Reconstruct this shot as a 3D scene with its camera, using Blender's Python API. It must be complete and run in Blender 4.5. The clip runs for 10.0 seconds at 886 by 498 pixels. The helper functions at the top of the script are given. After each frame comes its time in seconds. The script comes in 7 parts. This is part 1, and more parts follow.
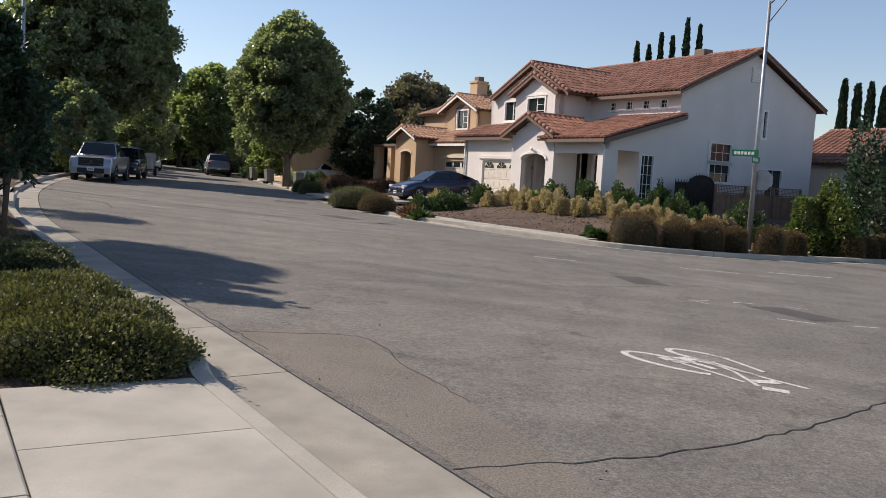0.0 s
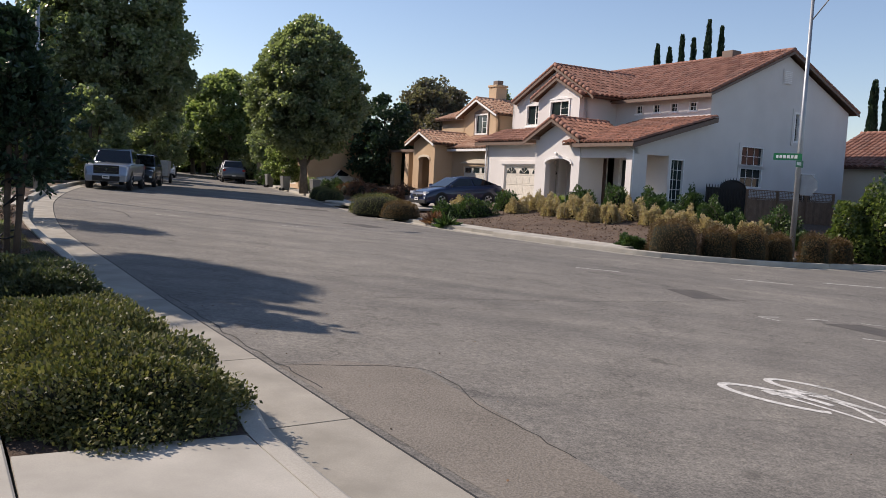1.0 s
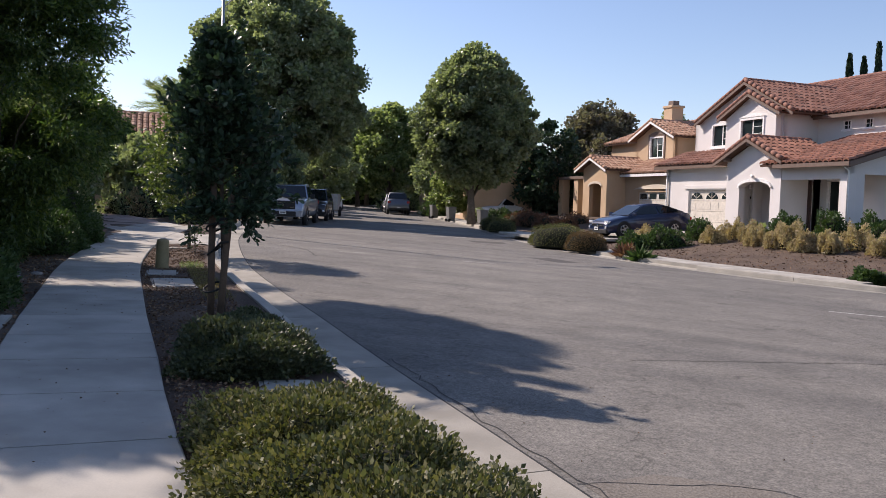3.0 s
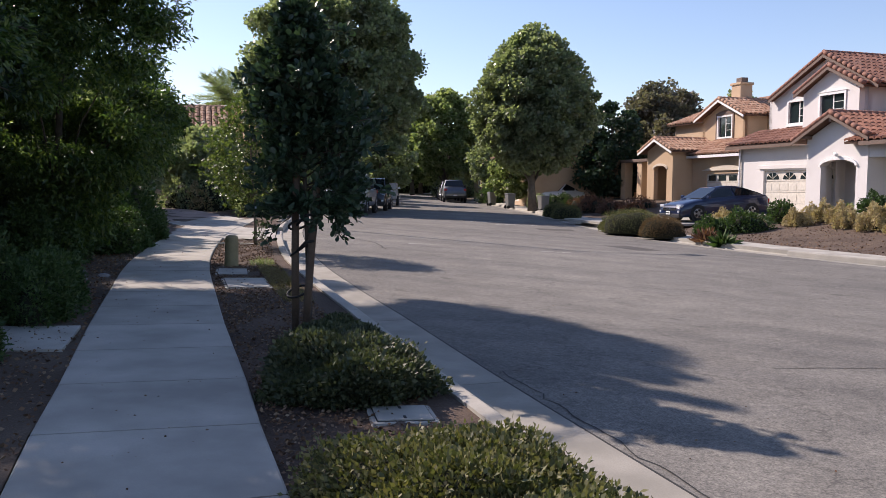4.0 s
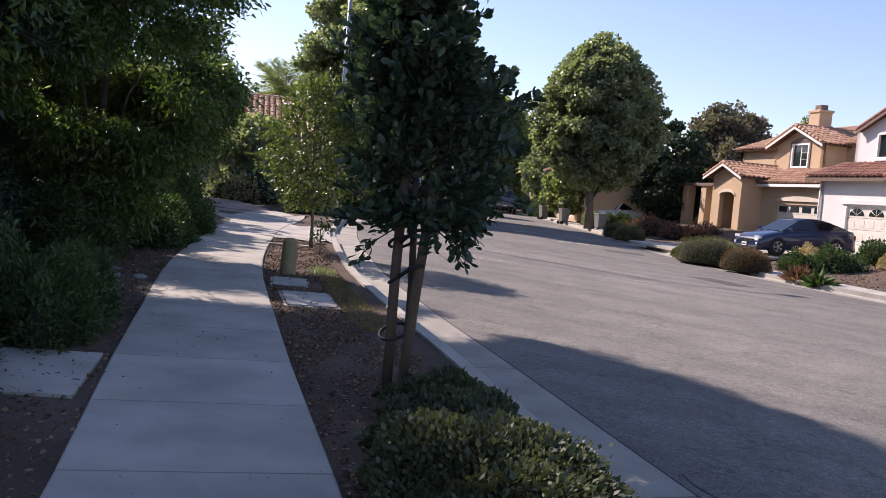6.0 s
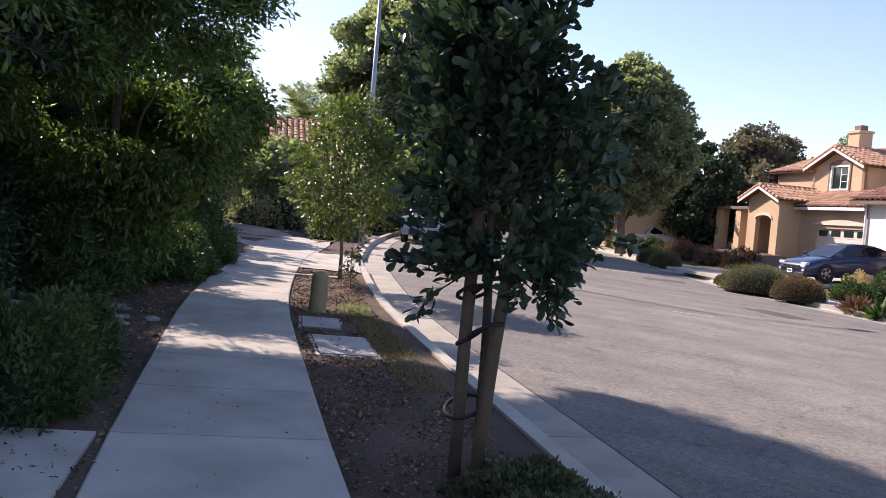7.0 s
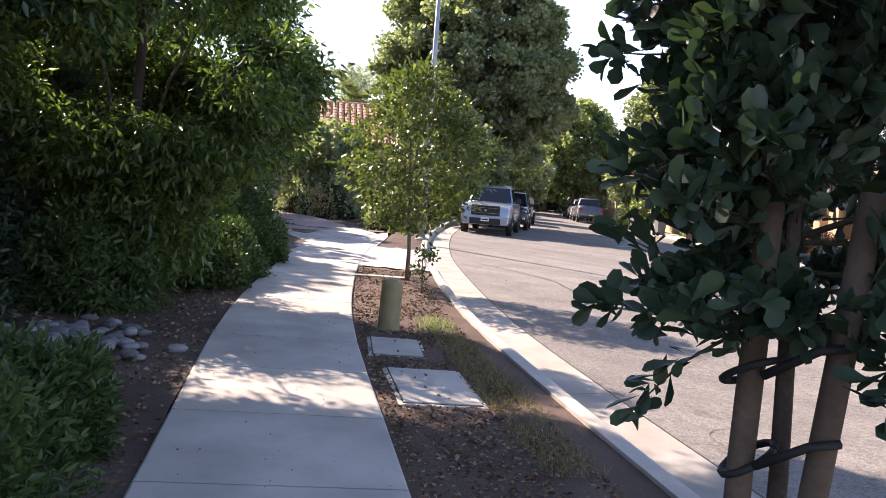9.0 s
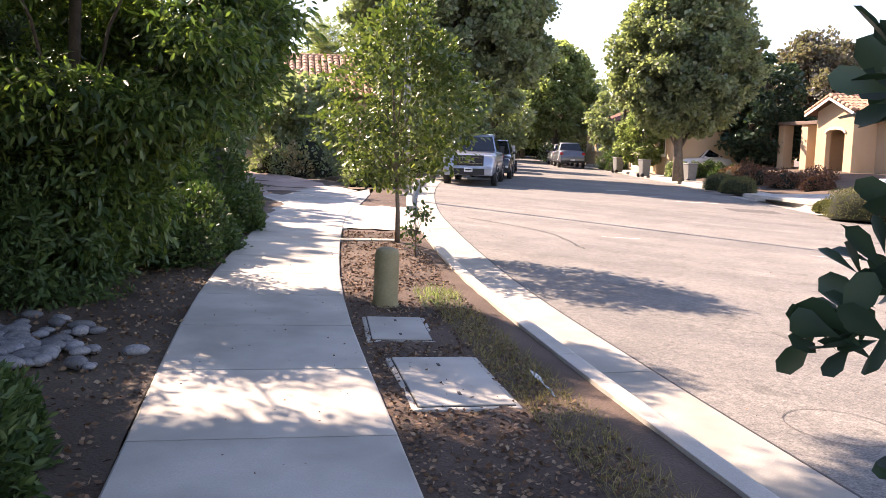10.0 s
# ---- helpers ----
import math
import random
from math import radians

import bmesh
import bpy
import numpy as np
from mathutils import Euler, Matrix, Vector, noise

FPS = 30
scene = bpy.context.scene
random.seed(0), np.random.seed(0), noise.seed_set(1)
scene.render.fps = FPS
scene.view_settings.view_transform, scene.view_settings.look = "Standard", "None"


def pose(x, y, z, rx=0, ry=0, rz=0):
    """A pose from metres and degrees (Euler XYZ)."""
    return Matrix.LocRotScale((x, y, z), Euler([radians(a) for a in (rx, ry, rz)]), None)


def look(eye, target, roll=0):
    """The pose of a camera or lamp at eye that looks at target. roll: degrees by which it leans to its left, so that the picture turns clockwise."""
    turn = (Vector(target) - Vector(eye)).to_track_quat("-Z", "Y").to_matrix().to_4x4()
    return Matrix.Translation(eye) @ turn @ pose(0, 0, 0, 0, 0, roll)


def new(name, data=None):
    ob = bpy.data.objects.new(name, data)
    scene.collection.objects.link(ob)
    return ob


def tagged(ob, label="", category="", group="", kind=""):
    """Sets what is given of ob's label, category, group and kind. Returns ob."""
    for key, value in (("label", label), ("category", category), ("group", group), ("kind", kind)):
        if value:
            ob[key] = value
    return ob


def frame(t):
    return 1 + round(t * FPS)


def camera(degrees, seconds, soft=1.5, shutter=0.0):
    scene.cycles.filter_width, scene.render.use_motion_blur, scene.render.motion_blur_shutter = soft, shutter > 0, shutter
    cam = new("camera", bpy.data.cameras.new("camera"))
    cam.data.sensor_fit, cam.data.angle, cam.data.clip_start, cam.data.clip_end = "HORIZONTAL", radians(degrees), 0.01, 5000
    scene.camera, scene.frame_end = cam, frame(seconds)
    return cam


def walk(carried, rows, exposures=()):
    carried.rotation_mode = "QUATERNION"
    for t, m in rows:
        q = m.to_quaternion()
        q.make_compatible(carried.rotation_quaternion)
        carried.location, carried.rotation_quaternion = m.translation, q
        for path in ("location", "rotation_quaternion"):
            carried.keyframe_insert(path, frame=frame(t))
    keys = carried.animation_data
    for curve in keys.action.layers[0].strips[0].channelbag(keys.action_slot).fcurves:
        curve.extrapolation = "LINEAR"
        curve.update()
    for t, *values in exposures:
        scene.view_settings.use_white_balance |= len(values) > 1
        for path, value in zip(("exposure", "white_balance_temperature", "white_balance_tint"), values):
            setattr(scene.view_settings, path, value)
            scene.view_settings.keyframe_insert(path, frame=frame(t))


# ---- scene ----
cam = camera(56.6, 10.0, soft=0.55)
# The path is laid out over the sloping street; LEVEL turns it so that walls and posts stand upright.
LEVEL = pose(0, 0, 0, -0.51, 1.78, 0)
PATH = [
    (0, (0.977, -0.704, 1.734), (0.406, 1.205, 1.559), 5.1),
    (0.5, (0.522, -0.273, 1.729), (-0.081, 1.628, 1.578), 5.1),
    (1, (0.112, 0.171, 1.714), (-0.486, 2.072, 1.55), 4.8),
    (1.5, (-0.361, 0.574, 1.718), (-1.022, 2.46, 1.65), 3.8),
    (2, (-0.816, 0.94, 1.683), (-1.496, 2.818, 1.588), 4.5),
    (2.5, (-1.245, 1.287, 1.706), (-2.173, 3.056, 1.587), 4.3),
    (3, (-1.765, 1.614, 1.725), (-2.706, 3.374, 1.601), 3.5),
    (3.2, (-1.951, 1.743, 1.748), (-2.992, 3.446, 1.617), 2.9),
    (4.3, (-3.12, 2.441, 1.71), (-4.174, 4.132, 1.539), 1.8),
    (4.5, (-3.311, 2.537, 1.712), (-4.427, 4.187, 1.535), 2.7),
    (5, (-3.846, 3.03, 1.716), (-4.786, 4.792, 1.611), 4.1),
    (5.5, (-4.248, 3.317, 1.693), (-5.3, 5.013, 1.556), 4.9),
    (6.8, (-5.549, 4.369, 1.695), (-6.703, 5.998, 1.56), 7.1),
    (7, (-5.756, 4.534, 1.714), (-6.921, 6.156, 1.611), 6.4),
    (7.5, (-6.262, 4.933, 1.726), (-7.55, 6.462, 1.673), 2.7),
    (8, (-6.725, 5.344, 1.701), (-8.006, 6.879, 1.641), 4.5),
    (8.5, (-7.195, 5.75, 1.688), (-8.394, 7.349, 1.633), 5.4),
    (9, (-7.617, 6.093, 1.675), (-8.871, 7.645, 1.526), 5.8),
    (9.5, (-8.123, 6.491, 1.68), (-9.345, 8.058, 1.454), 3.6),
    (10, (-8.509, 6.866, 1.662), (-9.709, 8.445, 1.399), 3.0),
]
walk(cam, [(t, LEVEL @ look(eye, target, roll)) for t, eye, target, roll in PATH],
     exposures=[(0, 0.2, 6750, 17), (2.5, 0.36, 6500, 22), (4.5, 0.62, 6450, 25), (5, 0.84, 6500, 27), (5.5, 0.62, 6450, 28), (7, 0.95, 6650, 28), (7.5, 1.15, 6650, 28), (8.5, 1.45, 6650, 27), (9, 1.6, 7050, 29), (9.5, 1.88, 7400, 30), (10, 1.95, 7500, 30)])

# ---- world, sun ----
SUN_TO = Vector((-0.79, 0.062, 0.617)).normalized()
world = bpy.data.worlds.new("sky")
scene.world = world
world.use_nodes = True
wn = world.node_tree.nodes
sky = wn.new("ShaderNodeTexSky")
sky.sky_type = "NISHITA"
sky.sun_disc = False
sky.sun_elevation = math.asin(SUN_TO.z)
sky.sun_rotation = math.atan2(SUN_TO.x, SUN_TO.y)
sky.air_density, sky.dust_density, sky.ozone_density = 1.0, 0.35, 2.0
wn["Background"].inputs["Strength"].default_value = 0.118
world.node_tree.links.new(sky.outputs[0], wn["Background"].inputs["Color"])
sun_data = bpy.data.lights.new("sun", "SUN")
sun_data.energy, sun_data.angle, sun_data.color = 4.8, radians(0.6), (1.0, 0.91, 0.77)
sun = new("sun", sun_data)
sun.matrix_world = look(SUN_TO * 80, (0, 0, 0))


# ---- materials ----
def principled(name, rough=0.8, metal=0.0, spec=0.5):
    m = bpy.data.materials.new(name)
    m.use_nodes = True
    b = m.node_tree.nodes["Principled BSDF"]
    b.inputs["Roughness"].default_value = rough
    b.inputs["Metallic"].default_value = metal
    b.inputs["Specular IOR Level"].default_value = spec
    return m, m.node_tree.nodes, m.node_tree.links, b


def ramp(nodes, stops):
    r = nodes.new("ShaderNodeValToRGB")
    e = r.color_ramp.elements
    while len(e) < len(stops):
        e.new(0.5)
    for k, (p, c) in zip(e, stops):
        k.position, k.color = p, (*c, 1)
    return r


def mixed(name, c1, c2, scale=2.0, fine=40.0, c3=None, rough=0.85, bump=0.2, depth=0.01, metal=0.0, spec=0.4, per_object=0.0, detail=6.0, fine_amount=0.35):
    """Two colours in broad blotches, a third in fine grain, and fine relief; metres by object space."""
    m, n, l, b = principled(name, rough, metal, spec)
    co = n.new("ShaderNodeTexCoord")
    big, small = n.new("ShaderNodeTexNoise"), n.new("ShaderNodeTexNoise")
    for t, s in ((big, scale), (small, fine)):
        t.inputs["Scale"].default_value = s
        t.inputs["Detail"].default_value = detail
        l.new(co.outputs["Object"], t.inputs["Vector"])
    r = ramp(n, ((0.32, c1), (0.68, c2)))
    l.new(big.outputs["Fac"], r.inputs["Fac"])
    c3 = c3 or tuple(0.55 * v for v in c1)
    r2 = ramp(n, ((0.35, (1, 1, 1)), (0.65, (0, 0, 0))))
    l.new(small.outputs["Fac"], r2.inputs["Fac"])
    f = n.new("ShaderNodeMath")
    f.operation = "MULTIPLY"
    f.inputs[1].default_value = fine_amount
    l.new(r2.outputs["Color"], f.inputs[0])
    mx = n.new("ShaderNodeMix")
    mx.data_type = "RGBA"
    l.new(f.outputs[0], mx.inputs["Factor"])
    l.new(r.outputs["Color"], mx.inputs["A"])
    mx.inputs["B"].default_value = (*c3, 1)
    out = mx.outputs["Result"]
    if per_object:
        info, hsv, mr = n.new("ShaderNodeObjectInfo"), n.new("ShaderNodeHueSaturation"), n.new("ShaderNodeMapRange")
        mr.inputs["To Min"].default_value, mr.inputs["To Max"].default_value = 1 - per_object, 1 + per_object
        l.new(info.outputs["Random"], mr.inputs["Value"])
        l.new(mr.outputs["Result"], hsv.inputs["Value"])
        l.new(out, hsv.inputs["Color"])
        out = hsv.outputs["Color"]
    l.new(out, b.inputs["Base Color"])
    if bump:
        bp = n.new("ShaderNodeBump")
        bp.inputs["Strength"].default_value, bp.inputs["Distance"].default_value = bump, depth
        l.new(small.outputs["Fac"], bp.inputs["Height"])
        l.new(bp.outputs["Normal"], b.inputs["Normal"])
    return m


def island_random(name, stops, rough=0.6, spec=0.4, through_light=0.0, bump=0.0):
    """A colour picked for each separate piece of a mesh; leaves let some light through."""
    m, n, l, b = principled(name, rough, 0.0, spec)
    geo = n.new("ShaderNodeNewGeometry")
    r = ramp(n, stops)
    l.new(geo.outputs["Random Per Island"], r.inputs["Fac"])
    l.new(r.outputs["Color"], b.inputs["Base Color"])
    if through_light:
        tr, mx = n.new("ShaderNodeBsdfTranslucent"), n.new("ShaderNodeMixShader")
        br = n.new("ShaderNodeMix")
        br.data_type, br.blend_type = "RGBA", "MULTIPLY"
        br.inputs["Factor"].default_value = 1.0
        br.inputs["B"].default_value = (1.28, 1.4, 0.68, 1)
        l.new(r.outputs["Color"], br.inputs["A"])
        l.new(br.outputs["Result"], tr.inputs["Color"])
        mx.inputs["Fac"].default_value = through_light
        l.new(b.outputs[0], mx.inputs[1])
        l.new(tr.outputs[0], mx.inputs[2])
        l.new(mx.outputs[0], n["Material Output"].inputs["Surface"])
    return m


def glass_like(name, colour, rough=0.05):
    m, n, l, b = principled(name, rough, 0.0, 0.6)
    b.inputs["Base Color"].default_value = (*colour, 1)
    return m


def plain(name, colour, rough=0.6, metal=0.0, spec=0.4, coat=0.0):
    m, n, l, b = principled(name, rough, metal, spec)
    co, t = n.new("ShaderNodeTexCoord"), n.new("ShaderNodeTexNoise")
    t.inputs["Scale"].default_value = 9.0
    l.new(co.outputs["Object"], t.inputs["Vector"])
    r = ramp(n, ((0.3, tuple(v * 0.88 for v in colour)), (0.7, tuple(min(1, v * 1.08) for v in colour))))
    l.new(t.outputs["Fac"], r.inputs["Fac"])
    l.new(r.outputs["Color"], b.inputs["Base Color"])
    b.inputs["Coat Weight"].default_value = coat
    return m


M = {}
M["soil"] = mixed("mulch soil", (0.058, 0.037, 0.025), (0.125, 0.084, 0.06), 1.1, 55, (0.026, 0.018, 0.013), 0.95, 0.7, 0.02)
M["dirt"] = mixed("dry dirt", (0.13, 0.095, 0.068), (0.21, 0.16, 0.115), 0.9, 60, (0.06, 0.042, 0.03), 0.95, 0.5, 0.015)
M["slope"] = mixed("mulched slope", (0.09, 0.06, 0.042), (0.155, 0.11, 0.079), 1.0, 45, (0.04, 0.03, 0.022), 0.95, 0.7, 0.03)
# the dry dirt again, darker: the trees' shade is put into its colour
M["shade_dirt"] = mixed("shade-darkened garden dirt", (0.07, 0.048, 0.033), (0.135, 0.10, 0.072), 0.9, 50, (0.032, 0.023, 0.017), 0.95, 0.6, 0.02)
M["concrete"] = mixed("sidewalk concrete", (0.31, 0.292, 0.248), (0.48, 0.452, 0.39), 1.7, 120, (0.30, 0.285, 0.26), 0.9, 0.12, 0.003, per_object=0.05)
M["kerb"] = mixed("kerb concrete", (0.34, 0.32, 0.272), (0.46, 0.43, 0.37), 2.2, 90, (0.25, 0.235, 0.205), 0.9, 0.2, 0.004, per_object=0.05)
M["gutter"] = mixed("gutter concrete", (0.26, 0.245, 0.205), (0.38, 0.355, 0.30), 2.2, 90, (0.22, 0.20, 0.17), 0.9, 0.2, 0.004, per_object=0.06)
M["stucco_white"] = mixed("white stucco", (0.66, 0.63, 0.605), (0.73, 0.70, 0.675), 0.7, 90, (0.58, 0.555, 0.53), 0.9, 0.15, 0.006)
M["stucco_tan"] = mixed("tan stucco", (0.50, 0.36, 0.23), (0.57, 0.42, 0.28), 0.7, 90, (0.42, 0.30, 0.19), 0.9, 0.15, 0.006)
M["stucco_cream"] = mixed("cream stucco", (0.62, 0.55, 0.45), (0.68, 0.61, 0.50), 0.7, 90, (0.5, 0.44, 0.36), 0.9, 0.15, 0.006)
M["tile"] = island_random("clay roof tile", ((0.0, (0.165, 0.080, 0.058)), (0.35, (0.235, 0.115, 0.082)), (0.7, (0.29, 0.15, 0.11)), (1.0, (0.20, 0.115, 0.09))), 0.85, 0.3)
M["tile_tan"] = island_random("tan roof tile", ((0.0, (0.30, 0.17, 0.11)), (0.5, (0.40, 0.24, 0.16)), (1.0, (0.46, 0.30, 0.21))), 0.85, 0.3)
M["underlay"] = plain("dark roof underlay", (0.12, 0.07, 0.05), 0.95)
M["trim_white"] = plain("white trim paint", (0.82, 0.81, 0.79), 0.5)
M["trim_brown"] = plain("brown fascia paint", (0.16, 0.11, 0.085), 0.6)
M["glass"] = glass_like("window glass", (0.02, 0.03, 0.032))
M["door_dark"] = plain("dark stained door", (0.06, 0.03, 0.022), 0.5)
M["garage"] = plain("cream garage door paint", (0.62, 0.58, 0.51), 0.6)
M["steel"] = mixed("galvanised steel", (0.30, 0.32, 0.34), (0.40, 0.42, 0.44), 3, 40, (0.22, 0.24, 0.26), 0.45, 0.05, 0.002, metal=0.6)
M["bark"] = mixed("grey bark", (0.12, 0.095, 0.07), (0.20, 0.165, 0.13), 5, 30, (0.05, 0.04, 0.03), 0.95, 0.8, 0.02)
M["bark_dark"] = mixed("dark bark", (0.055, 0.042, 0.032), (0.10, 0.08, 0.062), 8, 60, (0.025, 0.02, 0.016), 0.95, 0.8, 0.01)
G_ = lambda a, b, c: ((0.0, a), (0.5, b), (1.0, c))
# leaf_plane and leaf_light are paled and greyed: distance haze put into the colour
M["leaf_plane"] = island_random("hazed plane tree leaf", G_((0.14, 0.172, 0.108), (0.205, 0.24, 0.152), (0.285, 0.32, 0.205)), 0.34, 0.75, 0.5)
M["leaf_light"] = island_random("hazed light green leaf", G_((0.08, 0.125, 0.035), (0.21, 0.25, 0.125), (0.30, 0.34, 0.19)), 0.4, 0.6, 0.55)
M["leaf_young"] = island_random("young tree leaf", G_((0.042, 0.072, 0.02), (0.085, 0.12, 0.034), (0.165, 0.195, 0.065)), 0.34, 0.5, 0.4)
M["leaf_dark"] = island_random("dark glossy leaf", G_((0.02, 0.042, 0.027), (0.034, 0.066, 0.04), (0.054, 0.092, 0.052)), 0.42, 0.38, 0.2)
M["leaf_willow"] = island_random("narrow green leaf", G_((0.034, 0.07, 0.024), (0.07, 0.124, 0.038), (0.16, 0.22, 0.06)), 0.34, 0.6, 0.5)
# lightened and greyed too, to carry the haze over far leaves
M["leaf_purple"] = island_random("hazed purple brown leaf", G_((0.11, 0.10, 0.088), (0.165, 0.145, 0.12), (0.18, 0.18, 0.14)), 0.45, 0.5, 0.35)
M["leaf_cypress"] = island_random("cypress spray", G_((0.014, 0.032, 0.018), (0.026, 0.05, 0.026), (0.04, 0.07, 0.035)), 0.7, 0.3, 0.1)
M["leaf_ground"] = island_random("ground cover leaf", G_((0.045, 0.055, 0.02), (0.12, 0.128, 0.048), (0.215, 0.19, 0.085)), 0.6, 0.4, 0.25)
M["leaf_shrub"] = island_random("shrub leaf", G_((0.03, 0.06, 0.018), (0.05, 0.095, 0.028), (0.085, 0.13, 0.04)), 0.55, 0.4, 0.25)
# darker and greyer than leaf_ground: tree shade put into the leaf colour
M["leaf_cover_shade"] = island_random("shade-grey ground cover leaf", G_((0.045, 0.06, 0.032), (0.07, 0.086, 0.045), (0.115, 0.12, 0.06)), 0.55, 0.4, 0.25)
M["leaf_rust"] = island_random("bronze hedge leaf", G_((0.085, 0.05, 0.026), (0.14, 0.085, 0.042), (0.18, 0.12, 0.06)), 0.6, 0.4, 0.25)
M["leaf_gold"] = island_random("dry golden shrub", G_((0.31, 0.24, 0.15), (0.44, 0.35, 0.225), (0.55, 0.455, 0.31)), 0.8, 0.3, 0.3)
M["leaf_red"] = island_random("reddish shrub leaf", G_((0.11, 0.05, 0.035), (0.17, 0.08, 0.055), (0.21, 0.125, 0.085)), 0.6, 0.4, 0.25)
# near-black stands in for the shade inside shrubs
M["core"] = plain("shrub inner shade", (0.02, 0.022, 0.012), 1.0)


def asphalt_material():
    m, n, l, b = principled("worn asphalt", 0.92, 0.0, 0.35)
    co = n.new("ShaderNodeTexCoord")
    def noise_at(scale, detail=4.0, rough=0.55):
        t = n.new("ShaderNodeTexNoise")
        t.inputs["Scale"].default_value, t.inputs["Detail"].default_value, t.inputs["Roughness"].default_value = scale, detail, rough
        l.new(co.outputs["Object"], t.inputs["Vector"])
        return t
    broad, mid, grain = noise_at(0.16, 5), noise_at(1.4, 5), noise_at(60, 2, 0.7)
    base = ramp(n, ((0.3, (0.150, 0.142, 0.130)), (0.55, (0.185, 0.175, 0.158)), (0.75, (0.225, 0.212, 0.19))))
    l.new(broad.outputs["Fac"], base.inputs["Fac"])
    def over(a, fac_node, stops, amount, mode="MULTIPLY"):
        r = ramp(n, stops)
        l.new(fac_node, r.inputs["Fac"])
        x = n.new("ShaderNodeMix")
        x.data_type, x.blend_type = "RGBA", mode
        x.inputs["Factor"].default_value = amount
        l.new(a, x.inputs["A"])
        l.new(r.outputs["Color"], x.inputs["B"])
        return x.outputs["Result"]
    c = over(base.outputs["Color"], mid.outputs["Fac"], ((0.3, (0.82, 0.82, 0.82)), (0.7, (1.1, 1.1, 1.1))), 1.0)
    c = over(c, grain.outputs["Fac"], ((0.33, (0.55, 0.55, 0.55)), (0.5, (1, 1, 1)), (0.66, (1.42, 1.4, 1.35))), 0.85)
    c = over(c, noise_at(17, 3, 0.7).outputs["Fac"], ((0.3, (0.68, 0.68, 0.68)), (0.7, (1.26, 1.26, 1.23))), 0.9)
    # long faint streaks along the street, as tyres leave them
    turn, streak = n.new("ShaderNodeMapping"), n.new("ShaderNodeTexNoise")
    turn.inputs["Rotation"].default_value = (0, 0, radians(42))
    turn.inputs["Scale"].default_value = (0.07, 1.1, 1.0)
    streak.inputs["Scale"].default_value, streak.inputs["Detail"].default_value = 1.0, 4.0
    l.new(co.outputs["Object"], turn.inputs["Vector"])
    l.new(turn.outputs["Vector"], streak.inputs["Vector"])
    c = over(c, streak.outputs["Fac"], ((0.35, (0.84, 0.84, 0.85)), (0.65, (1.12, 1.11, 1.09))), 0.9)
    c = over(c, noise_at(2.6, 2, 0.4).outputs["Fac"], ((0.26, (0.62, 0.62, 0.62)), (0.31, (1, 1, 1))), 0.7)
    # fine alligator cracking, only in some places
    vor, warp = n.new("ShaderNodeTexVoronoi"), noise_at(3.0, 3)
    vor.feature = "DISTANCE_TO_EDGE"
    vor.inputs["Scale"].default_value = 0.23
    add = n.new("ShaderNodeMix")
    add.data_type, add.blend_type = "RGBA", "ADD"
    add.inputs["Factor"].default_value = 0.8
    l.new(co.outputs["Object"], add.inputs["A"])
    l.new(warp.outputs["Color"], add.inputs["B"])
    l.new(add.outputs["Result"], vor.inputs["Vector"])
    c = over(c, vor.outputs["Distance"], ((0.0, (0.5, 0.5, 0.5)), (0.0045, (1, 1, 1))), 0.75)
    l.new(c, b.inputs["Base Color"])
    bp = n.new("ShaderNodeBump")
    bp.inputs["Strength"].default_value, bp.inputs["Distance"].default_value = 0.45, 0.006
    l.new(grain.outputs["Fac"], bp.inputs["Height"])
    l.new(bp.outputs["Normal"], b.inputs["Normal"])
    return m


M["asphalt"] = asphalt_material()
M["asphalt_dark"] = mixed("dark asphalt patch", (0.075, 0.07, 0.064), (0.11, 0.10, 0.09), 2, 60, (0.04, 0.04, 0.038), 0.95, 0.4, 0.006)
M["asphalt_coarse"] = mixed("coarse worn asphalt", (0.115, 0.102, 0.085), (0.165, 0.147, 0.123), 1.2, 58, (0.33, 0.295, 0.245), 0.95, 0.7, 0.008, fine_amount=0.42, detail=2.0)
M["tar"] = plain("crack filler tar", (0.03, 0.029, 0.027), 0.8)
M["road_paint"] = mixed("worn road paint", (0.62, 0.61, 0.57), (0.74, 0.73, 0.69), 3, 25, (0.25, 0.24, 0.22), 0.8, 0.2, 0.003, fine_amount=0.6)


# ---- helpers ----
def g(x, y):
    """Height of the sloping street."""
    return -0.03112 * x - 0.0089 * y


def mesh_object(name, bm, material, parent=None, label=""):
    me = bpy.data.meshes.new(name)
    bm.normal_update()
    bm.to_mesh(me)
    bm.free()
    if material:
        me.materials.append(material)
    ob = new(name, me)
    ob.parent = parent
    return tagged(ob, label)


def part(name, bm, material, parent, label=""):
    return mesh_object(name, bm, material, parent, label)


def thing(name, m, label, category, group="", kind=""):
    ob = new(name)
    ob.empty_display_size = 0.2
    ob.matrix_world = m
    return tagged(ob, label, category, group, kind)


def box(bm, x0, x1, y0, y1, z0, z1, bevel=0.0):
    r = bmesh.ops.create_cube(bm, size=1.0)
    vs = r["verts"]
    for v in vs:
        v.co = Vector((x0 + (v.co.x + 0.5) * (x1 - x0), y0 + (v.co.y + 0.5) * (y1 - y0), z0 + (v.co.z + 0.5) * (z1 - z0)))
    if bevel:
        es = list({e for v in vs for e in v.link_edges})
        bmesh.ops.bevel(bm, geom=es, offset=bevel, segments=2, affect="EDGES", profile=0.6)
    return bm


def boxed(*a, bevel=0.0):
    return box(bmesh.new(), *a, bevel=bevel)


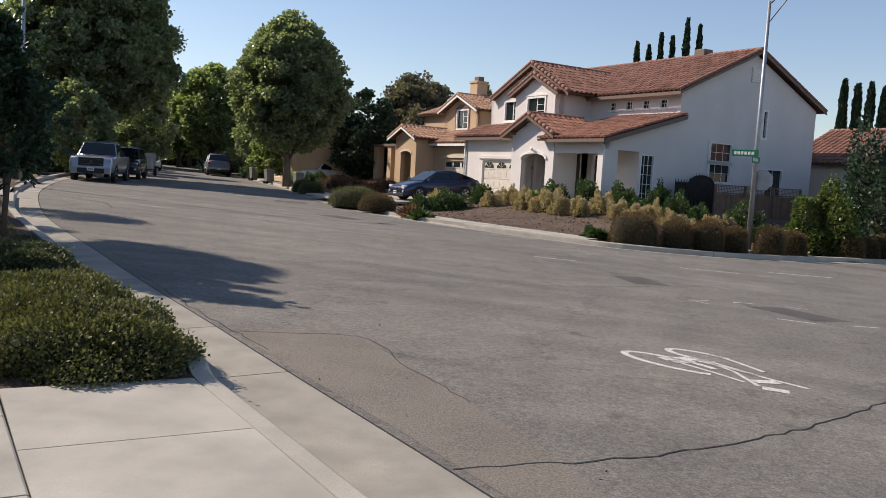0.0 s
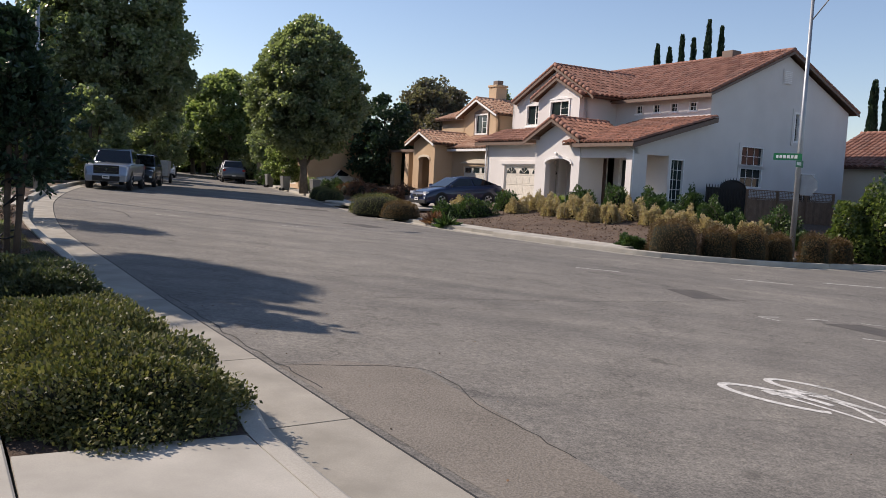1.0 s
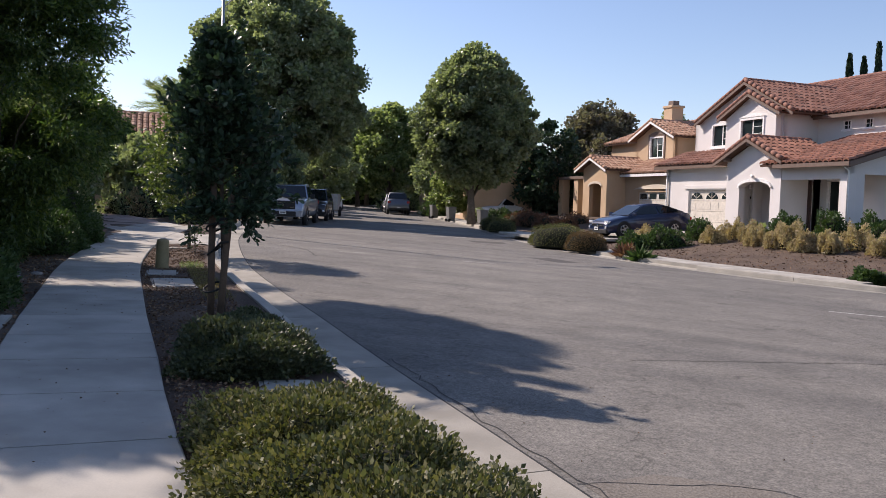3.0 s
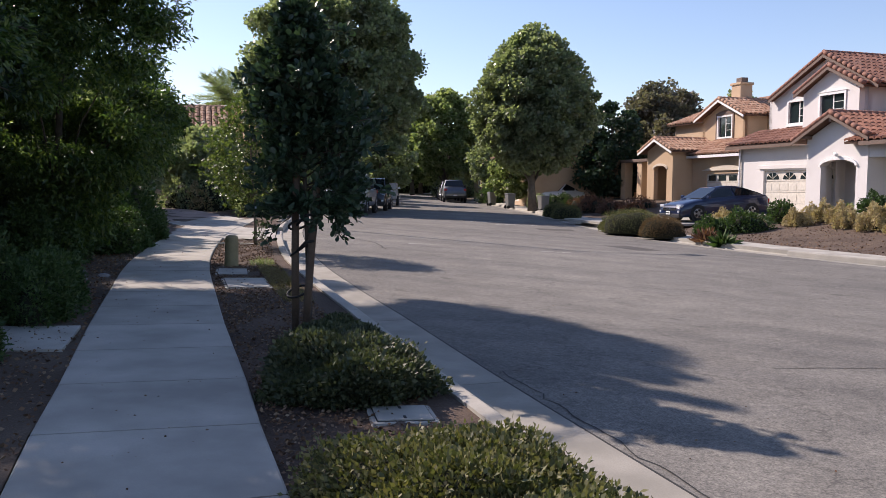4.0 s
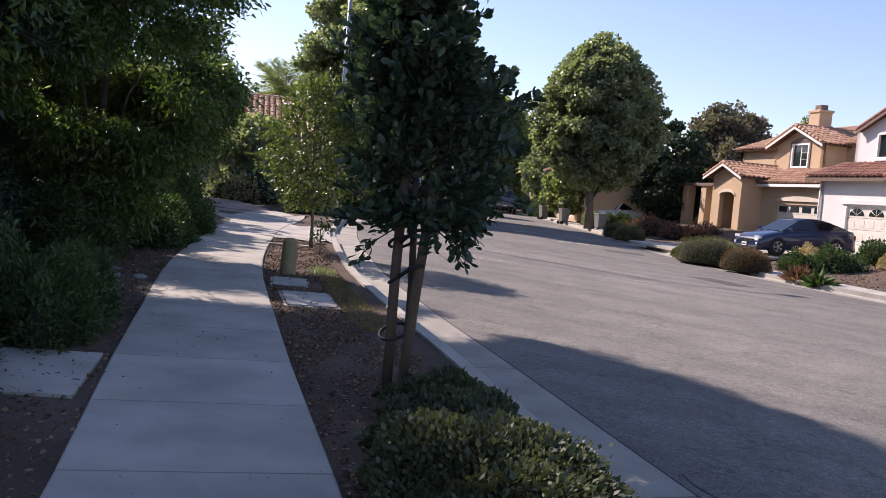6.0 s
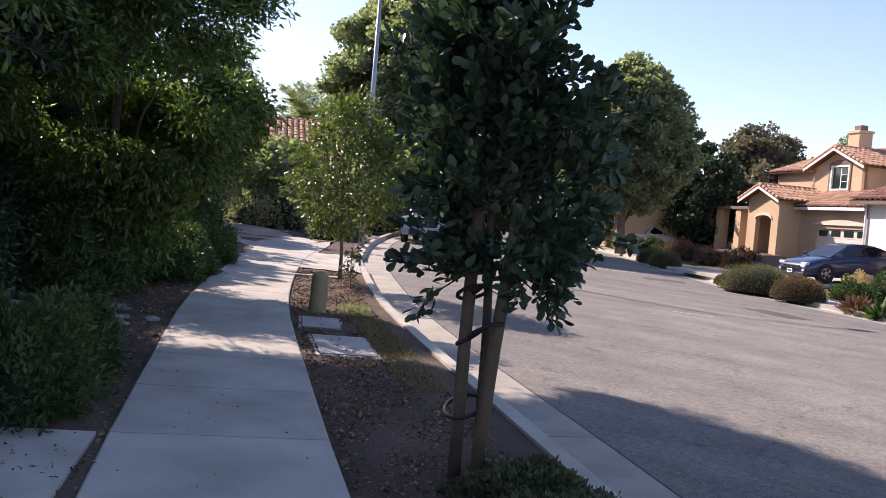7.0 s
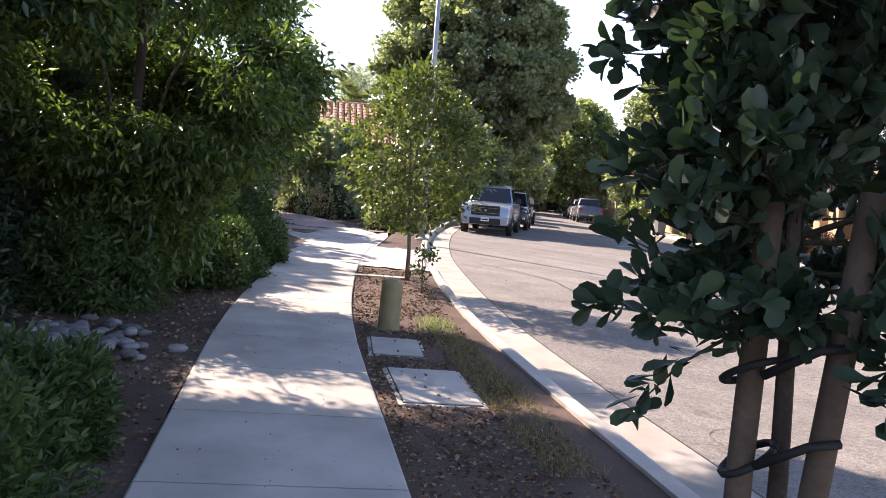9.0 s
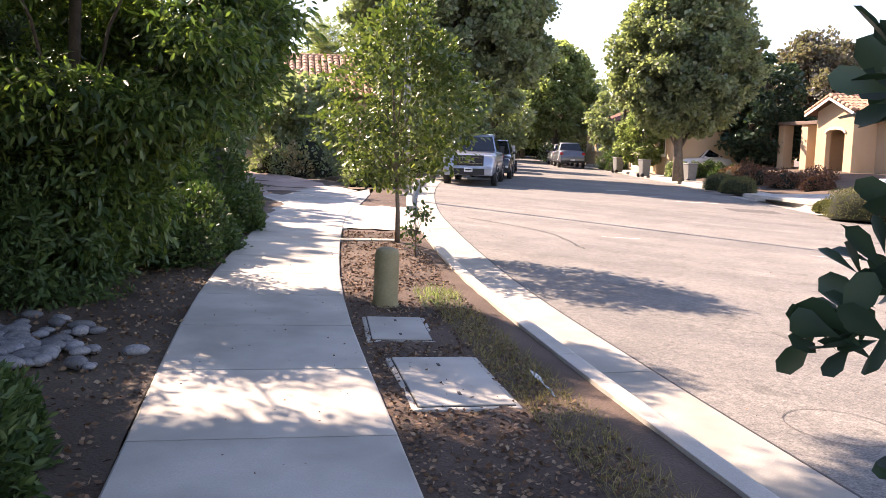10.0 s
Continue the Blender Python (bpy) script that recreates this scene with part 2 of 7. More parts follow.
def prism(poly, depth_axis, d0, d1, bm=None):
    """A polygon in two axes, given thickness along the third ('x', 'y' or 'z')."""
    bm = bm or bmesh.new()
    def v(a, b, d):
        return {"x": (d, a, b), "y": (a, d, b), "z": (a, b, d)}[depth_axis]
    lo = [bm.verts.new(v(a, b, d0)) for a, b in poly]
    hi = [bm.verts.new(v(a, b, d1)) for a, b in poly]
    k = len(poly)
    fs = [bm.faces.new(lo), bm.faces.new(hi[::-1])]
    for i in range(k):
        fs.append(bm.faces.new((lo[i], hi[i], hi[(i + 1) % k], lo[(i + 1) % k])))
    bmesh.ops.recalc_face_normals(bm, faces=fs)
    return bm


def tube(bm, pts, radii, sides=8, cap=True):
    """A round limb through points, tapering."""
    rings = []
    pts = [Vector(p) for p in pts]
    for i, p in enumerate(pts):
        d = (pts[min(i + 1, len(pts) - 1)] - pts[max(i - 1, 0)]).normalized()
        a = d.orthogonal().normalized() if i == 0 else (last - d * last.dot(d)).normalized()
        last = a
        b = d.cross(a)
        rings.append([bm.verts.new(p + radii[i] * (math.cos(t) * a + math.sin(t) * b)) for t in (2 * math.pi * k / sides for k in range(sides))])
    for r0, r1 in zip(rings, rings[1:]):
        for k in range(sides):
            f = bm.faces.new((r0[k], r0[(k + 1) % sides], r1[(k + 1) % sides], r1[k]))
            f.smooth = True
    if cap:
        bm.faces.new(rings[0][::-1])
        bm.faces.new(rings[-1])
    return bm


def spline(pts, step=0.5):
    """A smooth line through plan points, in about even steps."""
    P = [Vector(p) for p in pts]
    P = [2 * P[0] - P[1]] + P + [2 * P[-1] - P[-2]]
    out = []
    for a, b, c, d in zip(P, P[1:], P[2:], P[3:]):
        k = max(1, int((c - b).length / step))
        for i in range(k):
            t = i / k
            out.append(0.5 * ((2 * b) + (c - a) * t + (2 * a - 5 * b + 4 * c - d) * t * t + (3 * b - a - 3 * c + d) * t ** 3))
    out.append(P[-2])
    return out


def shifted(line, d):
    """The line moved sideways; positive is to its left."""
    out = []
    for i, p in enumerate(line):
        t = (line[min(i + 1, len(line) - 1)] - line[max(i - 1, 0)]).normalized()
        out.append(p + Vector((-t.y, t.x)) * d)
    return out


class Way:
    """A plan line with its length, to cut it into stretches."""
    def __init__(self, line):
        self.p = line
        self.s = [0.0]
        for a, b in zip(line, line[1:]):
            self.s.append(self.s[-1] + (b - a).length)
    def at(self, s):
        s = min(max(s, 0), self.s[-1])
        i = max(k for k in range(len(self.s) - 1) if self.s[k] <= s)
        t = (s - self.s[i]) / max(1e-6, self.s[i + 1] - self.s[i])
        d = (self.p[i + 1] - self.p[i]).normalized()
        return self.p[i].lerp(self.p[i + 1], t), Vector((-d.y, d.x))
    def near(self, x, y):
        k = min(range(len(self.p)), key=lambda i: (self.p[i] - Vector((x, y))).length)
        return self.s[k]


def swept(way, s0, s1, profile, step=0.4, flare=None):
    """A solid bar of the given profile (sideways, up) along a stretch of the way, lying on the street's slope; flare(s) moves its outer part sideways."""
    bm = bmesh.new()
    k = max(1, int((s1 - s0) / step))
    rings = []
    for i in range(k + 1):
        s = s0 + (s1 - s0) * i / k
        p, nrm = way.at(s)
        ring = []
        for d, h in profile:
            q = p + nrm * (d + (flare(s) if flare and d > 0.3 else 0.0))
            ring.append(bm.verts.new((q.x, q.y, g(q.x, q.y) + h)))
        rings.append(ring)
    m = len(profile)
    for a, b in zip(rings, rings[1:]):
        for j in range(m):
            bm.faces.new((a[j], a[(j + 1) % m], b[(j + 1) % m], b[j]))
    bm.faces.new(rings[0][::-1])
    bm.faces.new(rings[-1])
    bmesh.ops.recalc_face_normals(bm, faces=bm.faces[:])
    return bm


def sheet(poly, h, depth=0.0):
    """A flat piece of ground on the slope, h above the street."""
    bm = bmesh.new()
    vs = [bm.verts.new((x, y, g(x, y) + h)) for x, y in poly]
    f = bm.faces.new(vs)
    if f.normal.z < 0 or sum(a[0] * b[1] - b[0] * a[1] for a, b in zip(poly, poly[1:] + poly[:1])) < 0:
        bmesh.ops.reverse_faces(bm, faces=[f])
    if depth:
        r = bmesh.ops.extrude_face_region(bm, geom=[f])
        for v in (e for e in r["geom"] if isinstance(e, bmesh.types.BMVert)):
            v.co.z += depth
    bmesh.ops.triangulate(bm, faces=bm.faces[:])
    return bm


# ---- leaves ----
def unit_rows(a):
    return a / np.maximum(1e-9, np.linalg.norm(a, axis=1))[:, None]


LEAF = {
    "kite": (((0, 0, 0), (0.32, 0.45, 0.05), (0, 1, 0), (-0.32, 0.45, 0.05)), ((0, 1, 2, 3),)),
    "lobed": (((0, 0, 0), (0.42, 0.25, 0.06), (0.48, 0.72, 0.04), (0, 1, 0), (-0.48, 0.72, 0.04), (-0.42, 0.25, 0.06)), ((0, 1, 2, 3), (0, 3, 4, 5))),
    "narrow": (((0, 0, 0), (0.135, 0.4, 0.02), (0, 1, -0.08), (-0.135, 0.4, 0.02)), ((0, 1, 2, 3),)),
    "lance": (((0, 0, 0), (0.17, 0.35, 0.03), (0.13, 0.68, 0.0), (0, 1, -0.1), (-0.13, 0.68, 0.0), (-0.17, 0.35, 0.03)), ((0, 1, 2, 3), (0, 3, 4, 5))),
    "needle": (((0, 0, 0), (0.02, 0.3, 0), (0, 1, 0), (-0.02, 0.3, 0)), ((0, 1, 2, 3),)),
    "spoon": (((0, 0, 0), (0.10, 0.3, 0.03), (0.24, 0.62, 0.07), (0.20, 0.88, 0.05), (0, 1, 0), (-0.20, 0.88, 0.05), (-0.24, 0.62, 0.07), (-0.10, 0.3, 0.03), (0, 0.6, 0)),
              ((0, 1, 8), (1, 2, 8), (2, 3, 8), (3, 4, 8), (4, 5, 8), (5, 6, 8), (6, 7, 8), (7, 0, 8))),
}


def leaf_mesh(name, at, out, size, shape, material, parent, rng, label="", spread=0.9, droop=0.0):
    """Many single leaves in one mesh: at (n,3) places, out (n,3) the way each one grows."""
    n = len(at)
    d = unit_rows(out + rng.normal(0, spread, (n, 3)) + np.array((0, 0, -droop)))
    up = unit_rows(rng.normal(0, 0.7, (n, 3)) + np.array((0, 0, 0.8)))
    side = unit_rows(np.cross(d, up))
    up = np.cross(side, d)
    tmpl, faces = LEAF[shape]
    s = size * rng.uniform(0.6, 1.25, (n, 1))
    k = len(tmpl)
    co = np.empty((n, k, 3))
    for i, (x, y, z) in enumerate(tmpl):
        co[:, i] = at + s * (x * side + y * d + z * up)
    me = bpy.data.meshes.new(name)
    per = [len(f) for f in faces]
    idx = np.concatenate([np.array(f) for f in faces])
    loops = (np.arange(n)[:, None] * k + idx[None]).ravel()
    starts = np.concatenate(([0], np.cumsum(np.tile(per, n))[:-1]))
    me.vertices.add(n * k)
    me.vertices.foreach_set("co", co.ravel().astype(np.float32))
    me.loops.add(len(loops))
    me.loops.foreach_set("vertex_index", loops.astype(np.int32))
    me.polygons.add(n * len(faces))
    me.polygons.foreach_set("loop_start", starts.astype(np.int32))
    me.update(calc_edges=True)
    me.materials.append(material)
    ob = new(name, me)
    ob.parent = parent
    return tagged(ob, label)


def ball_points(n, rng, inner=0.55):
    v = unit_rows(rng.normal(0, 1, (n, 3)))
    return v, v * rng.uniform(inner, 1.0, (n, 1))


# ---- ground, road, kerbs, pavements ----
NEAR = spline([(34, -25), (16, -10), (6, -1.3), (2.6, 1.5), (0.1, 3.6), (-2.1, 5.4), (-3.55, 6.6), (-6.0, 8.6), (-8.5, 10.72), (-10.9, 12.72), (-13.9, 15.4), (-18.0, 19.6),
               (-21.2, 23.2), (-25.4, 28.5), (-29.3, 34.0), (-34.0, 41.0), (-41, 51), (-51, 64.5), (-64, 82), (-90, 115), (-150, 190)], 0.6)
FAR = spline([(80, 104), (20, 44), (7.6, 31.7), (4.6, 28.2), (2.2, 26.0), (-0.9, 24.9), (-3.2, 25.4), (-5.7, 26.4), (-8.3, 27.7), (-11.2, 29.8), (-13.6, 32.3), (-15.9, 35.2),
              (-20, 41), (-24, 46.8), (-29, 53.2), (-34.3, 60.2), (-44, 73), (-58, 91), (-84, 124), (-144, 199)], 0.6)
WALK_R = spline([(9, -6.8), (-1.7, 2.2), (-3.1, 3.4), (-4.13, 4.22), (-5.13, 5.02), (-5.85, 5.56), (-7.45, 6.92), (-8.7, 7.95), (-9.5, 8.62), (-11.1, 9.99), (-13.2, 11.8), (-15.2, 13.7), (-18.0, 16.6), (-20.3, 19.2), (-23.0, 22.6), (-27, 27.6)], 0.4)
near_way, far_way, walk_way = Way(NEAR), Way(FAR), Way(WALK_R)
WALK_W = 1.33

ground = tagged(mesh_object("ground", sheet([(-1200, -1200), (1200, -1200), (1200, 1200), (-1200, 1200)], -0.06), M["dirt"]), "dry brown earth reaching to the distance", "ground", kind="structure")
road = tagged(mesh_object("road", sheet([tuple(p) for p in NEAR] + [tuple(p) for p in FAR[::-1]], 0.0), M["asphalt"]), "worn grey asphalt street bending gently uphill", "road", kind="structure")


s_one = near_way.near(-2.14, 5.43)


def corner_flare(s):
    """Extra width of the gutter towards the street corner."""
    t = min(1.0, max(0.0, (s_one + 0.5 - s) / 1.1))
    return 0.17 * t * t * (3 - 2 * t)


def kerb_run(way, side, s0, s1, name, length, low=(), flare=None):
    """Gutter and kerb cast in sections with open joints. side: 1 where the kerb lies left of the way."""
    top = tagged(new(name), "grey concrete kerb and gutter in cast sections", "kerb", kind="structure")
    s = s0
    while s < s1:
        e = min(s + length, s1)
        mid, _ = way.at((s + e) / 2)
        h = 0.14
        for x, y, r in low:
            if (mid - Vector((x, y))).length < r:
                h = 0.03
        pan = [(0, -0.15), (0, 0.006), (0.575, -0.012), (0.575, -0.15)]
        part("gutter_section", swept(way, s + 0.008, e - 0.008, [(side * a, b) for a, b in pan], 0.2 if flare else 0.4, flare), M["gutter"], top)
        pr = [(0.58, -0.15), (0.58, -0.008), (0.60, h - 0.03), (0.615, h - 0.008), (0.635, h), (0.765, h), (0.765, -0.15)]
        part("kerb_section", swept(way, s + 0.005, e - 0.005, [(side * a, b) for a, b in pr], 0.2 if flare else 0.4, flare), M["kerb"], top)
        s = e
    return top


s_ref = near_way.near(-3.55, 6.6)
kerb_run(near_way, 1, s_one - 3.1 * 5, s_one, "kerb_near_corner", 3.1, flare=corner_flare)
kerb_run(near_way, 1, s_one, s_ref, "kerb_near_short", 3.1, flare=corner_flare)
kerb_run(near_way, 1, s_ref, s_ref + 3.18 * 22, "kerb_near", 3.18, low=((-19.3, 21.2, 2.2),))
kerb_run(far_way, -1, far_way.near(20, 44), far_way.near(-44, 73), "kerb_far", 3.2, low=((-9.3, 28.4, 3.2), (-17.0, 36.8, 3.0)))

# near pavement, in slabs
pavement = tagged(new("pavement"), "pale concrete pavement in slabs with tooled joints", "pavement", kind="structure")
s_ref = walk_way.near(-11.18, 10.03)
k0 = -int((s_ref - 1.5) / 1.22)
for k in range(k0, 12):
    a, b = s_ref + 1.22 * k, s_ref + 1.22 * (k + 1)
    part("slab", swept(walk_way, a + 0.008, b - 0.008, [(0, 0.0), (0, 0.142), (0.012, 0.15), (WALK_W - 0.012, 0.15), (WALK_W, 0.142), (WALK_W, 0.0)], 0.61), M["concrete"], pavement)
# the wider paved corner between pavement and kerb
s_bed = walk_way.near(-3.1, 3.4)
s = s_bed
while s > 3:
    a, b = s - 1.22, s
    bm = bmesh.new()
    ring = []
    for q, inner in ((a + 0.005, True), (b - 0.005, True), (b - 0.005, False), (a + 0.005, False)):
        p, nrm = walk_way.at(q)
        if not inner:
            sn = near_way.near(p.x - nrm.x * 1.6, p.y - nrm.y * 1.6)
            pn, nn = near_way.at(sn)
            w = (pn + nn * (0.785 + corner_flare(sn)) - p).dot(-nrm)
            p = p - nrm * w
        else:
            p = p - nrm * 0.008
        ring.append((p.x, p.y))
    part("slab", sheet(ring, 0.0, 0.148), M["concrete"], pavement)
    s = a

# planting strip between pavement and kerb
def strip_between(s0, s1, h, name, material, label, category, inset=0.01, step=0.3):
    bm = bmesh.new()
    rng = random.Random(4)
    rows = []
    k = int((s1 - s0) / step)
    for i in range(k + 1):
        p, nrm = walk_way.at(s0 + (s1 - s0) * i / k)
        pn, nn = near_way.at(near_way.near(p.x - nrm.x * 2, p.y - nrm.y * 2))
        q = pn + nn * 0.772
        w = (q - p).dot(-nrm)
        row = []
        for j in range(9):
            t = p - nrm * (inset + (w - inset) * j / 8)
            bump = 0.0 if j in (0, 8) else rng.uniform(-0.012, 0.03)
            row.append(bm.verts.new((t.x, t.y, g(t.x, t.y) + h + bump)))
        rows.append(row)
    for a, b in zip(rows, rows[1:]):
        for j in range(8):
            f = bm.faces.new((a[j], a[j + 1], b[j + 1], b[j]))
            f.smooth = True
    bmesh.ops.recalc_face_normals(bm, faces=bm.faces[:])
    return tagged(mesh_object(name, bm, material), label, category, kind="structure")


s_end = walk_way.near(-18.0, 16.6)
strip_between(s_bed, s_end, 0.115, "planting_bed", M["soil"], "bare dark mulch bed along the pavement", "bed")
tagged(strip_between(s_end, s_end + 4.6, 0.14, "driveway_apron", M["concrete"], "pale concrete driveway apron", "driveway"), "")
strip_between(s_end + 4.6, s_end + 16, 0.115, "planting_bed_upper", M["soil"], "bare mulch bed past the driveway", "bed")


# yards
def hill(x, y):
    """Height above the street of the corner garden across the road."""
    d = min((Vector((x, y)) - p).length for p in FAR[::2])
    t = min(1, max(0, (d - 2.3) / 7.5))
    f = x * 0.757 - (y - 41.1) * 0.655
    b = x * 0.655 + (y - 41.1) * 0.757
    if -12.9 < f < -6.0 and b < -3:
        return 0.1
    return (0.05 if d < 2.2 else 0.13) + 0.95 * t * t * (3 - 2 * t)


def yard(name, x0, x1, y0, y1, step, inside, height, material, label, category="garden"):
    bm = bmesh.new()
    rng = random.Random(9)
    grid = {}
    nx, ny = int((x1 - x0) / step), int((y1 - y0) / step)
    for i in range(nx + 1):
        for j in range(ny + 1):
            x, y = x0 + step * i, y0 + step * j
            if inside(x, y):
                grid[i, j] = bm.verts.new((x, y, g(x, y) + height(x, y) + rng.uniform(-0.02, 0.02)))
    for i, j in list(grid):
        q = [(i, j), (i + 1, j), (i + 1, j + 1), (i, j + 1)]
        if all(k in grid for k in q):
            bm.faces.new([grid[k] for k in q]).smooth = True
    return tagged(mesh_object(name, bm, material), label, category, kind="structure")


def side_of(line, x, y):
    i = min(range(len(line)), key=lambda k: (line[k] - Vector((x, y))).length_squared)
    a, b = line[max(0, i - 1)], line[min(len(line) - 1, i + 1)]
    return (b.x - a.x) * (y - a.y) - (b.y - a.y) * (x - a.x), (line[i] - Vector((x, y))).length


def far_inside(x, y):
    c, d = side_of(FAR[::2], x, y)
    return c < 0 and d > 0.8


yard("corner_garden", -40, 24, 24, 66, 0.6, far_inside, hill, M["slope"], "sloping mulched front garden of the corner house")


bm = bmesh.new()
rng_ = random.Random(12)
rows_ = []
for k in range(2, len(WALK_R), 2):
    nrm = (shifted(WALK_R, 1.0)[k] - WALK_R[k])
    row = []
    for d in (WALK_W + 0.006, WALK_W + 0.25, 2.0, 2.6, 3.4, 4.5, 6, 9, 14, 22, 34):
        q = WALK_R[k] + nrm * d
        row.append(bm.verts.new((q.x, q.y, g(q.x, q.y) + (0.10 if d < 1.3 else rng_.uniform(0.09, 0.16)))))
    rows_.append(row)
for a, b in zip(rows_, rows_[1:]):
    for j in range(len(a) - 1):
        bm.faces.new((a[j], b[j], b[j + 1], a[j + 1])).smooth = True
bmesh.ops.recalc_face_normals(bm, faces=bm.faces[:])
tagged(mesh_object("side_garden", bm, M["shade_dirt"]), "dry dirt garden beside the pavement, darkened for tree shade", "garden", kind="structure")
# pavement across the road
far_pavement = tagged(new("pavement_far"), "pale concrete pavement behind the far kerb", "pavement", kind="structure")
s = far_way.near(-2.3, 25.2)
while s < far_way.near(-44, 73):
    part("slab", swept(far_way, s + 0.006, s + 1.5 - 0.006, [(-0.63, 0.0), (-0.63, 0.142), (-1.85, 0.17), (-1.85, 0.0)], 0.75), M["concrete"], far_pavement)
    s += 1.5


# ---- houses ----
TILE_COS = [(math.cos(math.pi * k / 4), math.sin(math.pi * k / 4)) for k in range(5)]


def tile_template(w, l):
    """One barrel tile: width w, length l up the slope, lying on the roof plane."""
    vs = []
    for y, up in ((-0.03, 0.055), (l, 0.02)):
        for c, s in TILE_COS:
            vs.append((w * (0.5 - 0.46 * c), y, up + w * 0.36 * s))
    for c, s in TILE_COS:
        vs.append((w * (0.5 - 0.40 * c), -0.03, 0.0 + w * 0.26 * s))
    fs = [(k, k + 1, k + 6, k + 5) for k in range(4)] + [(10 + k, 11 + k, k + 1, k) for k in range(4)]
    return vs, fs


def roof_plane(house, name, corner, along, up, material, keep=None, thick=0.09, w=0.33, l=0.42, singles=0, single_mat=None):
    """A tiled roof slope: corner is its lower end, along runs with the eave, up the slope; keep(s, t) trims it."""
    corner, along, up = Vector(corner), Vector(along), Vector(up)
    W, L = along.length, up.length
    a, u = along.normalized(), up.normalized()
    nrm = a.cross(u).normalized()
    if nrm.z < 0:
        nrm = -nrm
    roof = part("roof", bmesh.new(), M["underlay"], house, name)
    bm = bmesh.new()
    cols, rows = max(1, round(W / w)), max(1, round(L / l))
    w, l = W / cols, L / rows
    if keep is None:
        q = [corner, corner + along, corner + along + up, corner + up]
        lo = [bm.verts.new(p - nrm * thick) for p in q]
        hi = [bm.verts.new(p) for p in q]
        bm.faces.new(lo), bm.faces.new(hi)
        for i in range(4):
            bm.faces.new((lo[i], lo[(i + 1) % 4], hi[(i + 1) % 4], hi[i]))
    else:
        for r in range(rows):
            for c in range(cols):
                if keep((c + 0.5) * w, (r + 0.5) * l):
                    q = [corner + a * (c * w) + u * (r * l), corner + a * ((c + 1) * w) + u * (r * l), corner + a * ((c + 1) * w) + u * ((r + 1) * l), corner + a * (c * w) + u * ((r + 1) * l)]
                    lo = [bm.verts.new(p - nrm * thick) for p in q]
                    hi = [bm.verts.new(p) for p in q]
                    bm.faces.new(lo), bm.faces.new(hi)
                    bm.faces.new((lo[0], lo[1], hi[1], hi[0]))
    bmesh.ops.recalc_face_normals(bm, faces=bm.faces[:])
    bm.to_mesh(roof.data)
    bm.free()
    vs, fs = tile_template(w, l * 1.06)
    verts, faces = [], []
    rng = random.Random(len(name))
    shared = None
    done = 0
    for r in range(rows):
        for c in range(cols):
            if keep and not keep((c + 0.5) * w, (r + 0.5) * l):
                continue
            o = corner + a * (c * w + rng.uniform(-0.008, 0.008)) + u * (r * l + rng.uniform(-0.012, 0.012)) + nrm * rng.uniform(-0.004, 0.008)
            if done < singles:
                if shared is None:
                    shared = bpy.data.meshes.new("tile")
                    shared.from_pydata(vs, [], fs)
                    shared.materials.append(single_mat)
                t = new("tile", shared)
                t.parent = roof
                t.matrix_local = Matrix(((a.x, u.x, nrm.x, o.x), (a.y, u.y, nrm.y, o.y), (a.z, u.z, nrm.z, o.z), (0, 0, 0, 1)))
                done += 1
                continue
            k = len(verts)
            verts += [tuple(o + a * x + u * y + nrm * z) for x, y, z in vs]
            faces += [tuple(k + i for i in f) for f in fs]
    if verts:
        me = bpy.data.meshes.new("tile_field")
        me.from_pydata(verts, [], faces)
        me.materials.append(material)
        t = new("tile_field", me)
        t.parent = roof
        tagged(t, kind="stuff")
    return roof


def ridge_tiles(house, p0, p1, material, r=0.15):
    """Rounded cap tiles along a ridge or rake."""
    p0, p1 = Vector(p0), Vector(p1)
    n = max(1, round((p1 - p0).length / 0.36))
    step = (p1 - p0) / n
    first = part("ridge_tile", tube(bmesh.new(), [Vector((0, 0, 0)), step * 1.08], [r, r * 0.86], 8), material, house)
    first.location = p0
    for k in range(1, n):
        o = new("ridge_tile", first.data)
        o.parent = house
        o.location = p0 + step * k


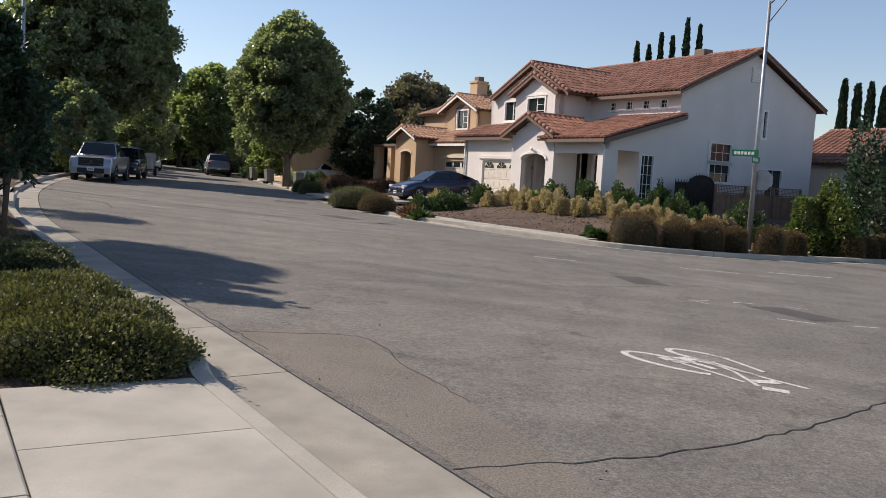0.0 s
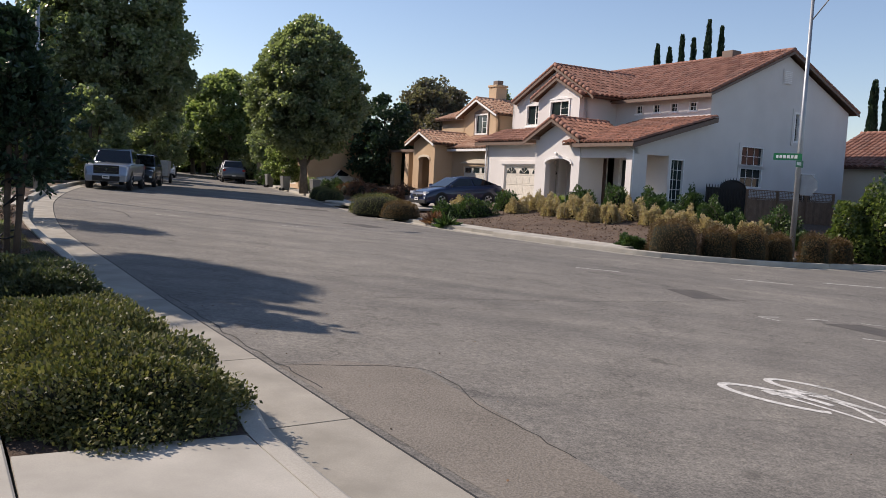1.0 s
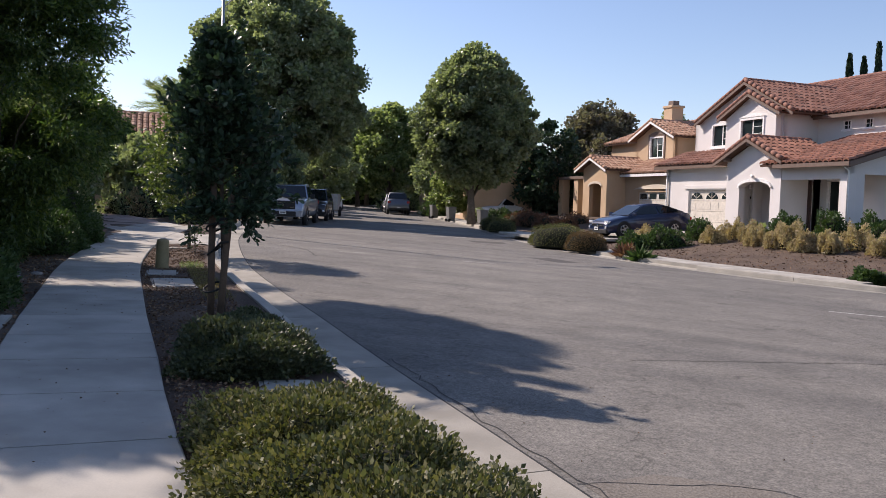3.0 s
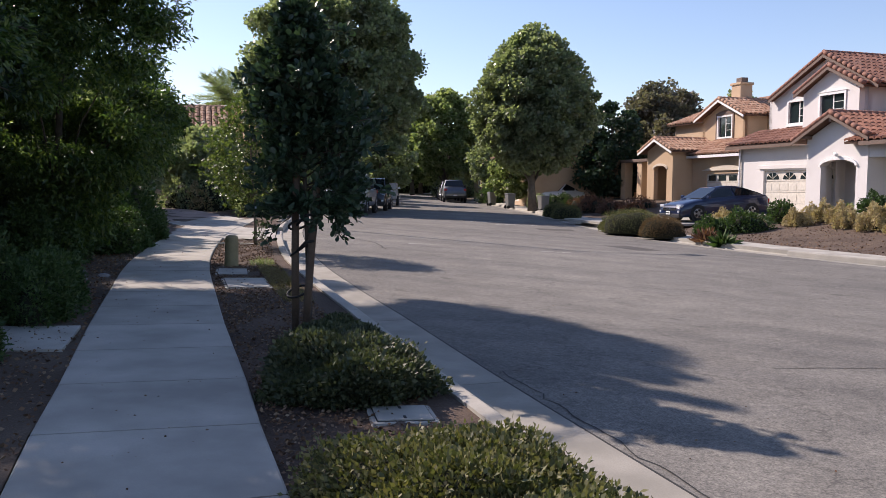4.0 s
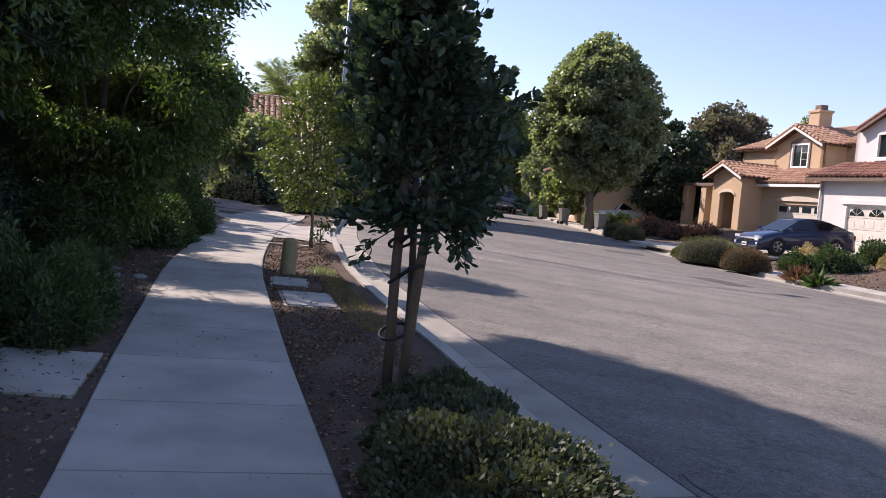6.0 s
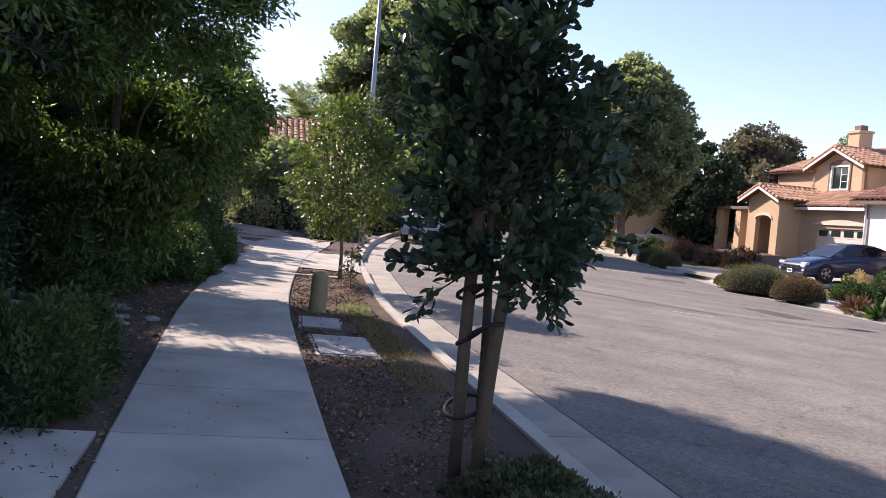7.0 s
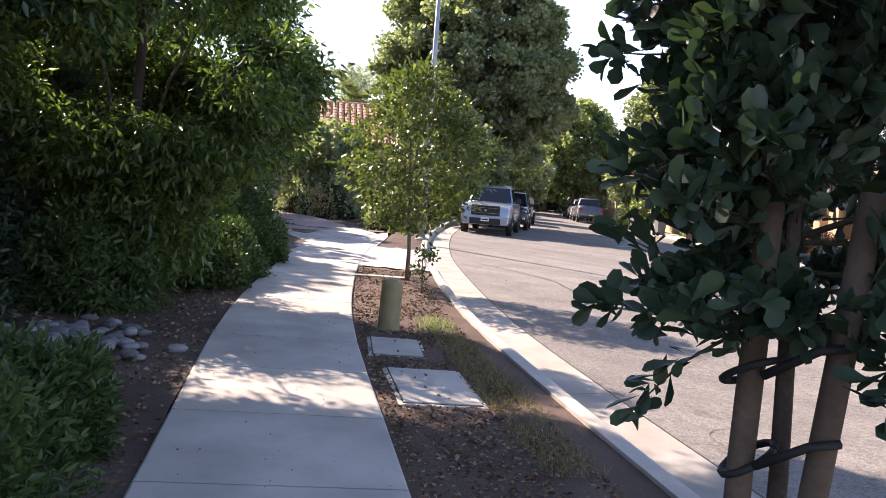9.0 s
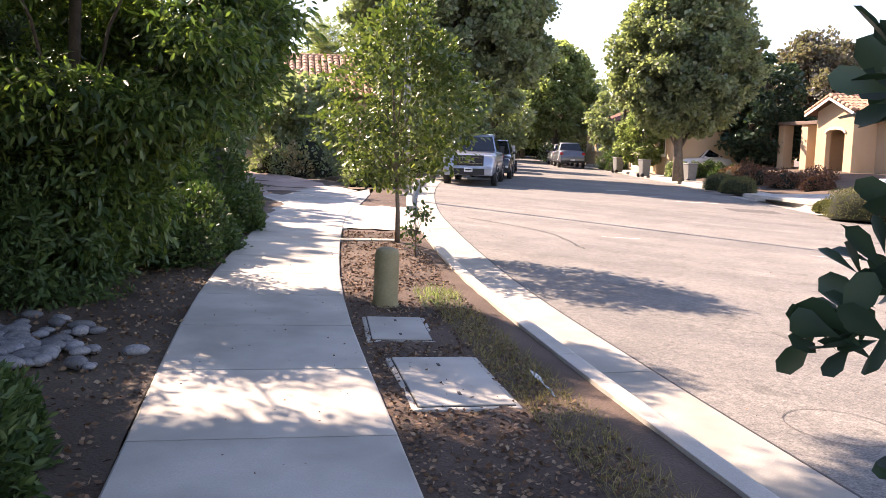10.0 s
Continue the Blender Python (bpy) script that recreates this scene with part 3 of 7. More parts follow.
def wall(house, axis, at, thick, lo, hi, z0, z1, holes, material, name="wall", label=""):
    """A wall with openings through it. axis 'y': it runs along x at y=at; axis 'x': along y at x=at. holes: (a0, a1, z0, z1)."""
    bm = bmesh.new()
    A = sorted({lo, hi, *[h[0] for h in holes], *[h[1] for h in holes]})
    Z = sorted({z0, z1, *[h[2] for h in holes], *[h[3] for h in holes]})
    A, Z = [v for v in A if lo <= v <= hi], [v for v in Z if z0 <= v <= z1]
    def solid(i, j):
        if not (0 <= i < len(A) - 1 and 0 <= j < len(Z) - 1):
            return False
        a, z = (A[i] + A[i + 1]) / 2, (Z[j] + Z[j + 1]) / 2
        return not any(h[0] < a < h[1] and h[2] < z < h[3] for h in holes)
    def P(a, d, z):
        return (a, at + d, z) if axis == "y" else (at + d, a, z)
    cache = {}
    def V(a, d, z):
        k = (a, d, z)
        if k not in cache:
            cache[k] = bm.verts.new(P(*k))
        return cache[k]
    for i in range(len(A) - 1):
        for j in range(len(Z) - 1):
            if not solid(i, j):
                continue
            a0, a1, b0, b1 = A[i], A[i + 1], Z[j], Z[j + 1]
            bm.faces.new((V(a0, 0, b0), V(a1, 0, b0), V(a1, 0, b1), V(a0, 0, b1)))
            bm.faces.new((V(a0, thick, b0), V(a0, thick, b1), V(a1, thick, b1), V(a1, thick, b0)))
            if not solid(i - 1, j):
                bm.faces.new((V(a0, 0, b0), V(a0, 0, b1), V(a0, thick, b1), V(a0, thick, b0)))
            if not solid(i + 1, j):
                bm.faces.new((V(a1, 0, b0), V(a1, thick, b0), V(a1, thick, b1), V(a1, 0, b1)))
            if not solid(i, j - 1):
                bm.faces.new((V(a0, 0, b0), V(a0, thick, b0), V(a1, thick, b0), V(a1, 0, b0)))
            if not solid(i, j + 1):
                bm.faces.new((V(a0, 0, b1), V(a1, 0, b1), V(a1, thick, b1), V(a0, thick, b1)))
    bmesh.ops.recalc_face_normals(bm, faces=bm.faces[:])
    return part(name, bm, material, house, label)


def window(house, axis, at, a0, a1, z0, z1, cols, rows, arch=False, inward=0.08, half=True, trim=0.1, surround=None):
    """A framed window set in a wall opening, with panes and bars. half: a middle post with bars in one leaf only."""
    w = new("window")
    w.parent = house
    sgn = 1 if axis == "y" else -1
    def B(bm, p0, p1, d0, d1, q0, q1, bevel=0.0):
        if axis == "y":
            return box(bm, p0, p1, at + d0, at + d1, q0, q1, bevel)
        return box(bm, at - d1, at - d0, p0, p1, q0, q1, bevel)
    bm = bmesh.new()
    t = trim
    for p in ((a0, a0 + t, z0, z1), (a1 - t, a1, z0, z1), (a0 + t, a1 - t, z1 - t, z1), (a0 + t, a1 - t, z0, z0 + t)):
        B(bm, p[0], p[1], -0.045, inward + 0.04, p[2], p[3])
    part("window_frame", bm, M["trim_white"], w, "white painted window frame")
    part("pane", B(bmesh.new(), a0 + t, a1 - t, inward, inward + 0.012, z0 + t, z1 - t), M["glass"], w)
    bm = bmesh.new()
    W = a1 - a0 - 2 * t
    xs = [a0 + t + W * i / cols for i in range(1, cols)]
    for x in xs:
        thick = 0.03 if half and abs(x - (a0 + a1) / 2) < 0.02 else 0.012
        B(bm, x - thick, x + thick, inward - 0.02, inward - 0.002, z0 + t, z1 - t)
    for j in range(1, rows):
        z = z0 + t + (z1 - z0 - 2 * t) * j / rows
        B(bm, (a0 + a1) / 2 if half else a0 + t, a1 - t, inward - 0.017, inward - 0.003, z - 0.011, z + 0.011)
    part("glazing_bar", bm, M["trim_white"], w)
    if surround:
        bm = bmesh.new()
        s = 0.14
        for p in ((a0 - s, a0, z0 - s, z1 + s), (a1, a1 + s, z0 - s, z1 + s), (a0, a1, z1, z1 + s), (a0, a1, z0 - s, z0)):
            B(bm, p[0], p[1], -0.045, 0.02, p[2], p[3])
        part("window_surround", bm, surround, w)
    else:
        part("window_sill", B(bmesh.new(), a0 - 0.06, a1 + 0.06, -0.08, 0.02, z0 - 0.08, z0, 0.01), M["trim_white"], w)
    return w


def gable(house, axis_at, thick, poly, material):
    return part("gable_wall", prism(poly, "y", axis_at, axis_at + thick), material, house)


def arch_wall(house, at, thick, lo, hi, z0, zt, a0, a1, zs, material, apex=None):
    """A wall along x with an arched opening a0..a1 that springs at zs; apex: the gable's point on top."""
    cx, r = (a0 + a1) / 2, (a1 - a0) / 2
    rise = r * 0.28
    pts = [(cx - r * math.cos(math.pi * k / 12), zs + rise * math.sin(math.pi * k / 12)) for k in range(13)]
    poly = [(lo, z0), (a0, z0)] + pts + [(a1, z0), (hi, z0), (hi, zt)] + ([apex] if apex else []) + [(lo, zt)]
    bm = prism(poly, "y", at, at + thick)
    bmesh.ops.triangulate(bm, faces=[f for f in bm.faces if len(f.verts) > 4])
    part("porch_wall", bm, material, house)
    trim = [(cx - (r + 0.1) * math.cos(math.pi * k / 12), zs + 0.02 + (rise + 0.13) * math.sin(math.pi * k / 12)) for k in range(13)]
    bm = prism(trim + pts[::-1], "y", at - 0.07, at)
    bmesh.ops.triangulate(bm, faces=[f for f in bm.faces if len(f.verts) > 4])
    part("arch_trim", bm, M["trim_white"] if material is M["stucco_white"] else M["stucco_cream"], house)


def garage_door(house, at, a0, a1, z0, z1, arched=True, dark=False):
    d = new("garage_door")
    d.parent = house
    rows = 4
    h = (z1 - z0) / rows
    cols = 4
    for r in range(rows):
        bm = boxed(a0, a1, at + 0.1, at + 0.14, z0 + r * h + 0.006, z0 + (r + 1) * h - 0.006, bevel=0.004)
        if r < rows - 1:
            for c in range(cols * 2):
                x0, x1 = a0 + (a1 - a0) * c / (cols * 2), a0 + (a1 - a0) * (c + 1) / (cols * 2)
                box(bm, x0 + 0.08, x1 - 0.08, at + 0.088, at + 0.1, z0 + r * h + 0.1, z0 + (r + 1) * h - 0.1, 0.006)
        part("door_panel", bm, M["garage"], d)
    for c in range(cols):
        x0, x1 = a0 + (a1 - a0) * c / cols + 0.14, a0 + (a1 - a0) * (c + 1) / cols - 0.14
        zb, zt = z1 - h + 0.1, z1 - 0.1
        cx, r = (x0 + x1) / 2, (x1 - x0) / 2
        pl = [(cx - r * math.cos(math.pi * k / 8), zb + (zt - zb) * math.sin(math.pi * k / 8)) for k in range(9)] if arched else [(x0, zb), (x1, zb), (x1, zt), (x0, zt)]
        part("pane", prism(pl, "y", at + 0.085, at + 0.099), M["glass"], d)
        if arched:
            bm = bmesh.new()
            for k in (2, 4, 6):
                tube(bm, [(cx, at + 0.082, zb + 0.02), (cx - r * math.cos(math.pi * k / 8), at + 0.082, zb + (zt - zb) * math.sin(math.pi * k / 8))], [0.014, 0.014], 5)
            part("glazing_bar", bm, M["garage"], d)
    return d


M["tile_single"] = mixed("single clay tile", (0.26, 0.115, 0.075), (0.34, 0.16, 0.105), 3, 40, (0.16, 0.08, 0.055), 0.85, 0.2, 0.004, per_object=0.3)
HOUSE = pose(0.0, 41.1, 0, 0, 0, -40.87)


def eave_board(house, p0, p1, h=0.2, t=0.05, mat="trim_brown", name="fascia"):
    p0, p1 = Vector(p0), Vector(p1)
    d = (p1 - p0)
    side = Vector((-d.y, d.x, 0)).normalized() * t
    bm = bmesh.new()
    q = [p0 - side / 2, p1 - side / 2, p1 + side / 2, p0 + side / 2]
    lo = [bm.verts.new(p - Vector((0, 0, h))) for p in q]
    hi = [bm.verts.new(p) for p in q]
    bm.faces.new(lo), bm.faces.new(hi)
    for i in range(4):
        bm.faces.new((lo[i], lo[(i + 1) % 4], hi[(i + 1) % 4], hi[i]))
    bmesh.ops.recalc_face_normals(bm, faces=bm.faces[:])
    return part(name, bm, M[mat], house)


def gable_roof(house, name, x0, xr, x1, y0, y1, ze, zr, mat, singles=0, fascia="trim_brown", keep=None):
    """Two slopes with the ridge along y at x=xr; the front end is at y0."""
    roof_plane(house, name, (x0, y1, ze), (0, y0 - y1, 0), (xr - x0, 0, zr - ze), mat, keep, singles=singles, single_mat=M["tile_single"])
    roof_plane(house, name, (x1, y0, ze), (0, y1 - y0, 0), (xr - x1, 0, zr - ze), mat, keep, singles=singles, single_mat=M["tile_single"])
    ridge_tiles(house, (xr, y0, zr + 0.06), (xr, y1, zr + 0.06), mat, 0.13)
    for xe in (x0, x1):
        ridge_tiles(house, (xe, y0 + 0.04, ze + 0.07), (xr, y0 + 0.04, zr + 0.07), mat, 0.11)
        eave_board(house, (xe, y0 - 0.01, ze - 0.04), (xr, y0 - 0.01, zr - 0.04), 0.14, 0.05, fascia, "bargeboard")


def white_house():
    h = thing("house", HOUSE, "white stucco two-storey house with a red clay tile roof", "house")
    S, T = M["stucco_white"], M["tile"]
    zf = 0.2
    # main two-storey body
    wall(h, "x", 0.0, -0.2, -4.75, 10.7, zf, 3.75, [(-3.9, -2.6, 0.9, 3.4), (-2.45, -1.55, 0.95, 3.3), (2.3, 3.95, 2.2, 3.15), (2.3, 3.95, 3.25, 4.2), (6.75, 8.2, 1.5, 3.1)], S, label="shaded white side wall")
    wall(h, "x", 0.0, -0.2, -0.02, 10.7, 3.75, 6.45, [(2.3, 3.95, 3.25, 4.2), (6.15, 6.6, 4.6, 6.15)], S)
    wall(h, "x", -12.9, 0.2, 0, 10.7, zf, 6.45, [], S)
    wall(h, "y", 10.5, 0.2, -12.7, -0.2, zf, 6.45, [], S)
    sw = [(-5.95, -5.5, 5.72, 6.15), (-4.9, -4.43, 5.72, 6.15), (-3.7, -3.23, 5.72, 6.15), (-2.54, -2.06, 5.72, 6.15), (-1.34, -0.86, 5.72, 6.15)]
    wall(h, "y", 0.0, 0.2, -6.5, -0.2, 4.4, 6.45, sw[1:], S)
    for a in sw[1:]:
        window(h, "y", 0.0, *a, 2, 2, half=False, trim=0.035, inward=0.06)
    part("gable_wall", prism([(0, 6.45), (10.7, 6.45), (5.35, 8.85)], "x", -0.2, 0.0), S, h)
    part("gable_wall", prism([(0, 6.45), (10.7, 6.45), (5.35, 8.85)], "x", -12.9, -12.7), S, h)
    part("shed_wall", prism([(-4.75, 3.75), (0.0, 3.75), (0.0, 5.2)], "x", -0.2, 0.0), S, h)
    for a in ((2.3, 3.95, 2.2, 3.15), (2.3, 3.95, 3.25, 4.2)):
        window(h, "x", 0.0, *a, 3, 2, half=False, surround=S, trim=0.055)
    window(h, "x", 0.0, 6.75, 8.2, 1.5, 3.1, 2, 1, half=False, trim=0.055)
    window(h, "x", 0.0, 6.15, 6.6, 4.6, 6.15, 1, 1, half=False, surround=S)
    window(h, "x", 0.0, -2.45, -1.55, 0.95, 3.3, 3, 5, half=False, surround=S, trim=0.055)
    v = new("vent")
    v.parent = h
    part("vent_frame", boxed(0.0, 0.05, 5.0, 5.7, 7.45, 8.2, bevel=0.01), S, v)
    for k in range(7):
        part("slat", boxed(0.05, 0.075, 5.06, 5.64, 7.51 + 0.09 * k, 7.56 + 0.09 * k), M["trim_white"], v)
    # main roof along x
    sl = (9.1 - 6.5) / 5.75
    roof_plane(h, "red clay tile roof slope", (-13.3, -0.5, 6.5 - 0.05), (13.6, 0, 0), (0, 5.85, 5.85 * sl), T, keep=lambda s, t: not (s < 6.4 and t < 1.0))
    roof_plane(h, "red clay tile roof slope", (0.3, 11.2, 6.5 - 0.05), (-13.6, 0, 0), (0, -5.85, 5.85 * sl), T)
    ridge_tiles(h, (-13.3, 5.35, 9.12), (0.3, 5.35, 9.12), T)
    for y, s in ((-0.5, 1), (11.2, -1)):
        eave_board(h, (0.31, y, 6.42), (0.31, 5.35, 9.05), 0.13)
        ridge_tiles(h, (0.26, y, 6.52), (0.26, 5.35, 9.14), T, 0.1)
    eave_board(h, (-6.2, -0.55, 6.42), (0.45, -0.55, 6.42), 0.16, name="gutter")
    part("roof_vent", boxed(-4.0, -3.3, 5.1, 5.8, 9.1, 9.5, bevel=0.03), M["trim_brown"], h)
    # upper front gable
    wall(h, "y", -2.1, 0.2, -12.9, -6.4, 4.0, 6.5, [(-11.55, -9.98, 5.12, 6.36), (-9.1, -7.35, 5.2, 6.4)], S)
    wall(h, "x", -6.4, -0.2, -2.1, 0.0, 4.0, 6.5, [], S)
    wall(h, "x", -12.9, 0.2, -2.1, 0.0, 4.0, 6.5, [], S)
    gable(h, -2.1, 0.2, [(-12.5, 6.5), (-6.0, 6.5), (-8.95, 8.1)], S)
    window(h, "y", -2.1, -11.55, -9.98, 5.12, 6.36, 2, 3)
    gable_roof(h, "red clay tile gable roof", -12.65, -8.9, -5.55, -2.4, 3.6, 6.5, 8.3, T)
    # smaller gable in front of it
    wall(h, "y", -2.4, 0.3, -10.1, -6.6, 4.0, 6.5, [(-9.05, -7.35, 5.2, 6.4)], S)
    gable(h, -2.4, 0.3, [(-10.1, 6.5), (-6.6, 6.5), (-8.35, 7.45)], S)
    window(h, "y", -2.4, -9.05, -7.35, 5.2, 6.42, 2, 3)
    part("arch_trim", prism([(-9.15 + 1.9 * k / 8, 6.45 + 0.16 * math.sin(math.pi * k / 8)) for k in range(9)], "y", -2.46, -2.4), M["trim_white"], h)
    gable_roof(h, "red clay tile small gable", -10.45, -8.25, -6.05, -2.7, 0.5, 6.52, 7.62, T)
    # garage wing
    wall(h, "y", -3.7, 0.2, -13.0, -6.4, zf, 4.15, [(-11.2, -6.5, 0.7, 2.82)], S)
    wall(h, "x", -13.0, 0.2, -3.7, 0, zf, 4.15, [], S)
    part("garage_trim", boxed(-11.5, -6.6, -3.78, -3.7, 2.9, 3.08, bevel=0.01), S, h)
    garage_door(h, -3.7, -11.2, -6.5, 0.7, 2.82)
    roof_plane(h, "red clay tile garage roof", (-13.65, -4.15, 4.12), (7.3, 0, 0), (0, 2.1, 0.78), T)
    eave_board(h, (-13.65, -4.15, 4.08), (-6.4, -4.15, 4.08), 0.16, 0.06, name="gutter")
    part("drainpipe", tube(bmesh.new(), [(-12.95, -3.8, 4.0), (-12.95, -3.8, 0.4)], [0.04, 0.04]), M["trim_white"], h)
    # entrance gable with arch
    arch_wall(h, -4.8, 0.3, -6.97, -3.52, zf, 4.1, -6.09, -4.12, 2.88, S, apex=(-5.24, 4.92))
    wall(h, "x", -6.97, 0.25, -4.5, -2.2, zf, 4.1, [], S)
    wall(h, "x", -3.52, -0.25, -4.5, -3.0, zf, 4.1, [], S)
    wall(h, "y", -2.9, 0.15, -6.72, -3.77, zf, 4.0, [], S)
    gable_roof(h, "red clay tile porch gable", -7.47, -5.24, -3.07, -5.25, -1.6, 4.02, 5.1, T, singles=70)
    for x in (-6.77, -5.24, -3.72):
        part("bracket", boxed(x - 0.07, x + 0.07, -5.2, -4.8, 4.1 if x != -5.24 else 4.75, 4.26 if x != -5.24 else 4.9, bevel=0.01), M["trim_brown"], h)
    l = part("porch_lamp", tube(bmesh.new(), [(-5.17, -4.86, 3.36), (-5.17, -4.95, 3.42), (-4.97, -5.02, 3.34)], [0.03, 0.06, 0.07]), M["trim_white"], h)
    # porch
    wall(h, "y", -2.6, 0.15, -3.5, -0.2, zf, 4.3, [(-3.1, -1.45, 1.35, 3.3)], S)
    window(h, "y", -2.6, -3.1, -1.45, 1.35, 3.3, 2, 2)
    part("front_door", boxed(-4.4, -3.35, -3.28, -3.2, 0.9, 3.25, bevel=0.01), M["door_dark"], h, "dark stained front door")
    part("porch_beam", boxed(-3.85, 0.0, -4.75, -4.45, 3.2, 3.72, bevel=0.015), S, h)
    part("column", boxed(-0.36, 0.06, -4.82, -4.4, zf, 3.4, bevel=0.02), S, h)
    roof_plane(h, "red clay tile porch roof", (-4.4, -5.2, 3.85), (4.85, 0, 0), (0, 5.25, 1.5), T, singles=120, single_mat=M["tile_single"])
    eave_board(h, (-3.6, -5.22, 3.84), (0.45, -5.22, 3.84), 0.16, 0.06, name="gutter")
    eave_board(h, (0.45, -5.2, 3.82), (0.45, 0.02, 5.32), 0.2)
    part("drainpipe", tube(bmesh.new(), [(0.0, -5.1, 3.72), (0.1, -4.86, 3.5), (0.1, -4.86, 0.6)], [0.04, 0.04, 0.04]), M["trim_white"], h)
    part("porch_floor", boxed(-7.3, 0.0, -4.8, -2.6, zf, 0.88), M["concrete"], h)
    for x0, x1, y0, y1 in ((-12.7, -0.2, 0.2, 10.5),):
        part("floor_slab", boxed(x0, x1, y0, y1, 3.6, 3.8), M["underlay"], h)
    return h


def tan_house():
    h = thing("house", HOUSE @ pose(0.3, 0, 0), "tan stucco two-storey house with tile roof and chimney", "house")
    S, T = M["stucco_tan"], M["tile_tan"]
    zf = 0.2
    wall(h, "y", 1.6, 0.2, -24.3, -20.0, 3.8, 6.5, [(-22.75, -21.2, 5.15, 6.6)], S)
    wall(h, "x", -20.0, -0.2, 1.6, 6, 3.8, 6.5, [], S)
    wall(h, "x", -24.3, 0.2, 1.6, 6, 3.8, 6.5, [], S)
    gable(h, 1.6, 0.2, [(-24.3, 6.5), (-20.0, 6.5), (-22.15, 7.45)], S)
    window(h, "y", 1.6, -22.75, -21.2, 5.15, 6.6, 2, 3, surround=M["trim_brown"])
    part("arch_trim", prism([(-22.85 + 1.75 * k / 8, 6.72 + 0.2 * math.sin(math.pi * k / 8)) for k in range(9)], "y", 1.54, 1.6), M["trim_brown"], h)
    gable_roof(h, "tan tile gable roof", -24.7, -22.15, -19.6, 1.15, 7.0, 6.48, 7.62, T, fascia="trim_white")
    # body behind, with the narrow window
    wall(h, "y", 3.2, 0.2, -30.0, -16.6, zf, 6.6, [(-19.2, -18.3, 5.1, 6.5)], S)
    window(h, "y", 3.2, -19.2, -18.3, 5.1, 6.5, 1, 2, half=False)
    wall(h, "x", -16.6, -0.2, 3.2, 12, zf, 6.6, [], S)
    wall(h, "x", -30.0, 0.2, 3.2, 12, zf, 6.6, [], S)
    roof_plane(h, "tan tile main roof", (-30.4, 2.75, 6.55), (14.2, 0, 0), (0, 4.9, 1.75), T)
    roof_plane(h, "tan tile main roof", (-16.2, 12.5, 6.55), (-14.2, 0, 0), (0, -4.9, 1.75), T)
    for x in (-16.6, -30.0):
        part("gable_wall", prism([(3.2, 6.6), (12, 6.6), (7.6, 8.15)], "x", x - 0.1, x + 0.1), S, h)
    part("chimney", boxed(-23.35, -22.4, 3.0, 3.9, 6.2, 8.75, bevel=0.03), S, h)
    part("chimney_crown", boxed(-23.42, -22.33, 2.93, 3.97, 8.66, 8.82, bevel=0.03), S, h)
    part("chimney_cap", boxed(-23.15, -22.6, 3.2, 3.7, 8.8, 9.15, bevel=0.03), M["trim_brown"], h)
    # garage
    wall(h, "y", -0.3, 0.2, -22.6, -17.0, zf, 4.0, [(-21.1, -16.9, 0.75, 2.86)], S)
    part("garage_trim", prism([(-21.5 + 4.9 * k / 8, 3.05 + 0.3 * math.sin(math.pi * k / 8)) for k in range(9)], "y", -0.4, -0.3), M["stucco_cream"], h)
    garage_door(h, -0.3, -21.1, -17.1, 0.75, 2.86, arched=False)
    roof_plane(h, "tan tile garage roof", (-23.0, -0.75, 4.02), (6.0, 0, 0), (0, 2.6, 1.05), T)
    eave_board(h, (-23.0, -0.75, 4.0), (-17.0, -0.75, 4.0), 0.16, 0.06, "trim_white", "gutter")
    wall(h, "x", -22.6, -0.15, -1.5, 3.2, zf, 4.4, [], S)
    # porch gable
    arch_wall(h, -1.8, 0.3, -25.5, -22.5, zf, 4.4, -24.65, -23.15, 3.2, S, apex=(-24.0, 5.0))
    gable_roof(h, "tan tile porch gable", -26.0, -24.0, -22.0, -2.25, 3.0, 4.3, 5.15, T, fascia="trim_white")
    wall(h, "x", -25.5, 0.2, -1.5, 3.2, zf, 4.4, [], S)
    wall(h, "y", 0.6, 0.2, -25.3, -22.7, zf, 4.3, [], S)
    part("front_door", boxed(-24.4, -23.5, 0.5, 0.6, 0.9, 3.1, bevel=0.01), M["door_dark"], h)
    # low porch at the side
    part("porch_roof", boxed(-29.5, -25.6, -1.6, 3.2, 3.75, 3.95, bevel=0.02), M["trim_brown"], h)
    for x in (-29.2, -27.0):
        part("column", boxed(x - 0.3, x + 0.3, -1.5, -0.9, zf, 3.75, bevel=0.02), S, h)
    return h


white_house()
tan_house()


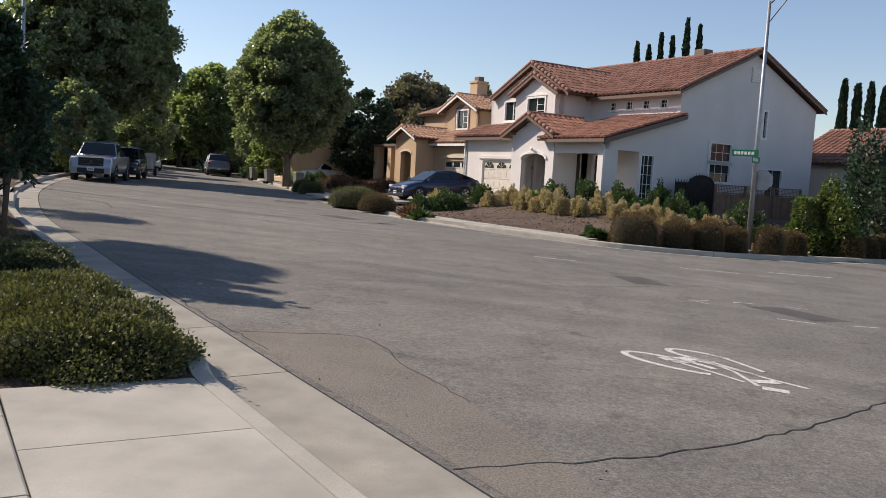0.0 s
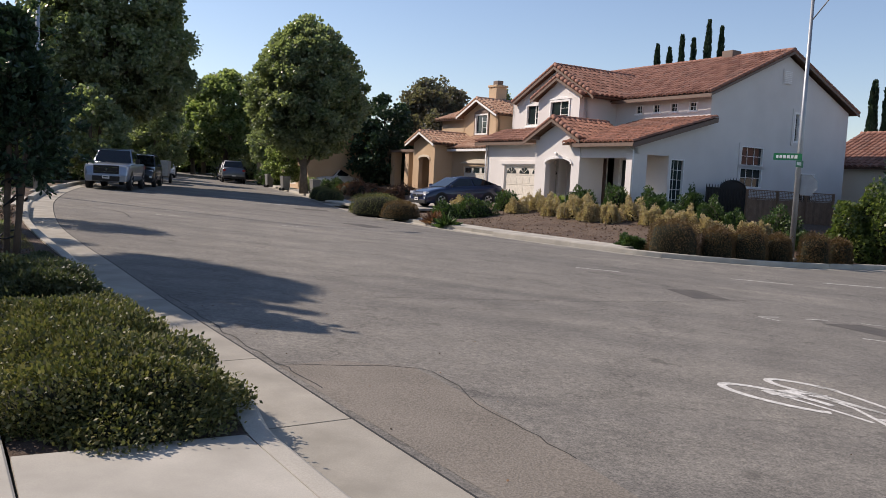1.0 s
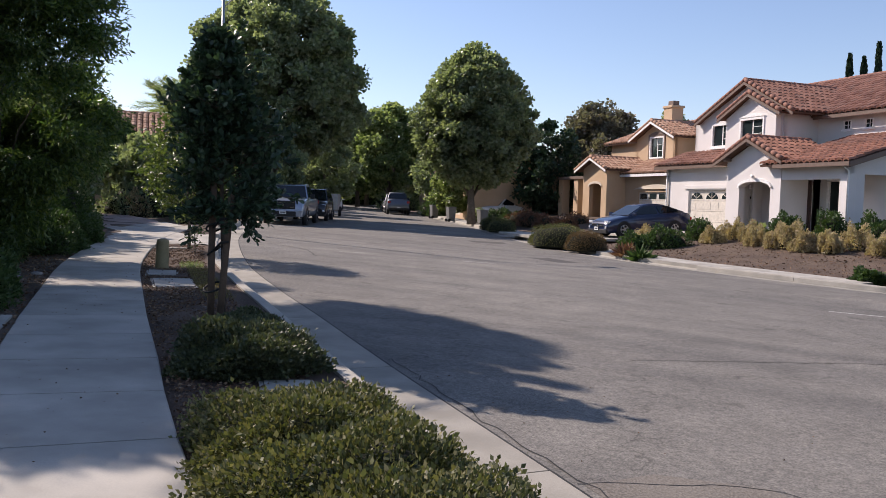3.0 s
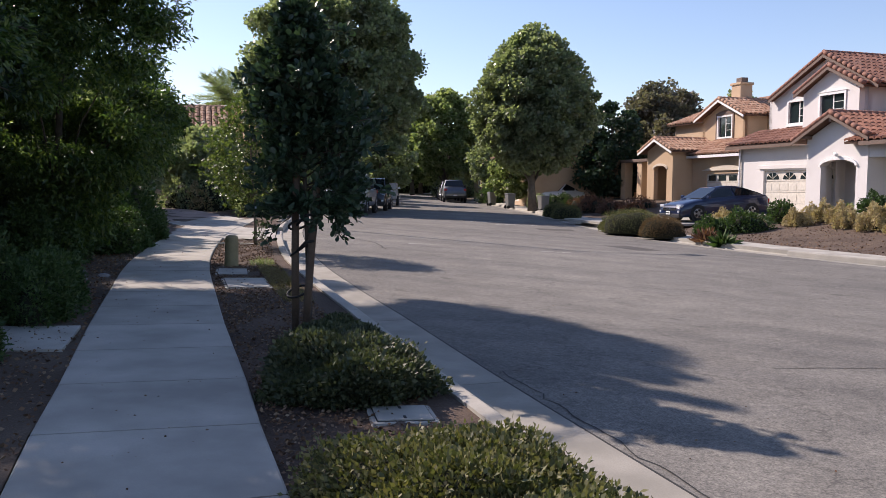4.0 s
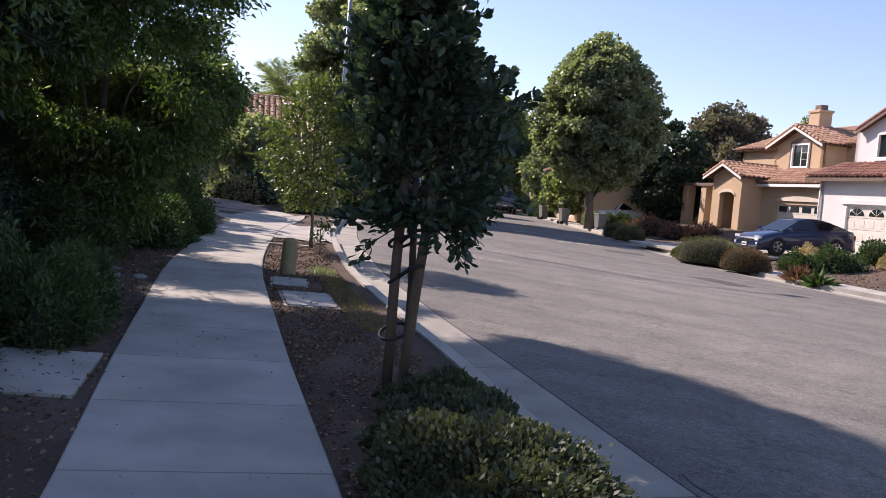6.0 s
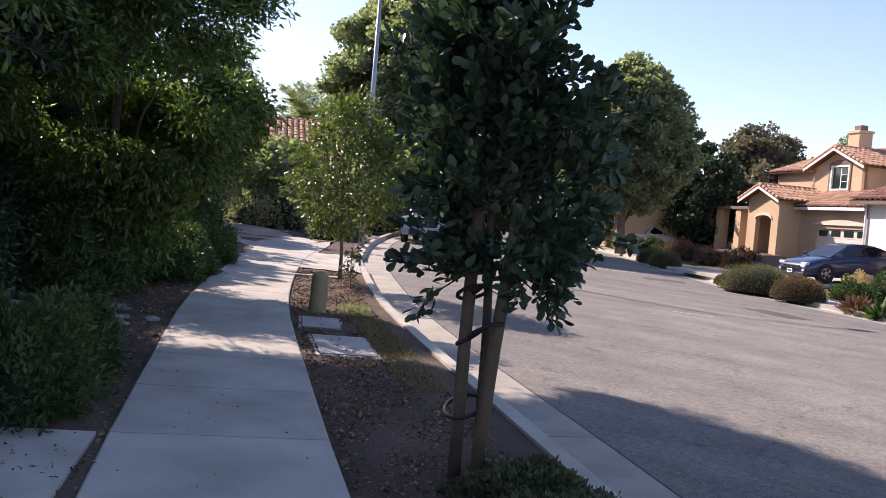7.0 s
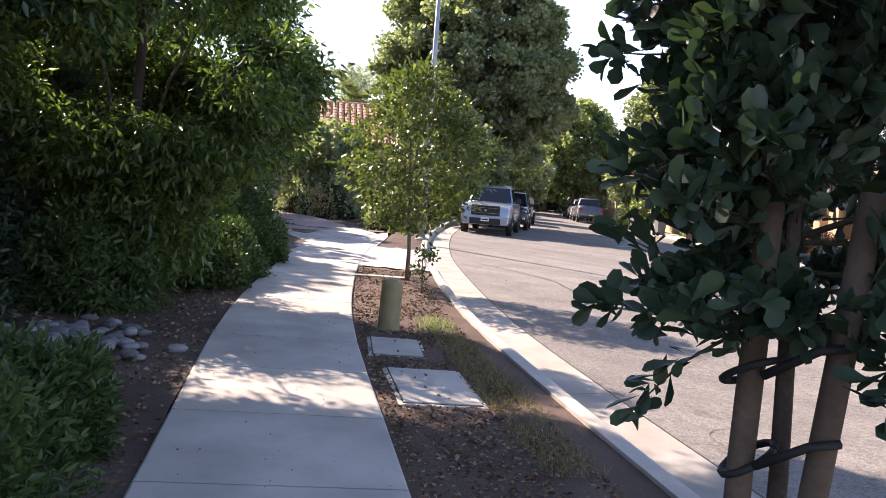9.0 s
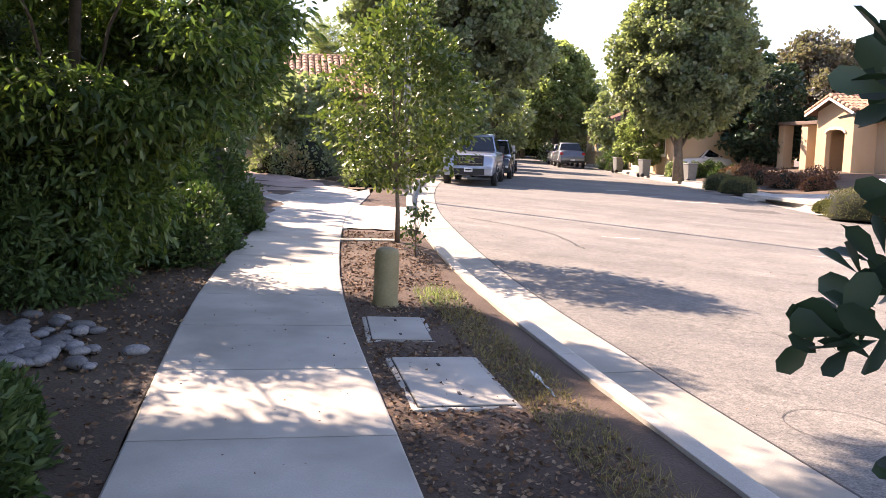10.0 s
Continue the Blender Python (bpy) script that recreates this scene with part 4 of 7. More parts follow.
# ---- trees and shrubs ----
def tree(name, x, y, z, height, profile, trunk_r, bark, leaf, n_clumps, per_clump, clump_r, leaf_size, shape, label, seed, bole=0.25, lean=(0, 0), group="", droop=0.0, category="tree", spread=0.9, limbs=14, inner=0.3, thin=0.0, gap=None, spires=()):
    """profile: (height share, radius) pairs of the crown's outline; thin opens the crown upwards; gap leaves out clumps. Limbs run from the trunk to the clumps of leaves."""
    rng = np.random.default_rng(seed)
    top = thing(name, Matrix.Translation((x, y, z)), label, category, group)
    hs, rs = [p[0] for p in profile], [p[1] for p in profile]
    lo, hi = hs[0], hs[-1]
    cl = []
    area = (np.interp(np.linspace(lo, hi, 60), hs, rs) + 0.15) * np.linspace(1.0, 1.0 - thin, 60)
    cum = np.cumsum(area) / area.sum()
    while len(cl) < n_clumps:
        t = np.interp(rng.uniform(), cum, np.linspace(lo, hi, 60))
        r = np.interp(t, hs, rs) * math.sqrt(rng.uniform(inner, 1.0)) * rng.uniform(0.82, 1.08)
        a = rng.uniform(0, 2 * math.pi)
        c = (r * math.cos(a) + lean[0] * t, r * math.sin(a) + lean[1] * t, t * height)
        if gap is None or not gap(x + c[0], y + c[1], c[2]):
            cl.append(c)
    # upright leading shoots: (across, across, foot, tip)
    for dx, dy, z0, z1 in spires:
        cl += [(dx + rng.normal(0, 0.06), dy + rng.normal(0, 0.06), z) for z in np.linspace(z0, z1, 16)]
    slim = np.ones((len(cl), 1))
    for k in range(len(spires)):
        slim[n_clumps + 16 * k:n_clumps + 16 * (k + 1), 0] = np.linspace(0.6, 0.18, 16)
    n_clumps = len(cl)
    cl = np.array(cl)
    # trunk and limbs
    bm = bmesh.new()
    n = 7
    pts = [(lean[0] * t + 0.012 * height * math.sin(5 * t + seed), lean[1] * t + 0.012 * height * math.cos(4 * t + seed), t * height) for t in np.linspace(0, (lo + hi) / 2 + 0.28 * (hi - lo), n)]
    tube(bm, pts, [trunk_r * (1.25 if i == 0 else 1.0 - 0.8 * i / n) for i in range(n)], 10)
    part("trunk", bm, bark, top)
    bm = bmesh.new()
    for k in range(min(limbs, n_clumps)):
        c = Vector(cl[k])
        s = min(0.9, max(bole, (c.z / height) * 0.55))
        i = min(n - 2, int(s * n / ((lo + hi) / 2 + 0.28 * (hi - lo)) * 0.9))
        p = Vector(pts[max(0, min(n - 2, i))])
        m = p.lerp(c, 0.5) + Vector((0, 0, 0.05 * height))
        r = trunk_r * 0.3
        tube(bm, [p, m, c], [r, r * 0.6, r * 0.2], 6)
    if limbs:
        part("limb", bm, bark, top)
    v, off = ball_points(n_clumps * per_clump, rng, 0.35)
    ids = np.repeat(np.arange(n_clumps), per_clump)
    sq = np.array((1, 1, 0.75)) * clump_r * (slim * rng.uniform(0.6, 1.25, (n_clumps, 1)))[ids]
    at = cl[ids] + off * sq
    out = v * 0.8 + unit_rows(cl[ids] - np.array((0, 0, height * (lo + hi) / 2))) * 0.5
    leaf_mesh("crown", at, out, leaf_size, shape, leaf, top, rng, spread=spread, droop=droop)
    return top


ROUND = [(0.18, 0.5), (0.3, 0.88), (0.48, 1.0), (0.68, 0.93), (0.82, 0.74), (0.92, 0.5), (0.98, 0.22), (1.0, 0.1)]
STREET = [(0.25, 0.3), (0.32, 0.68), (0.44, 0.96), (0.56, 1.0), (0.7, 0.9), (0.82, 0.73), (0.92, 0.48), (0.98, 0.2), (1.0, 0.1)]
TALL = [(0.12, 0.5), (0.28, 0.9), (0.45, 1.0), (0.65, 0.85), (0.82, 0.55), (0.95, 0.22), (1.0, 0.05)]


def prof(p, r):
    return [(h, v * r) for h, v in p]


def zg(x, y, h=0.12):
    return g(x, y) + h


def cypress(x, y, h, r, label, seed, group):
    rng = np.random.default_rng(seed)
    t = thing("cypress", Matrix.Translation((x, y, g(x, y))), label, "tree", group)
    part("trunk", tube(bmesh.new(), [(0, 0, 0), (0, 0, h * 0.9)], [0.12, 0.03], 8), M["bark_dark"], t)
    n = 5200
    u = rng.uniform(0.02, 1.0, n) ** 0.8
    rad = r * np.minimum(1.0, (u / 0.12) ** 0.5) * np.sqrt(np.maximum(0.0, 1 - u)) * 1.1 * (1 + 0.13 * np.sin(9 * u * h / 4 + seed))
    a = rng.uniform(0, 2 * math.pi, n)
    k = np.sqrt(rng.uniform(0.25, 1.0, n))
    at = np.stack([rad * k * np.cos(a), rad * k * np.sin(a), u * h * 0.97], 1)
    out = np.stack([0.25 * np.cos(a), 0.25 * np.sin(a), np.ones(n)], 1)
    leaf_mesh("crown", at, out, 0.3, "kite", M["leaf_cypress"], t, rng, spread=0.15)
    return t


def open_slot(x, y, z):
    """Clumps whose shadow would fall on the pavement's lit band or the kerb; left out to shape the light."""
    sx, sy = x + 1.28 * z + 12.0, y - 0.1 * z - 9.97
    return (abs(-0.7 * sx + 0.71 * sy) < 0.72 and abs(0.71 * sx + 0.7 * sy) < 1.1) or (0.6 < sx < 2.5 and sy > 0.95)


def sun_flecks(x, y, z):
    """Adds small openings in an invented pattern, lined up with the sun to leave flecks of light on the pavement."""
    sx, sy = x + 1.28 * z, y - 0.1 * z
    return open_slot(x, y, z) or (math.sin(3.0 * sx + 1.3) * math.sin(3.3 * sy + 0.4) > 0.35 and sx < -6.0)


def build_trees():
    B, D = M["bark"], M["bark_dark"]
    street = "street trees"
    tree("street_tree", -25.4, 49.6, zg(-25.4, 49.6), 11.2, prof(STREET, 3.8), 0.26, B, M["leaf_plane"], 760, 165, 0.6, 0.18, "lobed", "large rounded plane tree at the far kerb", 3, group=street)
    tree("street_tree", -34.4, 40.9, zg(-34.6, 40.7), 13.7, prof(STREET, 5.35), 0.33, B, M["leaf_plane"], 850, 165, 0.7, 0.19, "lobed", "very large plane tree beyond the parked cars", 5, group=street)
    tree("street_tree", -46.7, 73.0, zg(-46.7, 73), 10.6, prof(STREET, 4.0), 0.25, B, M["leaf_light"], 190, 170, 0.85, 0.26, "lobed", "sparse light green tree further up the street", 7, group=street)
    tree("street_tree", -54.5, 79.0, zg(-54.5, 79), 8.5, prof(STREET, 3.8), 0.25, B, M["leaf_light"], 110, 150, 1.0, 0.32, "lobed", "light green tree far up the street", 8, group=street)
    tree("evergreen_tree", -24.4, 60.5, zg(-24.4, 60.5), 7.6, prof(ROUND, 2.6), 0.14, D, M["leaf_dark"], 90, 150, 0.7, 0.22, "lobed", "dark evergreen tree on a thin forked trunk", 11)
    tree("garden_tree", -24.2, 71.6, zg(-24.2, 71.6), 10.4, prof(ROUND, 4.2), 0.25, D, M["leaf_purple"], 230, 180, 0.9, 0.24, "lobed", "purple-brown leafy tree behind the houses", 13)
    for i, (x, top_) in enumerate(((-4.9, 14.7), (-3.9, 14.5), (-2.9, 15.5), (-1.95, 15.3), (-0.8, 16.8), (0.25, 16.3))):
        y = 74.2 + 0.3 * (i % 2)
        cypress(x, y, top_ - g(x, y), 0.5, "slender dark cypress in a row behind the roof", 20 + i, "cypress row")
    for i, (x, y, top_) in enumerate(((9.7, 58.7, 9.6), (10.5, 58.6, 9.3), (11.25, 58.4, 9.4), (12.0, 58.3, 9.1), (12.9, 58.0, 9.3))):
        cypress(x, y, top_ - g(x, y), 0.42, "slender dark cypress in a row beside the tiled roof", 30 + i, "cypress row by the side street")
    # trees of the side garden
    tips = [(0.0, -2.4, 5.8, 7.4), (0.3, -1.95, 6.2, 8.7), (-0.2, -1.5, 6.4, 7.9), (0.2, -1.0, 6.5, 8.5), (0.4, -0.55, 6.5, 7.8), (-0.1, -0.1, 6.4, 8.3), (0.3, 0.35, 6.2, 7.5), (0.0, 0.8, 6.0, 7.7), (0.2, 1.2, 5.6, 6.9), (-0.2, 1.55, 5.2, 6.6)]
    tree("willowy_tree", -15.9, 11.0, zg(-15.9, 11.0), 7.2, prof([(0.04, 0.2), (0.13, 0.24), (0.2, 0.42), (0.28, 0.85), (0.36, 1.0), (0.5, 1.0), (0.7, 0.9), (0.88, 0.75), (1.0, 0.45)], 2.08), 0.08, D, M["leaf_willow"], 470, 400, 0.48, 0.105, "lance", "tall garden tree with drooping narrow leaves", 41, droop=0.3, spread=1.05, limbs=9, thin=0.1, gap=open_slot, spires=tips)
    tree("willowy_tree", -16.0, 6.5, zg(-16, 6.5), 7.0, prof(ROUND, 3.0), 0.14, D, M["leaf_dark"], 240, 190, 0.68, 0.14, "lance", "dense dark garden tree over the dirt", 43, droop=0.6, gap=sun_flecks)
    tree("willowy_tree", -13.7, 5.8, zg(-13.7, 5.8), 5.8, prof([(0.3, 0.6), (0.42, 0.95), (0.6, 1.0), (0.82, 0.7), (1.0, 0.2)], 2.6), 0.08, D, M["leaf_willow"], 175, 300, 0.55, 0.11, "lance", "tall garden tree shading the pavement", 44, droop=0.3, spread=1.05, bole=0.4, gap=sun_flecks)
    # added tree: its crown blocks the sun over the near pavement
    tree("willowy_tree", -15.7, 8.7, zg(-15.7, 8.7), 5.2, prof([(0.4, 0.5), (0.55, 1.0), (0.8, 0.85), (1.0, 0.3)], 1.7), 0.07, D, M["leaf_willow"], 170, 300, 0.5, 0.11, "lance", "slim garden tree added to shade the pavement", 45, droop=0.3, spread=1.05, bole=0.4, limbs=8, gap=sun_flecks)
    tree("young_tree", -16.3, 15.95, zg(-16.3, 15.95), 3.45, [(0.28, 0.45), (0.38, 0.95), (0.56, 1.28), (0.76, 0.98), (0.9, 0.5), (1.0, 0.12)], 0.035, B, M["leaf_young"], 190, 46, 0.3, 0.1, "spoon", "young street tree with small glossy green leaves", 51, bole=0.35)


def staked_tree(x, y):
    """A young tree of upswept boughs set with rosettes of thick spoon-shaped leaves; the lowest boughs hang."""
    rng = np.random.default_rng(61)
    t = thing("staked_tree", Matrix.Translation((x, y, zg(x, y))), "young staked tree with thick dark spoon-shaped leaves", "tree")
    spine = [Vector((0.02 * math.sin(2.1 * z), 0.02 * math.cos(1.7 * z), z)) for z in np.linspace(0, 3.2, 9)]
    part("trunk", tube(bmesh.new(), spine, [0.034 - 0.003 * k for k in range(9)], 10), M["bark_dark"], t)
    wood = bmesh.new()
    at, out = [], []
    def bough(p0, d, ln, bend, r, leaves, start=0.25):
        pts = [p0 + d * (ln * q) + Vector((0, 0, bend * ln * q * q)) for q in (0, 0.35, 0.7, 1.0)]
        tube(wood, pts, [r, r * 0.75, r * 0.5, r * 0.25], 5)
        for _ in range(leaves):
            q = start + (1 - start) * math.sqrt(rng.uniform())
            at.append(tuple(p0 + d * (ln * q) + Vector((0, 0, bend * ln * q * q)) + Vector(rng.normal(0, 0.022, 3))))
            out.append(tuple(d * 0.7 + Vector(rng.normal(0, 0.55, 3)) + Vector((0, 0, 0.25 + 0.8 * bend))))
    reach = ([1.2, 1.4, 1.7, 2.1, 2.5, 2.9, 3.2], [0.46, 0.6, 0.66, 0.62, 0.5, 0.32, 0.18])
    for k in range(60):
        z = 1.26 + 1.95 * ((k + 0.5) / 60) ** 1.05
        az = 2.39996 * k + rng.normal(0, 0.25)
        ln = float(np.interp(z, *reach)) * rng.uniform(0.7, 1.12)
        if z < 1.95:
            ln *= 1 + 0.2 * max(0.0, math.cos(az - 0.62)) ** 2 - 0.4 * max(0.0, math.cos(az - 4.1))
        else:
            ln *= 1 - 0.62 * max(0.0, math.cos(az - 0.62))
        low = z < 1.42
        d = Vector((math.cos(az), math.sin(az), 0.1 if low else 0.4)).normalized()
        bough(Vector((0, 0, z)), d, ln, -0.3 if low else 0.12, 0.011, 58)
        for j in range(3):
            q = rng.uniform(0.25, 0.8)
            e = (d + Vector((rng.normal(0, 0.7), rng.normal(0, 0.7), rng.normal(0.1, 0.45)))).normalized()
            bough(Vector((0, 0, z)) + d * (ln * q), e, ln * rng.uniform(0.35, 0.6), -0.15 if low else 0.1, 0.006, 42, 0.15)
    # loose sprigs that stand out of the crown, and two that hang below it
    for z, az, up, ln, bend in ((3.0, 0.62, 0.6, 0.5, -0.5), (3.0, 2.6, 1.6, 0.45, -0.1), (2.95, 0.4, 2.2, 0.5, 0.0), (2.2, 3.5, 0.6, 0.75, 0.0), (1.25, 3.6, 0.0, 0.4, -0.7), (1.3, 0.2, 0.0, 0.42, -0.7), (1.5, 0.7, 0.1, 0.85, -0.15)):
        d = Vector((math.cos(az), math.sin(az), up)).normalized()
        bough(Vector((0, 0, z)), d, ln, bend, 0.009, 26, 0.55)
    # short leafy twigs close to the stem fill the crown
    for _ in range(150):
        z, az = rng.uniform(1.2, 2.9), rng.uniform(0, 6.283)
        r = 0.42 * math.sqrt(rng.uniform()) * (1.0 if z < 2.3 else 0.65)
        p = Vector((r * math.cos(az), r * math.sin(az), z))
        d = Vector((math.cos(az), math.sin(az), rng.normal(0.2, 0.5))).normalized()
        bough(p, d, 0.18, -0.2 if z < 1.4 else 0.1, 0.004, 24, 0.0)
    part("bough", wood, M["bark_dark"], t)
    leaf_mesh("crown", np.array(at), np.array(out), 0.094, "spoon", M["leaf_dark"], t, rng, spread=0.25)
    return t


build_trees()
staked_tree(-8.28, 8.6)


# ---- shrubs ----
def shrub(name, x, y, z, rx, ry, h, leaf, n, size, shape, label, seed, category="shrub", group="", turn=0.0, boxy=0.0, spread=0.7, core=0.8, rough=0.12):
    """A mound of single leaves over a core coloured as inner shade; boxy squares it off like a clipped hedge."""
    rng = np.random.default_rng(seed)
    top = thing(name, Matrix.Translation((x, y, z)) @ Matrix.Rotation(radians(turn), 4, "Z"), label, category, group)
    v = unit_rows(rng.normal(0, 1, (n, 3)))
    v[:, 2] = np.abs(v[:, 2])
    if boxy:
        m = np.max(np.abs(v) * np.array((1, 1, 1)), axis=1)[:, None]
        v2 = v * (1 - boxy) + (v / m) * boxy
    else:
        v2 = v
    lump = 1 + rough * 0.6 * (np.sin(5.1 * v[:, :1] + 3.2 * v[:, 1:2] + seed) + np.sin(6.3 * v[:, 1:2] - 4.7 * v[:, :1] + 2 * seed) + np.sin(7.1 * v[:, :1] + 3 * v[:, 2:3] + 3 * seed))
    at = v2 * lump * (rng.uniform(0.8, 1.02, (n, 1)) + rng.exponential(0.025, (n, 1))) * np.array((rx, ry, h))
    leaf_mesh("foliage", at, v + np.array((0, 0, 0.4)), size, shape, leaf, top, rng, spread=spread)
    # solid core that closes the gaps, its near-black colour painted as shade
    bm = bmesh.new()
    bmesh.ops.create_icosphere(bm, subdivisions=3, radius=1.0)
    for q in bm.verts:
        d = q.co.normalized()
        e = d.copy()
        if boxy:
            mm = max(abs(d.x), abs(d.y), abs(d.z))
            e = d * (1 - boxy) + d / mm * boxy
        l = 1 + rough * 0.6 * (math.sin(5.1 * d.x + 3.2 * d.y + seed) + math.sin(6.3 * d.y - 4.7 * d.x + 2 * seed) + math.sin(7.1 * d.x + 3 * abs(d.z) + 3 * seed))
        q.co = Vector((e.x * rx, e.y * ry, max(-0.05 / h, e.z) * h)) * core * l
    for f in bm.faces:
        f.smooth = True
    part("shade_core", bm, M["core"], top)
    return top


WALK_TURN = 138.0   # the pavement's heading


def bed_point(s, across):
    p, nrm = walk_way.at(s)
    q = p - nrm * across
    return q.x, q.y


for i, (ds, rx, ry, h) in enumerate(((0.74, 0.76, 0.74, 0.40), (1.55, 0.85, 0.70, 0.42), (2.45, 0.72, 0.68, 0.40))):
    x, y = bed_point(s_bed + ds, 0.66)
    shrub("ground_cover", x, y, zg(x, y), rx, ry, h, M["leaf_ground"], 26000, 0.033, "kite", "low spreading olive green ground cover beside the kerb", 70 + i, "ground cover", "ground cover by the kerb", WALK_TURN, rough=0.14, boxy=0.08)
# second run of ground cover, with the tree's shade in its leaf colour
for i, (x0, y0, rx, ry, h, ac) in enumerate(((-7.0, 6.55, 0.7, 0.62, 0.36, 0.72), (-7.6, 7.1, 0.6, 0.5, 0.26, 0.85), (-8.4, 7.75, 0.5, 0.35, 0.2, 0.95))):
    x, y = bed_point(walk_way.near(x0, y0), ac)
    shrub("ground_cover", x, y, zg(x, y), rx, ry, h, M["leaf_cover_shade"], 22000, 0.042, "kite", "low ground cover coloured grey green for the tree's shade", 75 + i, "ground cover", "ground cover by the kerb", WALK_TURN, rough=0.17)
for i, (x, y, r, h, leaf, lab) in enumerate(((-11.55, 7.5, 0.5, 0.42, "leaf_shrub", "loose green shrub in the dirt by the pavement"), (-12.2, 8.3, 0.36, 0.3, "leaf_shrub", "loose green shrub in the dirt by the pavement"),
                                             (-9.65, 5.6, 0.5, 0.48, "leaf_shrub", "dark green shrub by the pavement"), (-8.65, 4.78, 0.45, 0.42, "leaf_rust", "dry brown shrub by the pavement"),
                                             (-10.6, 5.9, 0.7, 0.6, "leaf_shrub", "dark green shrub behind the stepping slab"), (-9.6, 5.7, 0.36, 0.45, "leaf_shrub", "dark green shrub by the pavement"), (-10.95, 7.2, 0.5, 0.66, "leaf_shrub", "loose green shrub beside the stepping slab"), (-11.65, 7.95, 0.38, 0.5, "leaf_shrub", "loose green shrub in the dirt by the pavement"), (-11.9, 6.6, 0.6, 0.55, "leaf_rust", "half dry shrub in the dirt"))):
    shrub("shrub", x, y, zg(x, y), r, r * 0.9, h, M[leaf], 8500, 0.062, "lance", lab, 80 + i, group="shrubs in the dirt", rough=0.3, spread=0.8, core=0.65)
for i, (x, y, l_) in enumerate(((-17.05, 12.85, 1.3), (-19.0, 14.95, 1.35))):
    shrub("hedge", x, y, zg(x, y), l_, 0.6, 0.72 - 0.08 * i, M["leaf_shrub"], 12000, 0.065, "kite", "green hedge along the pavement", 90 + i, "hedge", "hedge by the pavement", 134, boxy=0.3, rough=0.14, spread=1.0)
# dense planting under and behind the garden trees
for i, (x, y, rx, ry, h, leaf) in enumerate(((-25.5, 17.3, 1.8, 1.5, 2.8, "leaf_willow"), (-27.2, 18.8, 1.6, 1.4, 3.2, "leaf_shrub"), (-29.0, 21.5, 1.6, 1.3, 2.6, "leaf_willow"), (-20.2, 13.6, 1.5, 1.3, 2.3, "leaf_willow"), (-17.5, 8.8, 1.8, 1.5, 2.6, "leaf_dark"),
                                              (-20.5, 8.5, 2.2, 2.0, 3.6, "leaf_dark"), (-16.2, 4.6, 1.9, 1.7, 2.6, "leaf_dark"), (-14.2, 2.0, 2.0, 1.8, 2.8, "leaf_dark"), (-19.5, 5.0, 2.4, 2.2, 4.0, "leaf_dark"),
                                              (-23.5, 12.0, 2.2, 2.2, 3.6, "leaf_dark"), (-22.5, 16.0, 1.6, 1.4, 2.2, "leaf_shrub"), (-17.0, -0.5, 2.6, 2.2, 3.6, "leaf_dark"))):
    shrub("tall_shrub", x, y, zg(x, y, 0.08), rx, ry, h, M[leaf], 15000 if h < 1.8 else 9000, 0.075 if h < 1.8 else 0.13, "kite", "tall dense dark green shrub in the shaded garden", 100 + i, "shrub", "dense garden shrubs", rough=0.16, spread=0.9)

LOOSE = [(0.04, 0.85), (0.25, 1.0), (0.5, 0.95), (0.75, 0.7), (1.0, 0.3)]
# the two tallest are additions that throw shade across the pavement
for i, (x, y, r, h, leaf) in enumerate(((-18.3, 12.0, 1.2, 1.9, "leaf_shrub"), (-15.7, 10.35, 0.8, 1.0, "leaf_shrub"), (-15.2, 8.5, 0.9, 1.3, "leaf_dark"), (-16.6, 11.2, 0.75, 1.05, "leaf_willow"), (-17.3, 11.3, 0.9, 1.6, "leaf_dark"), (-16.6, 9.4, 1.2, 2.1, "leaf_dark"), (-16.9, 12.2, 0.6, 0.9, "leaf_willow"), (-17.2, 11.7, 1.0, 2.7, "leaf_willow"), (-16.7, 10.7, 0.9, 2.5, "leaf_dark"))):
    tree("tall_shrub", x, y, zg(x, y, 0.08), h, prof(LOOSE, r), 0.03, M["bark_dark"], M[leaf], 90, 110, 0.26, 0.105, "narrow", "loose dark green shrub under the garden trees", 500 + i, bole=0.1, group="loose garden shrubs", category="shrub", spread=1.0, limbs=12)

# ---- small things by the pavement ----
def at_turn(x, y, h, turn, lean=0.0):
    return Matrix.Translation((x, y, g(x, y) + h)) @ Vector((0, 0, 1)).rotation_difference(Vector((0.0311, 0.0089, 1))).to_matrix().to_4x4() @ Matrix.Rotation(radians(turn), 4, "Z")


def utility_cover(x, y, l, w, turn, label, raised=0.03):
    t = thing("utility_cover", at_turn(x, y, 0.115, turn), label, "utility cover", "utility covers")
    part("rim", box(bmesh.new(), -l / 2, l / 2, -w / 2, w / 2, -0.1, raised - 0.008, 0.018), M["kerb"], t)
    part("gap", boxed(-l / 2 + 0.035, l / 2 - 0.035, -w / 2 + 0.035, w / 2 - 0.035, raised - 0.02, raised - 0.005), M["tar"], t)
    part("lid", box(bmesh.new(), -l / 2 + 0.042, l / 2 - 0.042, -w / 2 + 0.042, w / 2 - 0.042, raised - 0.012, raised + 0.004, 0.006), M["concrete"], t)
    for k in (-1, 1):
        part("lifting_slot", boxed(k * l * 0.28 - 0.03, k * l * 0.28 + 0.03, -0.01, 0.01, raised + 0.004, raised + 0.007), M["tar"], t)


